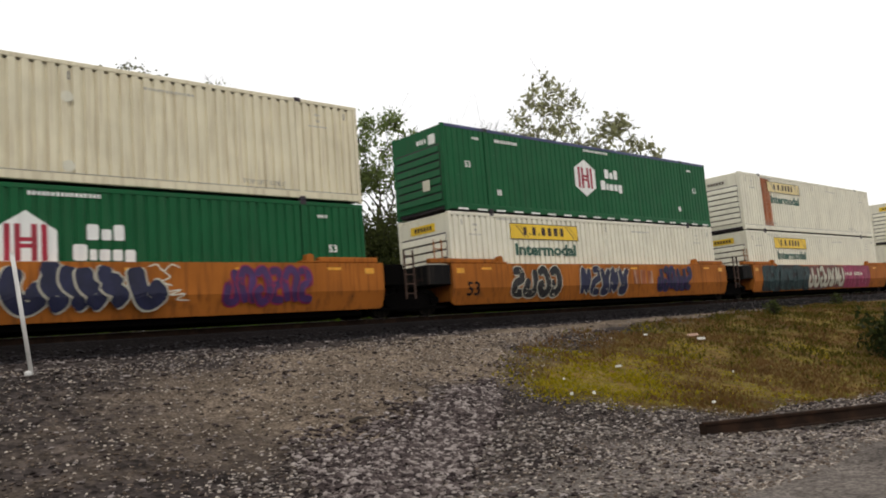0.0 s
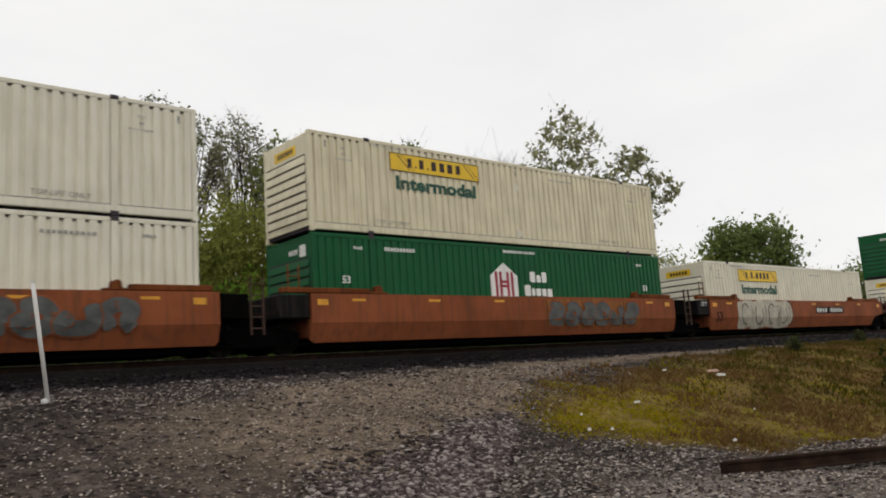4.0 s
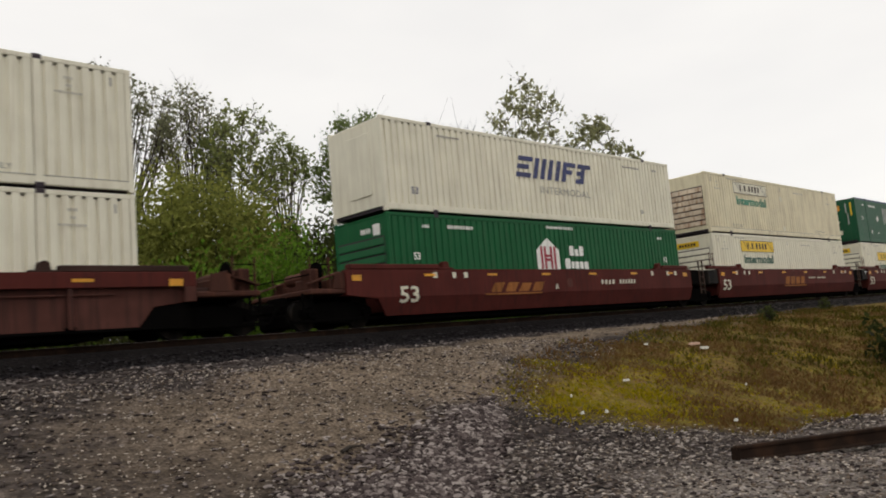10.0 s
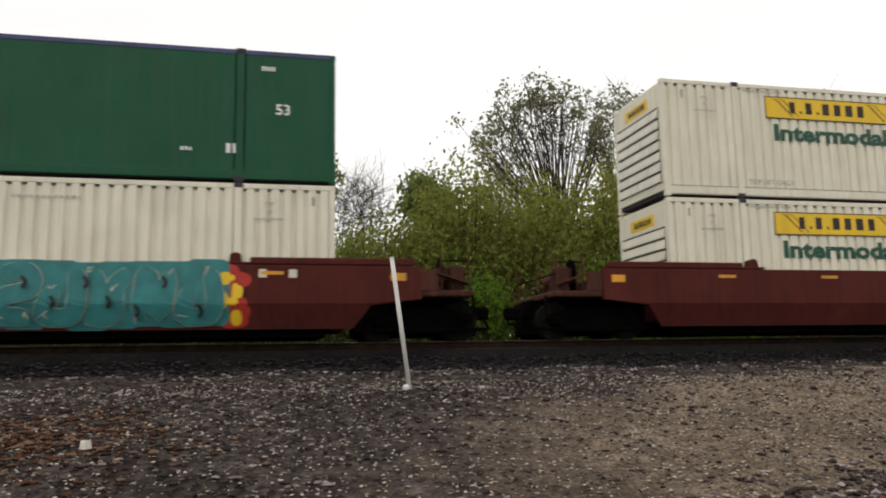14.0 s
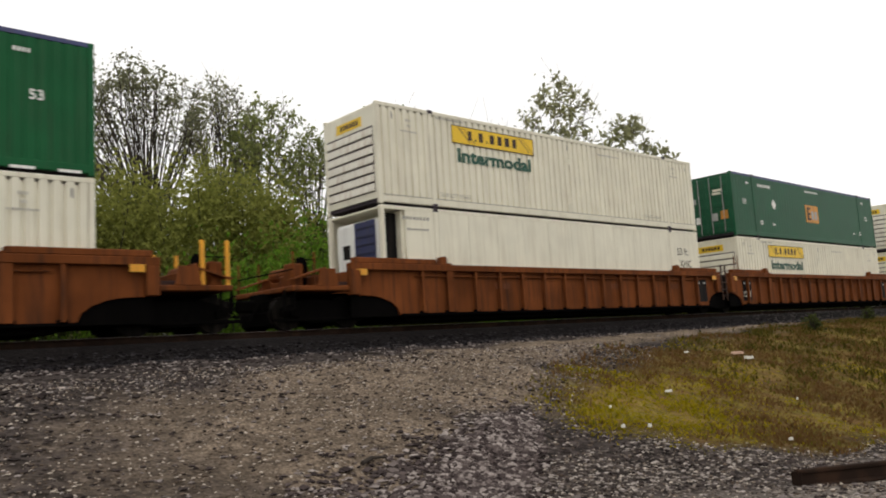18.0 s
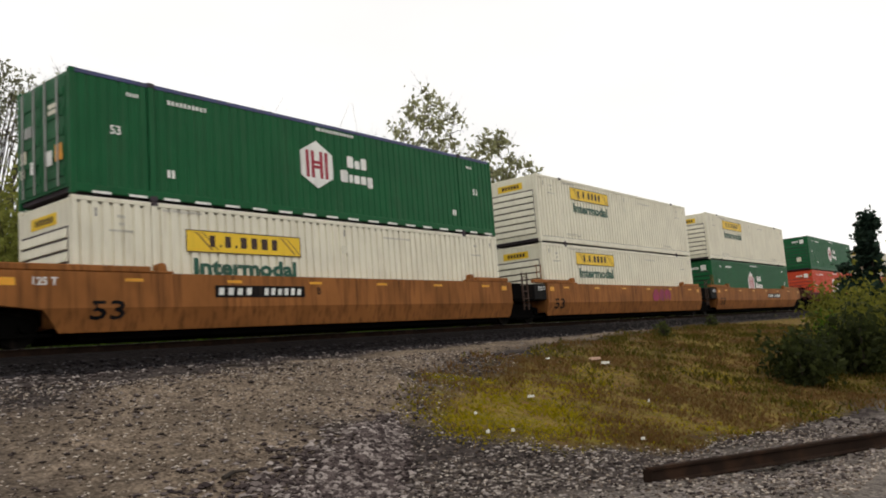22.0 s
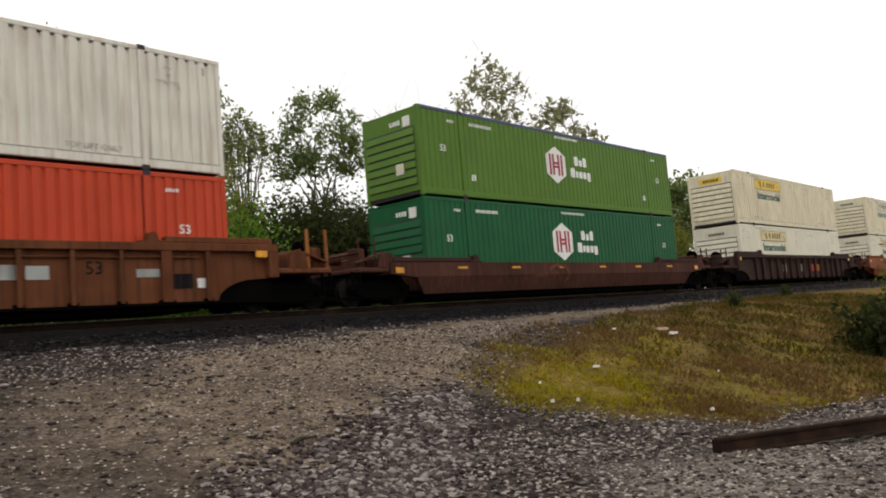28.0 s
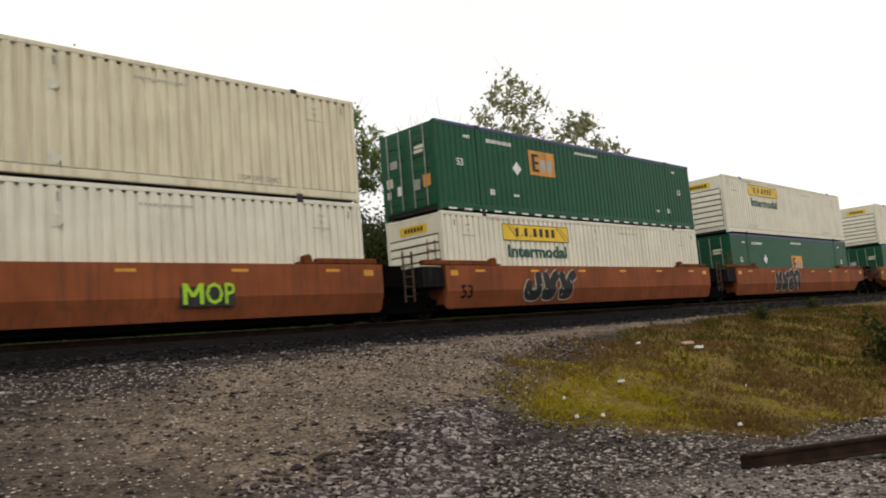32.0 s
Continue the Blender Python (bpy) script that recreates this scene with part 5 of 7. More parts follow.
    for k in (9, 10, 11):
        side_words(c[k], "53", 0.05, 1.10, 0.48, FADEDSIGN, 0.74)
        for x in (1.4, 2.2, 2.7, 13.4, 14.6, 15.2):
            part("stencil", Geo().box(x - HALF, x + 0.16 - HALF, OUT - 0.005, OUT + 0.003, 1.80, 1.97), FADEDSIGN, c[k])
        part("round_mark", Geo().slab([(8.0 + 0.17 * math.cos(a * 0.6283) - HALF, 1.58 + 0.17 * math.sin(a * 0.6283)) for a in range(10)], OUT - 0.005, OUT), W_DUSTMAROON, c[k])
    part("logo_lettering", letter_bars(Geo(), 3.85 - HALF, 6.55 - HALF, 1.33, 1.63, 4, OUT - 0.009, 0.22).box(3.6 - HALF, 6.4 - HALF, OUT - 0.010, OUT, 1.24, 1.29), W_TAN, c[9], "orange company letters")
    side_words(c[9], "A", 7.15, 1.36, 0.2, FADEDSIGN)
    number_panel(c[9], 9.8, 12.3, 1.45, 1.72, None, FADEDSIGN)
    number_panel(c[10], 9.7, 12.2, 1.52, 1.66, None, FADEDSIGN)
    number_panel(c[11], 2.8, 5.1, 1.42, 1.70, None, W_RUST)
    side_words(c[11], "125 T", -0.9, 1.78, 0.16, WHITEINK)
    sprayed_name(c[11], 8.9, 13.9, 0.80, 2.10, 6, G_TEAL, G_CREAM, r, "broad teal bubble letters with thin pale outlines", G_TEAL, 0.012)
    g = Geo()
    for i in range(18):
        blob(g, (8.35 if i % 2 else 13.95) + r.uniform(-0.25, 0.3) - HALF, r.uniform(0.95, 1.95), r.uniform(0.04, 0.12), r.uniform(0.05, 0.16), 0.95 + 0.03 * i)
    part("sprayed_dots", g, YELLOW, c[11])
    for a in (8.25, 14.0):
        g = Geo()
        for i in range(7):
            blob(g, a + r.uniform(-0.15, 0.2) - HALF, 0.95 + 0.16 * i, 0.30, 0.16, 0.02 + 0.01 * i)
        part("sprayed_patch", g, G_RED, c[11], "red sprayed edge of the teal letters")
    g = Geo()
    for i in range(9):
        x, z = 9.2 + 0.52 * i + r.uniform(-0.1, 0.1) - HALF, r.choice((1.12, 1.30, 1.68))
        stroke(g, [(x, z + 0.12), (x + 0.07, z), (x + 0.02, z - 0.12)], 0.07, 29 + i)
    tagged(part("sprayed_line", g, G_BLACK, c[11]), kind="stuff")
    number_panel(c[13], 4.0, 5.7, 1.40, 1.60, None, PALERED)
    for x, w in ((5.85, 0.5), (8.0, 0.4), (9.3, 0.6), (10.2, 0.9)):
        part("stencil", Geo().box(x - HALF, x + w - HALF, OUT - 0.005, OUT + 0.003, 1.50, 1.56), PALERED, c[13])
    g = Geo()
    for i in range(26):
        blob(g, 6.5 + i * 0.055 - HALF, 1.20 - 0.002 * i, 0.035, 0.018, 1 + 0.04 * i)
    for i in range(10):
        blob(g, 6.9 + (i % 5) * 0.22 - HALF, 1.30 + (i // 5) * 0.12, 0.06, 0.035, 1 + 0.04 * i)
    part("graffiti", g, PALERED, c[13], "pale arrow doodle")
    for k in (14, 15, 16, 17):
        for x, w in ((4.1, 0.7), (9.9, 0.6), (13.6, 0.6)):
            tagged(part("stencil", letter_bars(Geo(), x - HALF, x + w - HALF, 1.47, 1.66, 4, OUT + 0.146), SILVERINK if k == 14 else W_BROWN, c[k]), kind="stuff")
    for k, a, b in ((15, 15.55, 16.30), (16, 15.55, 16.30), (16, -0.16, 0.62), (17, -0.16, 0.62)):
        dark = part("dark_panel", Geo().box(a - HALF, b - HALF, OUT + 0.140, OUT + 0.152, 0.95, 1.84, 0.003), BLACKPANEL, c[k], "black stencil panel beside the joint")
        if a < 1:
            part("lettering", words(Geo(), "125T", a + 0.06 - HALF, 1.12, 0.24, 0.66, lambda z: OUT + 0.134, 0.01), FADEDSIGN, dark)
        for x in (a + 0.08, b - 0.26):
            part("stencil", Geo().box(x - HALF, x + 0.18 - HALF, OUT + 0.134, OUT + 0.1395, 1.66, 1.74), GREYINK, dark)
    side_words(c[18], "53", 0.25, 1.02, 0.42, BLACKPANEL, 0.8)
    number_panel(c[18], 3.4, 6.3, 1.50, 1.80)
    side_words(c[18], "B", 6.75, 1.58, 0.2, BLACKPANEL)
    side_words(c[19], "53", 0.25, 1.02, 0.42, BLACKPANEL, 0.8)
    side_words(c[19], "C", 7.9, 1.62, 0.2, BLACKPANEL)
    sprayed_name(c[19], 9.9, 12.0, 1.25, 1.92, 3, G_MAGENTA, W_TAN, r, "thin crimson tag")
    side_words(c[20], "53", 0.25, 1.02, 0.42, BLACKPANEL, 0.8)
    number_panel(c[20], 9.7, 12.65, 1.42, 1.72)
    for k in (18, 19, 20):
        side_words(c[k], "125 T", -0.95, 1.76, 0.17, WHITEINK)
    sprayed_name(c[21], 4.0, 13.3, 0.80, 1.68, 9, G_BLACK, G_CREAM, r, "black letters with pale outlines")
    side_words(c[21], "53", 14.5, 1.00, 0.32, GREYINK)
    for x in (14.9, 15.6, 16.1, 16.4):
        part("stencil", Geo().box(x - HALF, x + 0.16 - HALF, OUT - 0.005, OUT + 0.003, 1.46, 1.60), FADEDSIGN, c[21])
    for pts in (((5.9, 1.45), (6.4, 1.62), (6.9, 1.5), (7.1, 1.2), (6.8, 1.0)), ((6.1, 1.0), (6.3, 1.35), (6.6, 1.05)), ((5.0, 1.2), (5.3, 1.25), (5.8, 1.22))):
        part("sprayed_line", stroke(Geo(), [(x - HALF, z) for x, z in pts], 0.10, 2), W_BROWN, c[23], "faded brown sprayed stroke")
    part("logo_lettering", letter_bars(Geo(), 10.3 - HALF, 12.15 - HALF, 1.36, 1.66, 3, OUT + 0.146), SILVERINK, c[22], "pale company letters")
    part("numeral", words(Geo(), "53", 12.7 - HALF, 1.45, 0.28, 0, lambda z: OUT + 0.146, 0.01), BLACKPANEL, c[22])
    part("stencil", Geo().box(13.79 - HALF, 14.32 - HALF, OUT + 0.140, OUT + 0.152, 1.38, 1.56), SILVERINK, c[22])
    part("data_plate", Geo().box(14.64 - HALF, 15.1 - HALF, OUT + 0.140, OUT + 0.152, 1.11, 1.45), BLACKPANEL, c[22], "dark data plate")
    part("stencil", Geo().box(15.23 - HALF, 15.43 - HALF, OUT + 0.140, OUT + 0.152, 1.12, 1.34), WHITEINK, c[22])
    part("logo_lettering", letter_bars(Geo(), 6.75 - HALF, 9.3 - HALF, 1.28, 1.68, 4, OUT - 0.009, 0.15).box(6.6 - HALF, 9.4 - HALF, OUT - 0.010, OUT, 1.17, 1.23), W_TAN, c[10], "orange company letters")
    for x, m in ((5.2, G_CREAM), (9.9, G_RED), (10.9, W_ORANGE), (8.1, GREYINK)):
        part("sprayed_patch", Geo().box(x - HALF, x + 0.5 - HALF, OUT + 0.140, OUT + 0.152, 1.2, 1.6), m, c[24])
    side_words(c[25], "53", -0.1, 1.08, 0.42, BLACKPANEL)
    number_panel(c[25], 3.3, 6.1, 1.45, 1.75, BLACKPANEL, GREYINK)
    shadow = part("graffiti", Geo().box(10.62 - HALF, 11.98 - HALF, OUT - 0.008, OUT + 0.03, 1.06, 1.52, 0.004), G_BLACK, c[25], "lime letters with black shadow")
    g = Geo()
    for a, b in (((0, 0), (0, 1)), ((0, 1), (0.5, 0.35)), ((0.5, 0.35), (1, 1)), ((1, 1), (1, 0))):
        p, q = [(10.74 + 0.40 * u - HALF, 1.12 + 0.48 * v) for u, v in (a, b)]
        g.slab([(p[0] - 0.05, p[1]), (p[0] + 0.05, p[1]), (q[0] + 0.05, q[1]), (q[0] - 0.05, q[1])], OUT - 0.012 - 0.001 * (a[0] + b[1]), OUT - 0.009)
    part("lettering", words(g, "OP", 11.24 - HALF, 1.11, 0.50, 0.74, lambda z: OUT - 0.0145, 0.012), G_LIME, shadow)
    side_words(c[26], "53", 0.35, 1.05, 0.42, BLACKPANEL)
    sprayed_name(c[26], 3.4, 6.2, 0.85, 2.06, 3, G_BLACK, G_CREAM, r, "black and pale blue stacked letters")
    sprayed_name(c[27], 4.2, 7.4, 0.85, 2.03, 4, G_BLACK, G_CREAM, r, "black and pale sprayed letters")
    part("rust_panel", Geo().box(-5.95, -5.42, FACE + 0.002, FACE + 0.006, 0.28, 2.70).box(-5.40, -5.05, FACE + 0.002, FACE + 0.006, 0.26, 2.66), RUSTPATCH, MOVING[8][0], "bare rusted strip")


mark_cars()

# ---- ground ----
PROFILE_Y = (-60, 3.2, 4.5, 6, 8, 9.7, 12, 15, 15.5, 16.25, 20.4, 21.3, 24, 40, 120, 2000)
PROFILE_Z = (-1.62, -1.58, -1.53, -1.2, -0.62, -0.2, -0.04, 0.03, 0.09, 0.43, 0.43, 0.05, -0.15, 0.1, 0.6, 2.0)


def ground_z(x, y):
    z = np.interp(y, PROFILE_Y, PROFILE_Z)
    z = z + 0.80 * np.exp(-((x - 29) / 8.0) ** 2 - ((y - 5.4) / 2.3) ** 2)
    z = z + 0.10 * np.exp(-((x - 9.8) / 2.0) ** 2 - ((y - 6.4) / 1.2) ** 2)
    rough = 0.035 * np.sin(1.9 * x + 0.7 * y) * np.sin(1.3 * y - 0.6 * x) + 0.02 * np.sin(5.1 * x + 1.0) * np.sin(4.3 * y)
    return z + rough * ((y < 15) | (y > 22))


def grass_weight(x, y):
    """The grown-over mound between the dirt track and the old roadbed."""
    left = np.interp(y, (3.4, 4.4, 5.5, 6.7, 8.2, 9.2), (15.0, 10.1, 8.1, 7.6, 8.9, 11.0))
    top = np.interp(x, (8, 10, 15, 36, 80), (8.0, 8.7, 9.7, 13.6, 14.0))
    low = np.interp(x, (7, 9.8, 15, 30, 80), (5.2, 4.0, 3.2, 2.0, 1.0))
    wob = 0.35 * np.sin(2.1 * x + 1.3 * y) + 0.25 * np.sin(4.7 * y - 2.0 * x)
    d = np.minimum(np.minimum((x - left), (top - y) * 0.9), (y - low)) + 0.5 * wob
    return np.clip(d / 2.0 + 0.30, 0, 1)


def dirt_weight(x, y):
    """The trodden dirt track that climbs from the foreground and then runs beside the line."""
    mid = np.interp(x, (-20, 0, 4, 7, 9, 12, 16, 40, 90), (5.6, 6.6, 7.6, 9.0, 9.8, 10.9, 11.4, 14.6, 14.8))
    half = np.interp(x, (-20, 4, 8, 12, 40), (1.6, 1.9, 1.7, 1.2, 0.8))
    wob = 0.3 * np.sin(1.7 * x) + 0.25 * np.sin(3.1 * x + 2.0 * y)
    return np.clip(1.5 - np.abs(y - mid + wob) / half, 0, 1)


def pale_weight(x, y):
    """Fine pale gravel of the old roadbed in front."""
    edge = np.interp(x, (-20, 2, 5, 8, 12, 40), (3.6, 4.3, 4.9, 4.9, 4.0, 2.6))
    return np.clip((edge - y) / 1.1 + 0.3 * np.sin(2.2 * x + 1.1 * y), 0, 1)


def ground_material():
    m = bpy.data.materials.new("gravel_dirt_and_turf")
    m.use_nodes = True
    nt = m.node_tree
    N, K = nt.nodes.new, nt.links.new
    bs = nt.nodes["Principled BSDF"]
    bs.inputs["Roughness"].default_value = 0.92
    bs.inputs["Specular IOR Level"].default_value = 0.05
    co = N("ShaderNodeTexCoord")

    def noise_of(scale, detail=6):
        n = N("ShaderNodeTexNoise")
        n.inputs["Scale"].default_value, n.inputs["Detail"].default_value = scale, detail
        K(co.outputs["Object"], n.inputs["Vector"])
        return n

    def ramp_of(fac, a, b, p=0.35, q=0.68):
        r = N("ShaderNodeValToRGB")
        r.color_ramp.elements[0].position, r.color_ramp.elements[0].color = p, (*a, 1)
        r.color_ramp.elements[1].position, r.color_ramp.elements[1].color = q, (*b, 1)
        K(fac, r.inputs[0])
        return r.outputs[0]

    vor = N("ShaderNodeTexVoronoi")
    vor.inputs["Scale"].default_value = 17
    K(co.outputs["Object"], vor.inputs["Vector"])
    stone = ramp_of(vor.outputs["Color"], (0.016, 0.013, 0.012), (0.082, 0.066, 0.060), 0.15, 0.95)
    fine = noise_of(28, 8)
    broad = noise_of(0.8, 6)
    patch = noise_of(2.6, 7)
    dirt = ramp_of(fine.outputs["Fac"], (0.086, 0.064, 0.046), (0.245, 0.190, 0.142))
    pale = ramp_of(fine.outputs["Fac"], (0.085, 0.072, 0.062), (0.235, 0.202, 0.178))
    turf = ramp_of(patch.outputs["Fac"], (0.135, 0.080, 0.030), (0.155, 0.122, 0.025))

    def blend(name, a, b, soft):
        at = N("ShaderNodeAttribute")
        at.attribute_name = name
        ad = N("ShaderNodeMath")
        ad.operation = "MULTIPLY_ADD"
        K(soft, ad.inputs[0])
        ad.inputs[1].default_value = 1.2
        sub = N("ShaderNodeMath")
        sub.operation = "MULTIPLY_ADD"
        K(at.outputs["Fac"], sub.inputs[0])
        sub.inputs[1].default_value, sub.inputs[2].default_value = 2.0, -1.1
        K(sub.outputs[0], ad.inputs[2])
        ad.use_clamp = True
        mx = N("ShaderNodeMix")
        mx.data_type = "RGBA"
        K(ad.outputs[0], mx.inputs[0])
        K(a, mx.inputs[6])
        K(b, mx.inputs[7])
        return mx.outputs[2]

    col = blend("dirt", stone, dirt, patch.outputs["Fac"])
    col = blend("pale", col, pale, patch.outputs["Fac"])
    col = blend("grass", col, turf, patch.outputs["Fac"])
    # near-black band beside the rails: the train's shade, put into the ground colour
    train_shade = ramp_of(fine.outputs["Fac"], (0.004, 0.0035, 0.0035), (0.014, 0.012, 0.012))
    col = blend("train_shade", col, train_shade, patch.outputs["Fac"])
    tone = N("ShaderNodeMapRange")
    tone.inputs[1].default_value, tone.inputs[2].default_value, tone.inputs[3].default_value, tone.inputs[4].default_value = 0.3, 0.7, 0.62, 1.22
    K(broad.outputs["Fac"], tone.inputs[0])
    spot = noise_of(7.5, 8)
    worn = N("ShaderNodeMapRange")
    worn.inputs[1].default_value, worn.inputs[2].default_value, worn.inputs[3].default_value, worn.inputs[4].default_value = 0.36, 0.64, 0.70, 1.22
    K(spot.outputs["Fac"], worn.inputs[0])
    both = N("ShaderNodeMath")
    both.operation = "MULTIPLY"
    K(tone.outputs[0], both.inputs[0])
    K(worn.outputs[0], both.inputs[1])
    mul = N("ShaderNodeMix")
    mul.data_type, mul.blend_type = "RGBA", "MULTIPLY"
    mul.inputs[0].default_value = 1.0
    K(col, mul.inputs[6])
    K(both.outputs[0], mul.inputs[7])
    K(mul.outputs[2], bs.inputs["Base Color"])
    bp = N("ShaderNodeBump")
    bp.inputs["Strength"].default_value, bp.inputs["Distance"].default_value = 0.7, 0.03
    mixh = N("ShaderNodeMath")
    mixh.operation = "ADD"
    K(vor.outputs["Distance"], mixh.inputs[0])
    K(fine.outputs["Fac"], mixh.inputs[1])
    K(mixh.outputs[0], bp.inputs["Height"])
    K(bp.outputs[0], bs.inputs["Normal"])
    return m


def build_ground():
    xs = np.unique(np.concatenate([np.linspace(-2000, -120, 8), np.linspace(-120, -12, 28), np.arange(-12, 42, 0.22), np.linspace(42, 160, 40), np.linspace(160, 2000, 8)]))
    ys = np.unique(np.concatenate([np.linspace(-2000, -60, 6), np.linspace(-60, -4, 12), np.arange(-4, 22, 0.16), np.linspace(22, 60, 24), np.linspace(60, 2000, 14)]))
    gx, gy = np.meshgrid(xs, ys)
    gz = ground_z(gx, gy)
    nx, ny = len(xs), len(ys)
    vs = np.stack([gx.ravel(), gy.ravel(), gz.ravel()], 1)
    i = np.arange(ny - 1)[:, None] * nx + np.arange(nx - 1)[None]
    fs = np.stack([i, i + 1, i + nx + 1, i + nx], -1).reshape(-1, 4)
    me = bpy.data.meshes.new("ground")
    me.from_pydata(vs.tolist(), [], fs.tolist())
    me.polygons.foreach_set("use_smooth", [True] * len(me.polygons))
    beyond = (gy > 21.5).astype(float)
    # pale gravel fades out on the left to copy the lens's darker corner
    for name, w in (("grass", np.maximum(grass_weight(gx, gy), beyond)), ("dirt", dirt_weight(gx, gy) * (1 - beyond) * np.interp(gx, (-4, 2, 5.5), (0.12, 0.32, 1))), ("pale", pale_weight(gx, gy) * np.interp(gx, (-1, 3.5), (0.3, 1))), ("train_shade", np.clip((gy - 13.2) / 1.6, 0, 1) * (gy < 21))):
        me.attributes.new(name, "FLOAT", "POINT").data.foreach_set("value", w.ravel().astype(np.float32))
    me.materials.append(ground_material())
    return tagged(new("ground", me), "gravel and dirt ground rising to the railway, grown over beside it", "ground", kind="structure")


build_ground()


def stonemat(name, a, b, c, rare=0.74):
    m = leafmat(name, a, b, c)
    nt = m.node_tree
    bs = nt.nodes["Principled BSDF"]
    bs.inputs["Roughness"].default_value = 0.9
    bs.inputs["Specular IOR Level"].default_value = 0.04
    for node in nt.nodes:
        if node.type == "VALTORGB":
            node.color_ramp.elements[1].position = rare * 0.6
            node.color_ramp.elements[2].position = rare
    nt.links.new(bs.outputs[0], nt.nodes["Material Output"].inputs[0])
    return m


BALLAST = stonemat("grey_crushed_stone", (0.022, 0.017, 0.016), (0.060, 0.047, 0.044), (0.27, 0.235, 0.22), 0.97)
# ballast again in near-black, with the train's shade in its colour
SHADESTONE = stonemat("train_shade_stone", (0.006, 0.005, 0.006), (0.014, 0.012, 0.013), (0.034, 0.031, 0.033))
PEBBLE = stonemat("pale_and_brown_pebbles", (0.07, 0.050, 0.038), (0.16, 0.122, 0.095), (0.46, 0.40, 0.34), 0.85)
RUSTSTONE = stonemat("rust_stained_stone", (0.030, 0.014, 0.009), (0.075, 0.035, 0.020), (0.13, 0.085, 0.06))
DARKSTONE = stonemat("dark_crushed_stone", (0.024, 0.018, 0.018), (0.092, 0.072, 0.068), (0.30, 0.26, 0.24), 0.98)
FARSTONE = stonemat("dull_grey_stone", (0.040, 0.035, 0.034), (0.062, 0.054, 0.053), (0.095, 0.085, 0.082))
LOWSTONE = stonemat("pale_brown_crushed_stone", (0.056, 0.046, 0.040), (0.135, 0.112, 0.098), (0.34, 0.30, 0.27), 0.9)
OCT = np.array([(1, 0, 0), (-1, 0, 0), (0, 1, 0), (0, -1, 0), (0, 0, 1), (0, 0, -1), (0.6, 0.6, 0.5), (-0.6, 0.6, 0.5), (0.6, -0.6, 0.5), (-0.6, -0.6, 0.5)], float)
OCTF = np.array([(4, 0, 6), (6, 0, 2), (4, 6, 2), (4, 2, 7), (2, 1, 7), (4, 7, 1), (4, 1, 9), (1, 3, 9), (4, 9, 3), (4, 3, 8), (3, 0, 8), (4, 8, 0), (0, 3, 5), (3, 1, 5), (1, 2, 5), (2, 0, 5)])


def scatter_stones(name, label, x, y, size, material, rng, sink=0.25):
    """Broken stones, each of its own shape, lying on the ground."""
    n = len(x)
    k = OCT[None] * rng.uniform(0.6, 1.25, (n, 10, 1)) * rng.uniform(0.55, 1.35, (n, 1, 3)) * size[:, None, None]
    a = rng.uniform(0, 6.283, n)
    ca, sa = np.cos(a)[:, None], np.sin(a)[:, None]
    px, py = k[..., 0] * ca - k[..., 1] * sa, k[..., 0] * sa + k[..., 1] * ca
    z = ground_z(x, y)[:, None] + k[..., 2] * 0.52 + size[:, None] * sink * 0.5
    vs = np.stack([x[:, None] + px, y[:, None] + py, z], -1).reshape(-1, 3)
    fs = (OCTF[None] + (np.arange(n) * 10)[:, None, None]).reshape(-1, 3)
    me = bpy.data.meshes.new(name)
    me.from_pydata(vs.tolist(), [], fs.tolist())
    me.materials.append(material)
    return tagged(new(name, me), label, "gravel", kind="stuff")


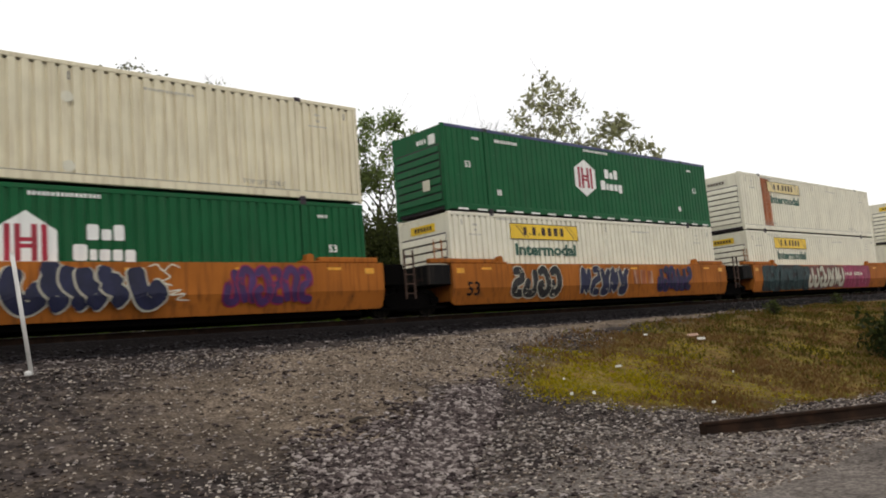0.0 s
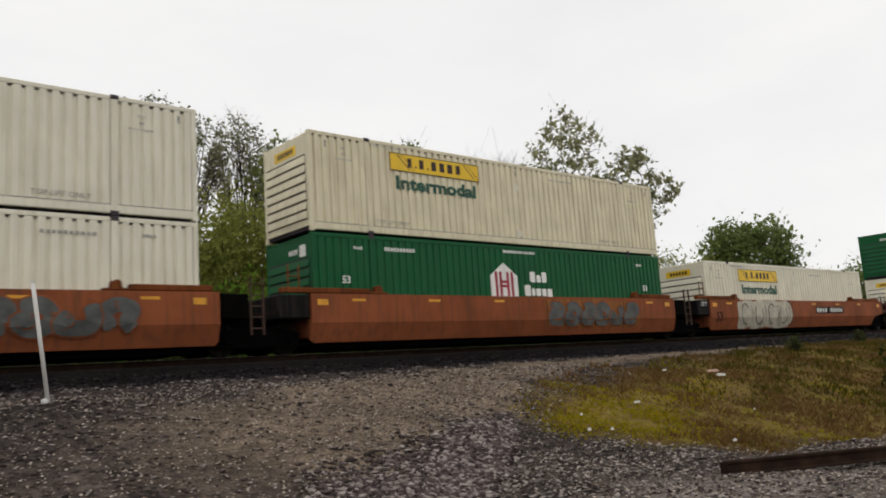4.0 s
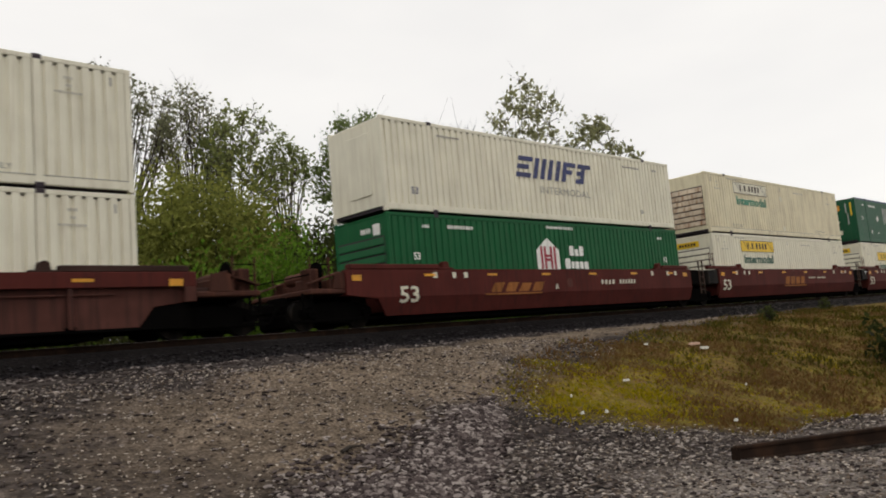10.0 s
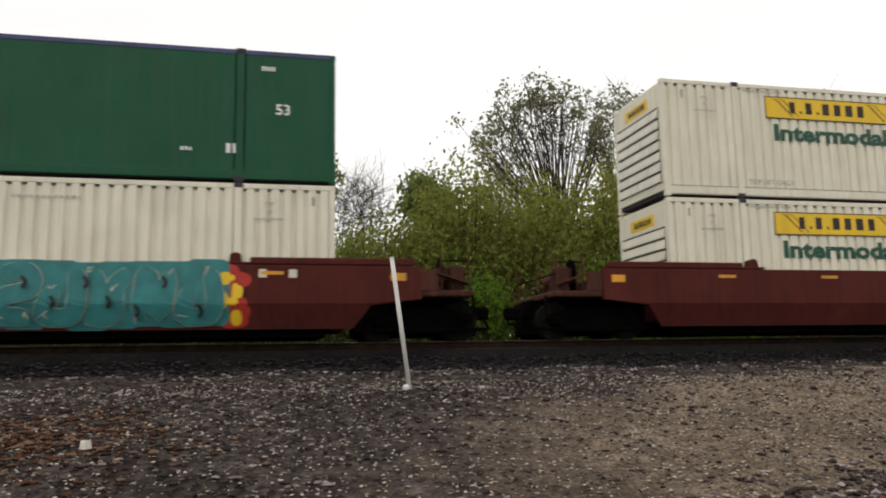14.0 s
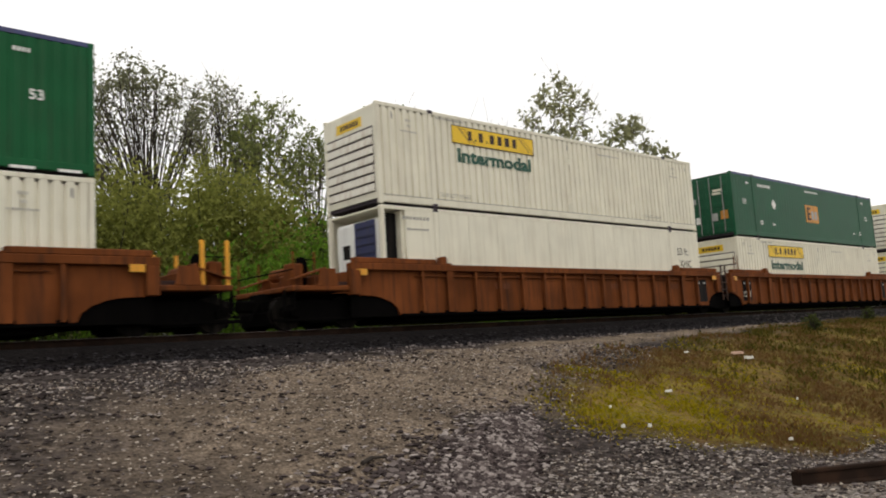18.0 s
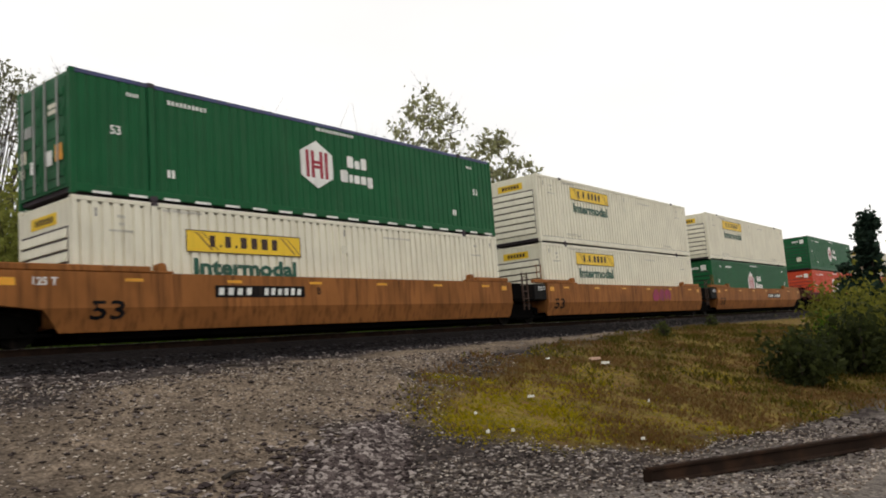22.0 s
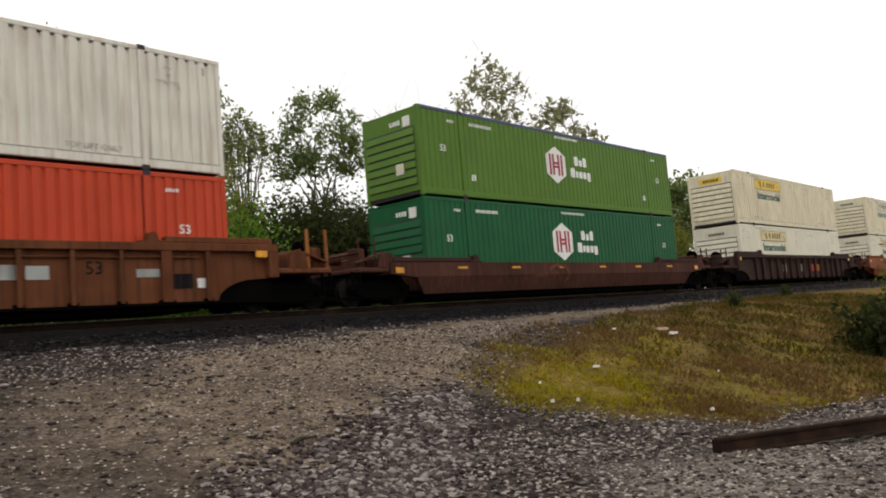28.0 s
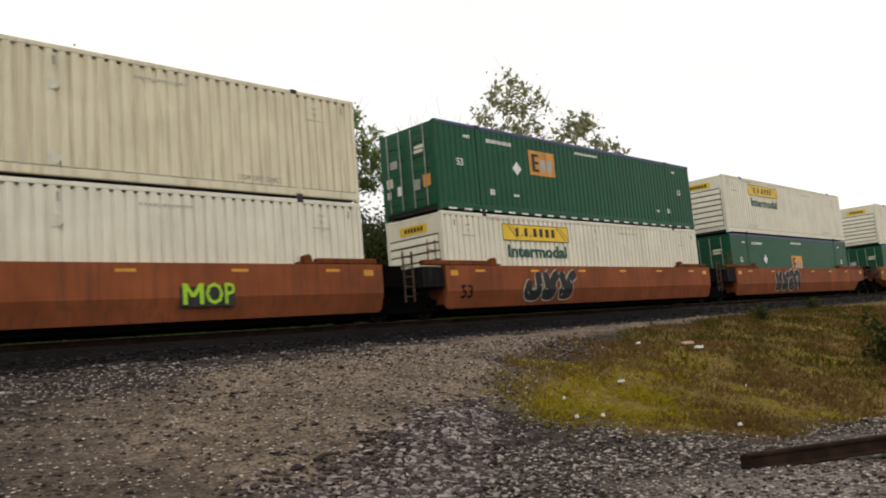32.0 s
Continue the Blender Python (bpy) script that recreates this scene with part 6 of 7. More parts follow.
def build_stones():
    rng = np.random.default_rng(11)
    # bed and shoulder of the track
    n = 15000
    x, y = rng.uniform(-9, 32, n), 15.9 - np.abs(rng.normal(0, 2.6, n))
    keep = (rng.random(n) > 0.96 * dirt_weight(x, y)) & (grass_weight(x, y) < 0.5) & (y > 7.5)
    # stones close to the rails take the colour darkened for the train's shade
    in_shade = keep & (y + rng.normal(0, 0.6, n) > 13.8)
    keep &= ~in_shade
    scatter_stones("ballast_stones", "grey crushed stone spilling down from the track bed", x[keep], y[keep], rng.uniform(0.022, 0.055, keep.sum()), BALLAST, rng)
    scatter_stones("oily_ballast", "crushed stone along the rails, blackened for the train's shade", x[in_shade], y[in_shade], rng.uniform(0.03, 0.06, in_shade.sum()), SHADESTONE, rng)
    # the nearer slope
    n = 26000
    x, y = rng.uniform(-6, 14, n), 2.4 + 8.6 * rng.random(n)
    keep = (rng.random(n) > 0.62 * dirt_weight(x, y)) & (grass_weight(x, y) < 0.45)
    scatter_stones("slope_stones", "loose grey stones on the dirt slope", x[keep], y[keep], rng.uniform(0.010, 0.036, keep.sum()) * (1 + 0.5 * (rng.random(keep.sum()) > 0.93)), BALLAST, rng)
    n = 40000
    x, y = rng.uniform(-5, 13, n), 2.2 + 9.0 * rng.random(n) ** 1.2
    keep = grass_weight(x, y) < 0.6
    scatter_stones("small_pebbles", "small pale pebbles strewn over the dirt", x[keep], y[keep], rng.uniform(0.006, 0.024, keep.sum()), PEBBLE, rng)
    # a tongue of darker coarse stone in the middle
    n = 9000
    q, s = rng.random(n), rng.normal(0, 0.62, n)
    x, y = 7.4 - 4.3 * q + 0.35 * s, 6.9 - 2.2 * q + s * (0.4 + 0.8 * q)
    keep = grass_weight(x, y) < 0.5
    scatter_stones("dark_stone_heap", "coarse dark crushed stone spread in a low tongue", x[keep], y[keep], rng.uniform(0.02, 0.056, keep.sum()), DARKSTONE, rng)
    n = 13000
    x, y = rng.uniform(2.5, 12.5, n), rng.uniform(2.6, 5.9, n)
    keep = (grass_weight(x, y) < 0.35) & (rng.random(n) < np.clip(1.2 - np.abs(y - 5.2) / 1.0, 0.10, 1))
    scatter_stones("lower_stones", "coarse brown-grey crushed stone below the mound", x[keep], y[keep], rng.uniform(0.012, 0.036, keep.sum()), LOWSTONE, rng)
    n = 900
    x, y = -1.7 + rng.normal(0, 0.75, n), 8.5 + rng.normal(0, 0.45, n)
    scatter_stones("rusty_stones", "patch of rust-stained dark stones on the slope", x, y, rng.uniform(0.02, 0.05, n), RUSTSTONE, rng)
    # far shoulder
    n = 4000
    x, y = rng.uniform(30, 110, n), rng.uniform(14.6, 16.4, n)
    scatter_stones("far_ballast_stones", "grey crushed stone beside the track", x, y, rng.uniform(0.03, 0.06, n), FARSTONE, rng)


build_stones()

# ---- track ----
def rail_bar(name, parent, p0, p1, steel, rust):
    """A rail: foot, web and head along a straight line."""
    p0, p1 = Vector(p0), Vector(p1)
    d = (p1 - p0).normalized()
    n = Vector((-d.y, d.x, 0)).normalized()
    u = n.cross(d) * -1
    if u.z < 0:
        u = -u
    prof = ((-0.07, 0), (0.07, 0), (0.07, 0.012), (0.012, 0.03), (0.010, 0.125), (0.036, 0.138), (0.036, 0.165), (0.026, 0.172), (-0.026, 0.172), (-0.036, 0.165), (-0.036, 0.138), (-0.010, 0.125), (-0.012, 0.03), (-0.07, 0.012))
    k, g = len(prof), Geo()
    g.add([p + n * a + u * b for p in (p0, p1) for a, b in prof], [(i, (i + 1) % k, (i + 1) % k + k, i + k) for i in range(k)] + [tuple(range(k - 1, -1, -1)), tuple(range(k, 2 * k))])
    bar = part(name, g, rust, parent)
    if steel:
        h = Geo()
        h.add([p + n * a + u * b for p in (p0, p1) for a, b in ((-0.026, 0.173), (0.026, 0.173), (0.026, 0.176), (-0.026, 0.176))], [(0, 1, 5, 4), (1, 2, 6, 5), (2, 3, 7, 6), (3, 0, 4, 7), (3, 2, 1, 0), (4, 5, 6, 7)])
        part("running_surface", h, steel, bar, "polished top of the rail")
    return bar


track = root("railway_track", "steel rails on dark wooden ties in grey ballast", "railway track", kind="structure")
for y in (AXIS - 0.755, AXIS + 0.755):
    rail_bar("rail", track, (-150, y, RAILTOP - 0.176), (260, y, RAILTOP - 0.176), RAILSTEEL, RAILRUST)
g = Geo()
for i in range(340):
    x = -50 + i * 0.53
    g.box(x - 0.11, x + 0.11, AXIS - 1.3, AXIS + 1.3, 0.22, 0.335 + 0.01 * math.sin(i * 7.1), 0.012)
tagged(part("ties", g, TIEWOOD, track), kind="stuff")

# ---- plants ----
def leaves_mesh(name, centres, sizes, material, rng, flat=0.0, shape=1.7):
    """Single leaves, each a small folded rhombus turned at random."""
    n = len(centres)
    a = rng.normal(size=(n, 3))
    a[:, 2] *= 1 - flat
    a /= np.linalg.norm(a, axis=1)[:, None]
    b = np.cross(a, rng.normal(size=(n, 3)))
    b /= np.linalg.norm(b, axis=1)[:, None] + 1e-9
    s = sizes[:, None]
    vs = np.stack([centres - a * s * shape / 2, centres + b * s * 0.45, centres + a * s * shape / 2, centres - b * s * 0.45], 1).reshape(-1, 3)
    fs = np.arange(4 * n).reshape(n, 4)
    me = bpy.data.meshes.new(name)
    me.from_pydata(vs.tolist(), [], fs.tolist())
    me.materials.append(material)
    return me


def limb(g, p0, p1, r0, r1, rng, bend=0.12, n=3):
    """A bough in a few bent lengths."""
    p0, p1 = np.array(p0, float), np.array(p1, float)
    ln = np.linalg.norm(p1 - p0)
    q = p0
    for i in range(1, n + 1):
        f = i / n
        e = p0 + (p1 - p0) * f + (rng.normal(size=3) * bend * ln * 0.35 + np.array([0, 0, 0.25 * bend * ln * math.sin(f * math.pi)])) * (i < n)
        g.tube(q, e, r0 + (r1 - r0) * (i - 1) / n, r0 + (r1 - r0) * f, 6 if r0 > 0.06 else 4, False)
        q = e


def place_tree(name, label, az, dist, lobes, leaf, clumps, per, size, seed, stems=1, bark=BARK, clump=0.45, shell=0.55, twigs=2, fork=0.35, stem_r=0.20):
    """A tree whose crown is gathered from lobes (azimuth, elevation, half width, half height in degrees seen from the stand);
    boughs fork from the stems and carry twigs and clumps of leaves."""
    rng = np.random.default_rng(seed)
    x, y = at(az, dist)
    z0 = float(ground_z(np.array(x), np.array(y)))
    t = root(name, label, "tree")
    t.matrix_basis = Matrix.Translation((x, y, z0))
    side = np.array([math.cos(radians(az)), -math.sin(radians(az)), 0.0])
    deep = np.array([math.sin(radians(az)), math.cos(radians(az)), 0.0])
    area = sum(l[2] * l[3] for l in lobes)
    k = dist * math.pi / 180
    pts = []
    for la, le, hw, hh in lobes:
        for i in range(max(2, round(clumps * hw * hh / area))):
            v = rng.normal(size=3)
            v /= np.linalg.norm(v)
            r = shell + (1 - shell) * rng.random() ** 0.6
            c = side * ((la - az) * k + v[0] * r * hw * k) + deep * (v[1] * r * min(hw, hh) * k)
            c[2] = dist * math.tan(radians(le)) - z0 + v[2] * r * hh * k
            pts.append(c)
    pts = np.array(pts)
    low, high = pts[:, 2].min(), pts[:, 2].max()
    g = Geo()
    nodes = []
    for s in range(stems):
        base = (side * rng.normal() + deep * rng.normal()) * 0.3 * (stems > 1) + np.array([0, 0, -0.2])
        aim = pts[rng.integers(0, len(pts))] if stems > 1 else np.array([0, 0, high])
        fork_at = base + (np.array([aim[0] * 0.25, aim[1] * 0.25, low * 0.6 + (high - low) * fork * rng.uniform(0.0, 0.8)]))
        limb(g, base, fork_at, stem_r / stems ** 0.5, stem_r * 0.6 / stems ** 0.5, rng, 0.05, 3)
        for b in range(max(3, 9 // stems)):
            p = pts[rng.integers(0, len(pts))]
            e = fork_at + (p - fork_at) * rng.uniform(0.45, 0.75)
            limb(g, fork_at, e, stem_r * 0.42 / stems ** 0.4, 0.03, rng, 0.16, 3)
            nodes += [fork_at + (e - fork_at) * q for q in (0.35, 0.7, 1.0)]
    out = []
    pts = pts[np.argsort(pts[:, 2] + rng.normal(size=len(pts)) * 0.6)]
    for p in pts:
        have = np.array(nodes)
        d = np.linalg.norm(have - p, axis=1) + 1.6 * np.maximum(0, have[:, 2] - p[2] + 0.25)
        n = have[np.argmin(d)]
        limb(g, n, p, 0.026, 0.010, rng, 0.16, 2)
        nodes += [n + (p - n) * 0.55, p]
        for i in range(twigs):
            limb(g, n + (p - n) * rng.uniform(0.5, 0.95), p + rng.normal(size=3) * clump * 1.5 + np.array([0, 0, 0.35]), 0.010, 0.005, rng, 0.1, 1)
        if per:
            m = max(3, int(per * rng.uniform(0.4, 1.6)))
            out.append(p + rng.normal(size=(m, 3)) * clump * rng.uniform(0.6, 1.15))
    me = bpy.data.meshes.new("trunk")
    me.from_pydata([tuple(v) for v in g.v], [], g.f)
    me.materials.append(bark)
    part("trunk", me, bark, t)
    if per:
        p = np.concatenate(out)
        part("crown", leaves_mesh("crown", p, rng.uniform(0.6, 1.4, len(p)) * size, leaf, rng), leaf, t)
    return t


def place_fan_tree(label, az, dist, mid_az, low, half, tall, leaf, stems, seed, per=11):
    """Many thin stems that spread from one foot like a fan and carry tufts of leaves at their ends.
    mid_az, low, half and tall: the crown's middle, its lower height, half width and height, in degrees seen from the stand."""
    rng = np.random.default_rng(seed)
    x, y = at(az, dist)
    z0 = float(ground_z(np.array(x), np.array(y)))
    t = root("tree", label, "tree")
    t.matrix_basis = Matrix.Translation((x, y, z0))
    side = np.array([math.cos(radians(az)), -math.sin(radians(az)), 0.0])
    deep = np.array([math.sin(radians(az)), math.cos(radians(az)), 0.0])
    k = dist * math.pi / 180
    foot = np.array([0, 0, dist * math.tan(radians(low)) * 0.52])
    g, out = Geo(), []
    for i in range(4):
        limb(g, side * rng.normal() * 0.25 + np.array([0, 0, -0.2]), foot + side * rng.normal() * 0.3, 0.12, 0.07, rng, 0.05, 3)
    for i in range(stems):
        a = rng.uniform(-1, 1) * 1.35
        r = rng.uniform(0.55, 1.0) ** 0.6
        tip = side * ((mid_az - az) * k + math.sin(a) * half * k * r) + deep * rng.normal() * half * k * 0.35
        tip[2] = dist * math.tan(radians(low)) - z0 + (math.cos(a) * tall * r - 0.08 * tall) * k
        base = foot + side * rng.normal() * 0.25
        bend = base + (tip - base) * 0.5 + side * (tip - base).dot(side) * -0.10
        limb(g, base, bend, 0.055, 0.036, rng, 0.04, 3)
        limb(g, bend, tip, 0.036, 0.012, rng, 0.06, 3)
        for j in range(4):
            p = bend + (tip - bend) * rng.uniform(0.2, 0.9)
            q = p + np.array([0, 0, 0.9]) * rng.uniform(0.4, 1.0) + side * rng.normal() * 0.45 + deep * rng.normal() * 0.4
            limb(g, p, q, 0.016, 0.006, rng, 0.1, 2)
            out.append(q + rng.normal(size=(max(2, int(per * rng.uniform(0.1, 1.3))), 3)) * 0.13)
        out.append(tip + rng.normal(size=(max(3, int(per * 3.6)), 3)) * 0.21)
    me = bpy.data.meshes.new("trunk")
    me.from_pydata([tuple(v) for v in g.v], [], g.f)
    me.materials.append(GREYBARK)
    part("trunk", me, GREYBARK, t)
    p = np.concatenate(out)
    part("crown", leaves_mesh("crown", p, rng.uniform(0.6, 1.4, len(p)) * 0.13, leaf, rng), leaf, t)
    return t


def place_bush(name, label, x, y, height, width, leaf, count, size, seed, depth_y=None, category="bush"):
    """A thicket: stems from the ground and many leaves in uneven mounds."""
    rng = np.random.default_rng(seed)
    t = root(name, label, category)
    t.matrix_basis = Matrix.Translation((x, y, float(ground_z(np.array(x), np.array(y)))))
    g, pts = Geo(), []
    dy = depth_y or width * 0.7
    n = max(6, int(width * 4))
    for i in range(n):
        px, py = rng.uniform(-0.5, 0.5) * width, rng.uniform(-0.5, 0.5) * dy
        h = height * rng.uniform(0.68, 1.0) * (1 - 0.35 * (abs(px) / width * 2) ** 2)
        top = np.array([px * 1.12 + rng.normal() * 0.2, py, h])
        g.tube((px * 0.7, py * 0.7, -0.1), top, 0.035, 0.012, 4, False)
        k = count // n
        rad = rng.uniform(0.35, 0.75) * min(1.0, height / 2.5) * 1.1
        q = rng.normal(size=(k, 3)) * np.array([rad, rad, rad]) + np.array([px, py, 0]) + np.array([0, 0, 1]) * (h * rng.random((k, 1)) ** 0.65)
        pts.append(q)
    me = bpy.data.meshes.new("stem_bundle")
    me.from_pydata([tuple(v) for v in g.v], [], g.f)
    me.materials.append(DARKBARK)
    tagged(part("stem_bundle", me, DARKBARK, t), kind="stuff")
    p = np.concatenate(pts)
    p[:, 2] = np.abs(p[:, 2])
    part("crown", leaves_mesh("crown", p, rng.uniform(0.6, 1.4, len(p)) * size, leaf, rng), leaf, t)
    return t


def place_spruce(name, label, x, y, height, width, leaf, seed, size=0.22, count=7000, power=0.8):
    rng = np.random.default_rng(seed)
    t = root(name, label, "tree")
    t.matrix_basis = Matrix.Translation((x, y, float(ground_z(np.array(x), np.array(y)))))
    g, pts = Geo(), []
    g.tube((0, 0, -0.2), (0, 0, height), 0.016 * height, 0.02, 8, False)
    n = int(height * 11)
    for i in range(n):
        q = (i + 0.5) / n
        z = height * (0.06 + 0.92 * q)
        ln = width / 2 * (1 - q) ** power * rng.uniform(0.5, 1.15) + 0.08
        a = rng.uniform(0, 6.283)
        tip = np.array([math.cos(a) * ln, math.sin(a) * ln, z - 0.22 * ln + rng.normal() * 0.1])
        g.tube((0, 0, z), tip, 0.02, 0.008, 4, False)
        k = max(4, int(count / n * (0.4 + 1.2 * (1 - q))))
        f = rng.random((k, 1)) ** 0.7
        pts.append(np.array([0, 0, z]) * (1 - f) + tip * f + rng.normal(size=(k, 3)) * np.array([0.13, 0.13, 0.10]))
    me = bpy.data.meshes.new("trunk")
    me.from_pydata([tuple(v) for v in g.v], [], g.f)
    me.materials.append(DARKBARK)
    part("trunk", me, DARKBARK, t)
    p = np.concatenate(pts)
    part("crown", leaves_mesh("crown", p, rng.uniform(0.6, 1.3, len(p)) * size, leaf, rng, 0.4), leaf, t)
    return t


def at(az, dist):
    return dist * math.sin(radians(az)), dist * math.cos(radians(az))


def build_trees():
    """The wood behind the line and the growth on the mound."""
    place_fan_tree("tall many-stemmed tree with thin fanning limbs and few leaves", 21.6, 43, 20.6, 14.0, 5.7, 6.5, L_TUFT, 95, 21, 8)
    place_fan_tree("slender tree with upright bare stems", 26.6, 46, 26.6, 13.5, 2.6, 6.4, L_TUFT, 34, 61, 5)
    place_fan_tree("slender tree with upright stems and spring leaves", 29.2, 45, 29.0, 12.6, 2.4, 5.4, L_SPRING, 30, 62, 9)
    place_fan_tree("slender tree with upright stems and spring leaves", 33.0, 46, 33.0, 11.6, 2.0, 4.6, L_SPRING, 26, 63, 10)
    place_fan_tree("slender tree with upright bare stems", 17.2, 47, 17.2, 10.6, 2.0, 4.0, L_SPARSE, 24, 64, 9)
    place_fan_tree("slim tree with bare stems behind the track", 53.4, 52, 53.2, 9.6, 2.4, 4.6, L_SPARSE, 30, 65, 9)
    place_tree("tree", "leafy tree with an open crown and visible limbs", 30.0, 42, ((29.7, 15.2, 2.6, 3.4), (31.8, 12.6, 2.2, 2.4), (28.4, 12.0, 1.6, 2.4)), L_SPRING, 150, 13, 0.16, 22, 3, clump=0.27, shell=0.35, fork=0.15)
    place_tree("tree", "nearly bare upright tree with fine twigs", 25.8, 47, ((25.6, 16.0, 2.0, 4.2),), L_SPARSE, 120, 4, 0.15, 23, 4, clump=0.3, shell=0.4, twigs=4, fork=0.1, stem_r=0.14)
    place_tree("tree", "round dense green tree with dark limbs", 38.6, 45, ((38.5, 14.0, 3.0, 3.1), (40.6, 12.2, 1.4, 1.6), (36.2, 12.2, 1.5, 1.7)), L_OAK, 150, 30, 0.145, 24, 1, clump=0.28, shell=0.5, fork=0.1, bark=DARKBARK)
    place_tree("tree", "bare grey tree with fine twigs", 43.2, 54, ((43.4, 12.8, 2.4, 2.8),), L_SPARSE, 170, 0, 0.2, 25, 4, clump=0.5, shell=0.3, twigs=4, fork=0.1, stem_r=0.13)
    place_tree("tree", "bare grey tree with fine twigs", 46.8, 56, ((46.4, 13.2, 1.5, 2.2),), L_SPARSE, 110, 0, 0.2, 26, 4, clump=0.5, shell=0.3, twigs=4, fork=0.1, stem_r=0.12)
    place_tree("tree", "tall tree with scattered small leaves and open branches", 51.4, 50, ((51.1, 14.9, 3.0, 3.9), (48.9, 13.6, 1.6, 2.0), (52.2, 11.0, 2.8, 1.8)), L_SPARSE, 190, 12, 0.21, 27, 2, clump=0.26, shell=0.4, fork=0.15)
    place_tree("tree", "airy tree with scattered small leaves", 55.8, 51, ((55.6, 12.6, 2.3, 2.5), (58.0, 11.7, 1.2, 1.1), (55.5, 10.2, 2.2, 1.5)), L_SPARSE, 120, 13, 0.22, 28, 2, clump=0.26, shell=0.4, fork=0.15)
    place_tree("tree", "slender leafy tree with dark twigs", 11.8, 40, ((11.7, 11.8, 1.5, 2.2), (13.2, 11.2, 1.2, 1.3)), L_OAK, 90, 22, 0.18, 29, 2, clump=0.34, shell=0.3)
    place_tree("tree", "small bare grey tree with spreading twigs", 7.2, 42, ((7.2, 11.2, 2.4, 2.6),), L_SPARSE, 150, 0, 0.2, 30, 4, clump=0.5, shell=0.3, twigs=4, fork=0.1, stem_r=0.16)
    place_tree("tree", "slim tree with clumps of leaves at its top", 3.4, 40, ((2.6, 15.0, 1.1, 1.7), (4.6, 13.4, 0.8, 2.0), (3.2, 11.5, 1.4, 1.5)), L_SPRING, 75, 18, 0.19, 31, 2, clump=0.33, shell=0.3)
    place_tree("tree", "green leafy tree behind the track", -6.5, 40, ((-6.5, 12.0, 3.6, 3.6),), L_BUSH, 200, 40, 0.19, 32, 2, clump=0.5, shell=0.4)
    place_tree("tree", "green tree beyond the track", 63.0, 66, ((63.0, 6.2, 3.2, 2.6),), L_OAK, 150, 40, 0.24, 33, 2, clump=0.6, shell=0.4)
    place_tree("tree", "distant green tree beyond the track", 70.0, 88, ((70.0, 3.4, 2.6, 1.7),), L_OAK, 130, 40, 0.28, 34, 2, clump=0.7, shell=0.4)
    x, y = at(46.0, 44)
    place_spruce("spruce", "dark conical spruce tree", x, y, 44 * math.tan(radians(14.1)) + 0.1, 5.8, L_SPRUCE, 41)
    x, y = at(45.0, 48)
    place_spruce("spruce", "dark conical spruce tree", x, y, 48 * math.tan(radians(11.5)), 4.0, L_SPRUCE, 42)
    # undergrowth behind the track
    rng = random.Random(3)
    az = -16.0
    while az < 76:
        d = max(rng.uniform(33, 39), rng.uniform(29, 32) / math.cos(radians(az)))
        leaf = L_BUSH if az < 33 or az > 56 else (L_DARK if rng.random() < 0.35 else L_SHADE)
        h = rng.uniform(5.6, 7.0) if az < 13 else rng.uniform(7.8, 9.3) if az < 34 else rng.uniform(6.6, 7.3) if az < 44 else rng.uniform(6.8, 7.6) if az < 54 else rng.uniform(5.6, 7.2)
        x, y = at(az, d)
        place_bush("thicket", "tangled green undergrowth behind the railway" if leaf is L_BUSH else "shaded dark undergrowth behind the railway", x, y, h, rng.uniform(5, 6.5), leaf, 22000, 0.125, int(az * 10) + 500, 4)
        az += 5.2
    for i in range(40):
        x = -14 + i * 4.4
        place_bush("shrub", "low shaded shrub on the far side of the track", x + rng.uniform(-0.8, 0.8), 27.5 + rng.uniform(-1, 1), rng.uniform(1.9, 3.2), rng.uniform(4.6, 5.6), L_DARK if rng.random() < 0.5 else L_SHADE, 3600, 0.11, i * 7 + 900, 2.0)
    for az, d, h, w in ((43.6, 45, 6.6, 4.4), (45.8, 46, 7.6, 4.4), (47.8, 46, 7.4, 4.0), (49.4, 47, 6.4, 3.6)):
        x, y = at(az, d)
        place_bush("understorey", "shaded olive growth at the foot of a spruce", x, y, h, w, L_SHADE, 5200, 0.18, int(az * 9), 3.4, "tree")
    for az, d, h, w in ((14.5, 29, 3.3, 2.6), (27.5, 30, 3.6, 3.4), (32.0, 31, 5.2, 3.2), (47.5, 32, 3.0, 2.4), (2.5, 33, 6.2, 4.6)):
        x, y = at(az, d)
        place_bush("bright_bush", "fresh light green bush behind the track", x, y, h, w, L_BRIGHT, 6500, 0.11, int(az * 11) + 77)
    # right foreground
    x, y = at(79.6, 31)
    place_spruce("cedar", "dark ragged cedar on the grassy mound", x, y, 4.0, 5.4, L_SPRUCE, 51, 0.13, 8000, 1.5)
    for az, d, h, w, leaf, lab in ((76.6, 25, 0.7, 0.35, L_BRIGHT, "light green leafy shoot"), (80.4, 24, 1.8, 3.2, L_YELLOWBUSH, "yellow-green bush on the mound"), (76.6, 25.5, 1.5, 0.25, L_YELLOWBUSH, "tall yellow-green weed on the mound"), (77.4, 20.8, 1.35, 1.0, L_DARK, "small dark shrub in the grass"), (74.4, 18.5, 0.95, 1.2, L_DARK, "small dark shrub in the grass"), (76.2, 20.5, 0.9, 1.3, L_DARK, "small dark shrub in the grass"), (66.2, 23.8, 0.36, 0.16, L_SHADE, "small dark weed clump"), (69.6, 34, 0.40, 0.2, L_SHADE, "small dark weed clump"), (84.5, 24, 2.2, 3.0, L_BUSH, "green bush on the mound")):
        x, y = at(az, d)
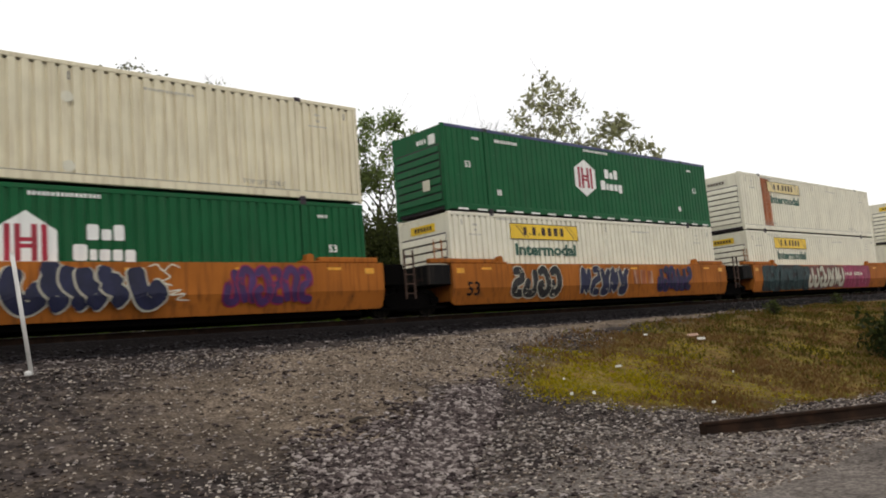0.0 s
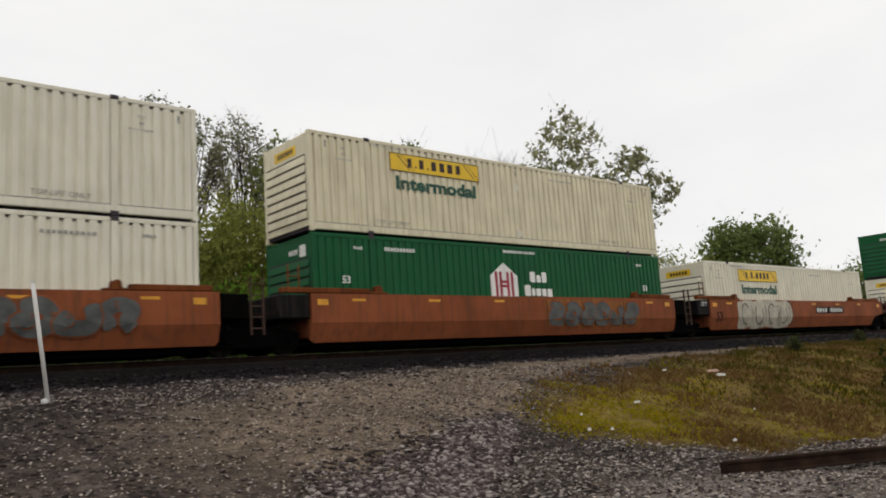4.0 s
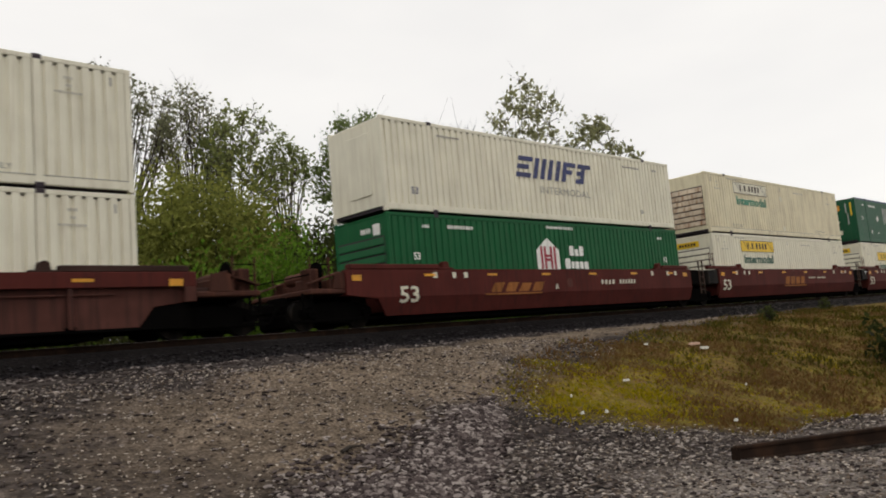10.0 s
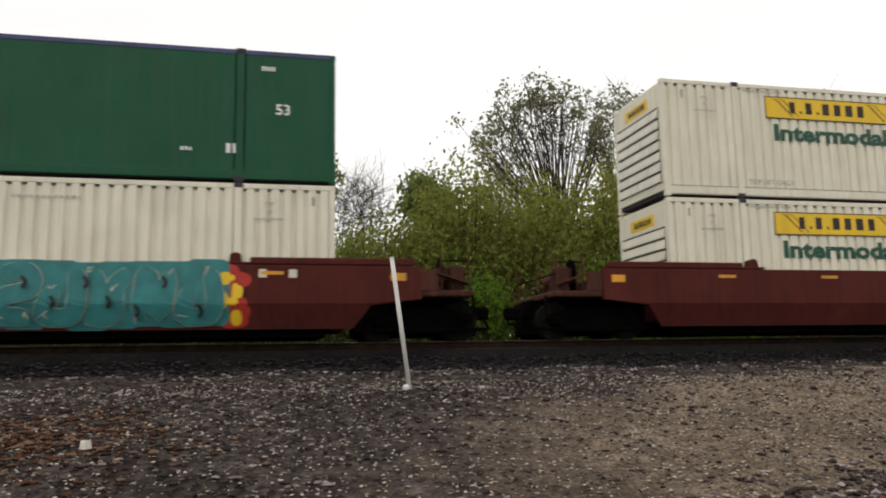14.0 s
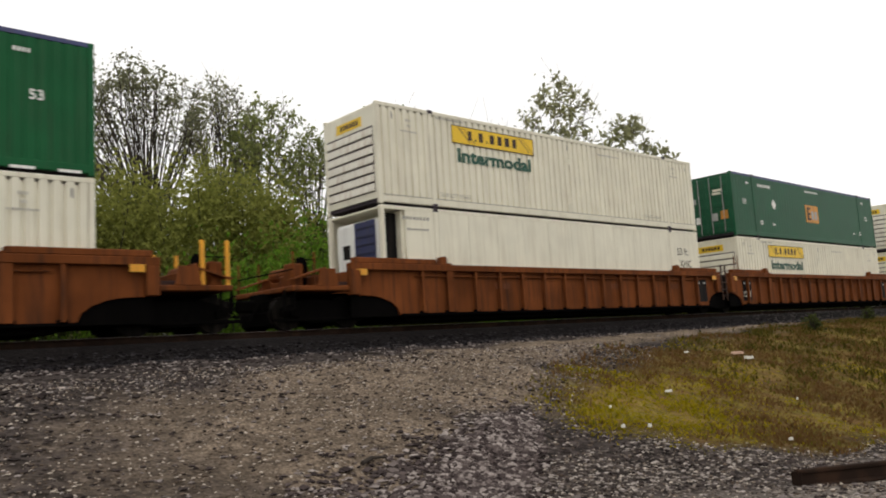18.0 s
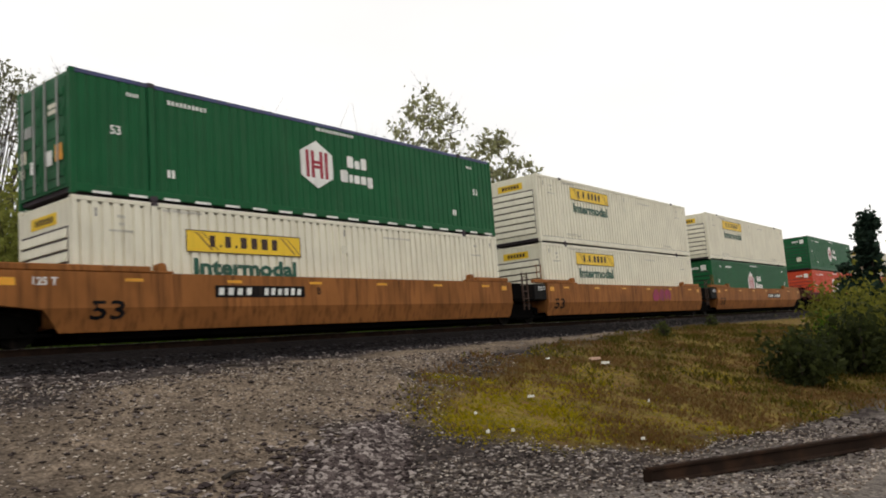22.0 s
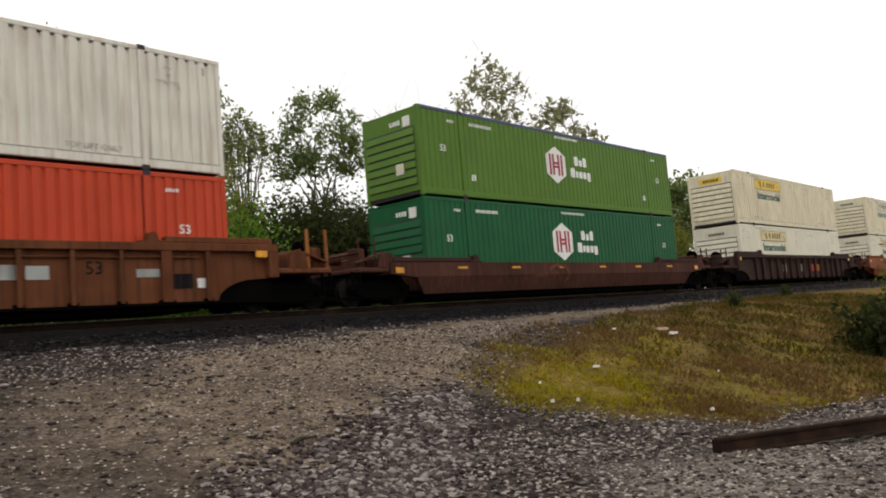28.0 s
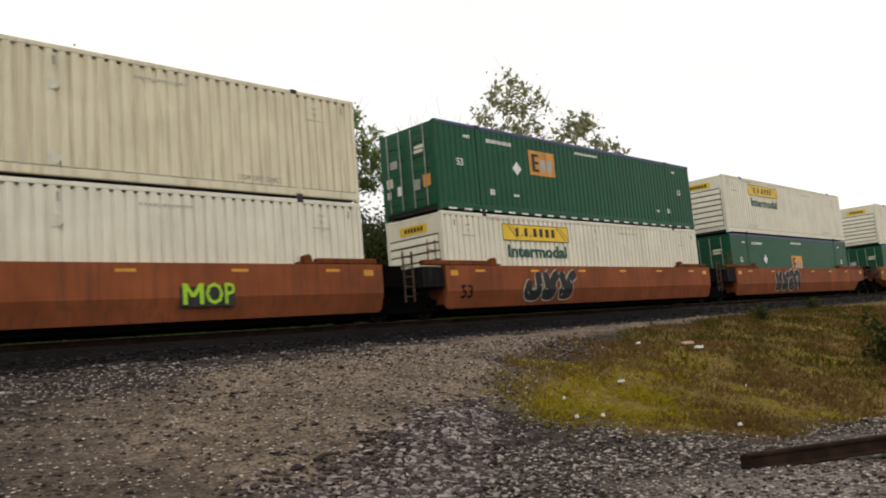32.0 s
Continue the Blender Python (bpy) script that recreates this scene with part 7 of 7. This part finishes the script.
        place_bush("weed_bush" if h < 0.7 else "bush", lab, x, y, h, w, leaf, 5000 if h > 1.5 else 1600 if h > 0.5 else 260, 0.09 if h > 0.5 else 0.06, int(az * 13))


build_trees()


def build_grass():
    rng = np.random.default_rng(23)

    def blades(name, label, x, y, h, material, lean=0.5, wide=0.010):
        n = len(x)
        z = ground_z(x, y) - 0.01
        a = rng.uniform(0, 6.283, n)
        l = rng.normal(0, lean, n) * h
        b = np.stack([x, y, z], 1)
        w = np.stack([np.cos(a), np.sin(a), np.zeros(n)], 1) * (wide * rng.uniform(0.6, 1.6, n))[:, None]
        tip = b + np.stack([-np.sin(a) * l, np.cos(a) * l, h], 1)
        mid = (b + tip) / 2 + np.stack([np.zeros(n), np.zeros(n), h * 0.12], 1)
        vs = np.stack([b - w, b + w, mid + w * 0.8, tip, mid - w * 0.8], 1).reshape(-1, 3)
        me = bpy.data.meshes.new(name)
        me.from_pydata(vs.tolist(), [], np.arange(5 * n).reshape(n, 5).tolist())
        me.materials.append(material)
        tagged(new(name, me), label, "grass", kind="stuff")

    n = 125000
    x, y = 7 + 26 * rng.random(n) ** 1.5, rng.uniform(3.0, 13.5, n)
    g = grass_weight(x, y)
    front = 1.3 * np.exp(-((x - 9.2) / 1.8) ** 2 - ((y - 6.4) / 1.0) ** 2) + 0.6 * np.exp(-((x - 11.4) / 1.8) ** 2 - ((y - 7.2) / 0.6) ** 2)
    brown = np.exp(-((x - 11.5) / 2.6) ** 2 - ((y - 5.2) / 1.0) ** 2) + np.exp(-((x - 11.5) / 3.5) ** 2 - ((y - 8.7) / 0.9) ** 2)
    tuft = 0.5 + 0.5 * np.sin(3.1 * x + 1.7 * np.sin(2.3 * y)) * np.sin(2.7 * y + x)
    u = rng.random(n)
    g = np.where(g > 0.08, g + rng.normal(0, 0.16, n), 0)
    moss = (g > 0.3) & (u < front * 0.95)
    field = np.sin(0.9 * x + 2.1 * y + 1.5 * np.sin(0.7 * y)) + np.sin(1.7 * x - 1.3 * y + 0.8) + 0.6 * np.sin(4.1 * x + 3.3 * y) + 0.5 * np.sin(6.3 * x - 5.2 * y)
    moss |= (g > 0.3) & (field > 1.15) & (u < 0.45) & (x < 17)
    dry = (g > np.where(x < 10, 0.55, 0.3)) & ~moss & (rng.random(n) < np.clip(0.42 - 0.35 * field + 0.6 * brown, 0.04, 0.95))
    green = (g > 0.3) & ~moss & ~dry & (rng.random(n) < (0.10 + 0.75 * tuft * np.clip((x - 8.0) / 5.0, 0.25, 1)) * (1 - 0.75 * np.clip(brown, 0, 1)))
    dark = green & (rng.random(n) < np.clip((x - 12.5) / 5.0, 0, 0.65))
    green &= ~dark
    for mask, name, label, mt, lo, hi, wd in ((moss, "yellow_ground_cover", "bright yellow-green low plants at the edge of the mound", L_MOSS, 0.015, 0.06, 0.016), (dry, "dry_weeds", "reddish brown dry weeds", L_BROWNWEED, 0.02, 0.12, 0.012), (green, "grass", "olive green unmown grass", L_GRASS, 0.02, 0.10, 0.014), (dark, "dark_grass", "shaded dark green grass of the mound", L_DARKGRASS, 0.04, 0.17, 0.015)):
        k = mask.sum()
        blades(name, label, x[mask], y[mask], rng.uniform(lo, hi, k) * (0.5 + 0.6 * tuft[mask]), mt, 1.0, wd)
    n = 42000
    x, y = rng.uniform(-45, 150, n), 21.3 + 8 * rng.random(n) ** 1.4
    blades("trackside_grass", "bright grass on the far side of the track", x, y, rng.uniform(0.08, 0.28, n), L_BRIGHT, 0.4, 0.03)


build_grass()

# ---- small things ----
def marker_post():
    p = root("marker_post", "thin leaning white plastic post beside the track", "post")
    x, y = 2.06, 9.74
    p.matrix_basis = Matrix.Translation((x, y, float(ground_z(np.array(x), np.array(y)))))
    part("pole", Geo().tube((0.02, 0, -0.15), (-0.19, 0, 1.50), 0.026, 0.026, 12), POSTWHITE, p, smooth=True)
    part("cap", Geo().tube((-0.19, 0, 1.50), (-0.194, 0, 1.53), 0.029, 0.022, 12), POSTWHITE, p)
    g = Geo().box(-0.085, -0.01, -0.07, -0.005, -0.03, 0.045, 0.02)
    part("base_block", g, POSTWHITE, p, "small white block")


marker_post()


def litter(x, y, lx, ly, lz, turn, material=LITTER, label="crumpled white scrap lying in the weeds", name="litter", up=0.035):
    g = Geo()
    r = random.Random(int(x * 100))
    ring = [(lx / 2 * math.cos(a) * r.uniform(0.75, 1.2), ly / 2 * math.sin(a) * r.uniform(0.75, 1.2)) for a in [i * 0.785 for i in range(8)]]
    n = 8
    g.add([(a, b, 0) for a, b in ring] + [(a * 0.8, b * 0.8, lz * r.uniform(0.7, 1.2)) for a, b in ring],
          [tuple(range(n - 1, -1, -1)), tuple(range(n, 2 * n))] + [(i, (i + 1) % n, (i + 1) % n + n, i + n) for i in range(n)])
    ob = tagged(new(name, make_mesh(name, g, material)), label, "litter", "scraps on the mound")
    ob.matrix_basis = pose(x, y, float(ground_z(np.array(x), np.array(y))) + up, 0, 0, turn)


for x, y, a, b, h, t in ((8.22, 6.23, 0.085, 0.07, 0.05, 10), (8.48, 6.03, 0.07, 0.06, 0.05, 50), (10.31, 6.90, 0.17, 0.09, 0.04, -20), (13.88, 8.73, 0.24, 0.12, 0.04, 30), (9.88, 4.98, 0.11, 0.07, 0.04, 0), (8.73, 6.77, 0.06, 0.05, 0.04, 70), (12.4, 6.0, 0.05, 0.04, 0.04, 0)):
    litter(x, y, a * 0.75, b * 0.75, h * 0.75, t)
litter(15.1, 8.33, 0.36, 0.16, 0.05, -25, PINKISH, "faded pinkish scrap of board in the weeds", "board_scrap")
litter(14.62, 7.85, 0.22, 0.10, 0.05, -40, LITTER, "pale scrap of sheet in the weeds", "sheet_scrap")
litter(-1.08, 8.16, 0.12, 0.09, 0.07, 0, LITTER, "crumpled white scrap on the stones", up=0.02)

loose = root("loose_rail", "old rusted length of rail lying on the gravel", "rail")
rail_bar("rail_bar", loose, (8.1, 4.13, -1.555), (14.0, 0.65, -1.555), None, RAILRUST)
part("cut_end", Geo().box(8.09, 8.11, 4.08, 4.18, -1.54, -1.40, 0.004), RAILRUST, loose)
for x, y, ln, t in ((4.84, 6.68, 0.40, 20), (8.16, 11.2, 0.55, -8), (9.0, 10.6, 0.25, 30), (7.3, 10.9, 0.3, 60)):
    s = tagged(new("stick", make_mesh("stick", Geo().tube((-ln / 2, 0, 0.03), (0, 0.03, 0.05), 0.022, 0.02, 6).tube((0, 0.03, 0.05), (ln / 2, -0.02, 0.03), 0.02, 0.012, 6), DARKBARK)), "short dark stick lying on the gravel", "stick")
    s.matrix_basis = pose(x, y, float(ground_z(np.array(x), np.array(y))), 0, 0, t)


# ---- what moves ----
def motions():
    """The whole train rolls past, every car and container with it."""
    times = (0, 0.1, 0.2, 4, 8, 12, 16, 20, 24, 28, 31.8, 31.9, 32)
    for ob, x, y, z in MOVING:
        walk(ob, [(t, Matrix.Translation((x - SPEED * t + SLOWING * t * t / 2, y, z))) for t in times])


motions()
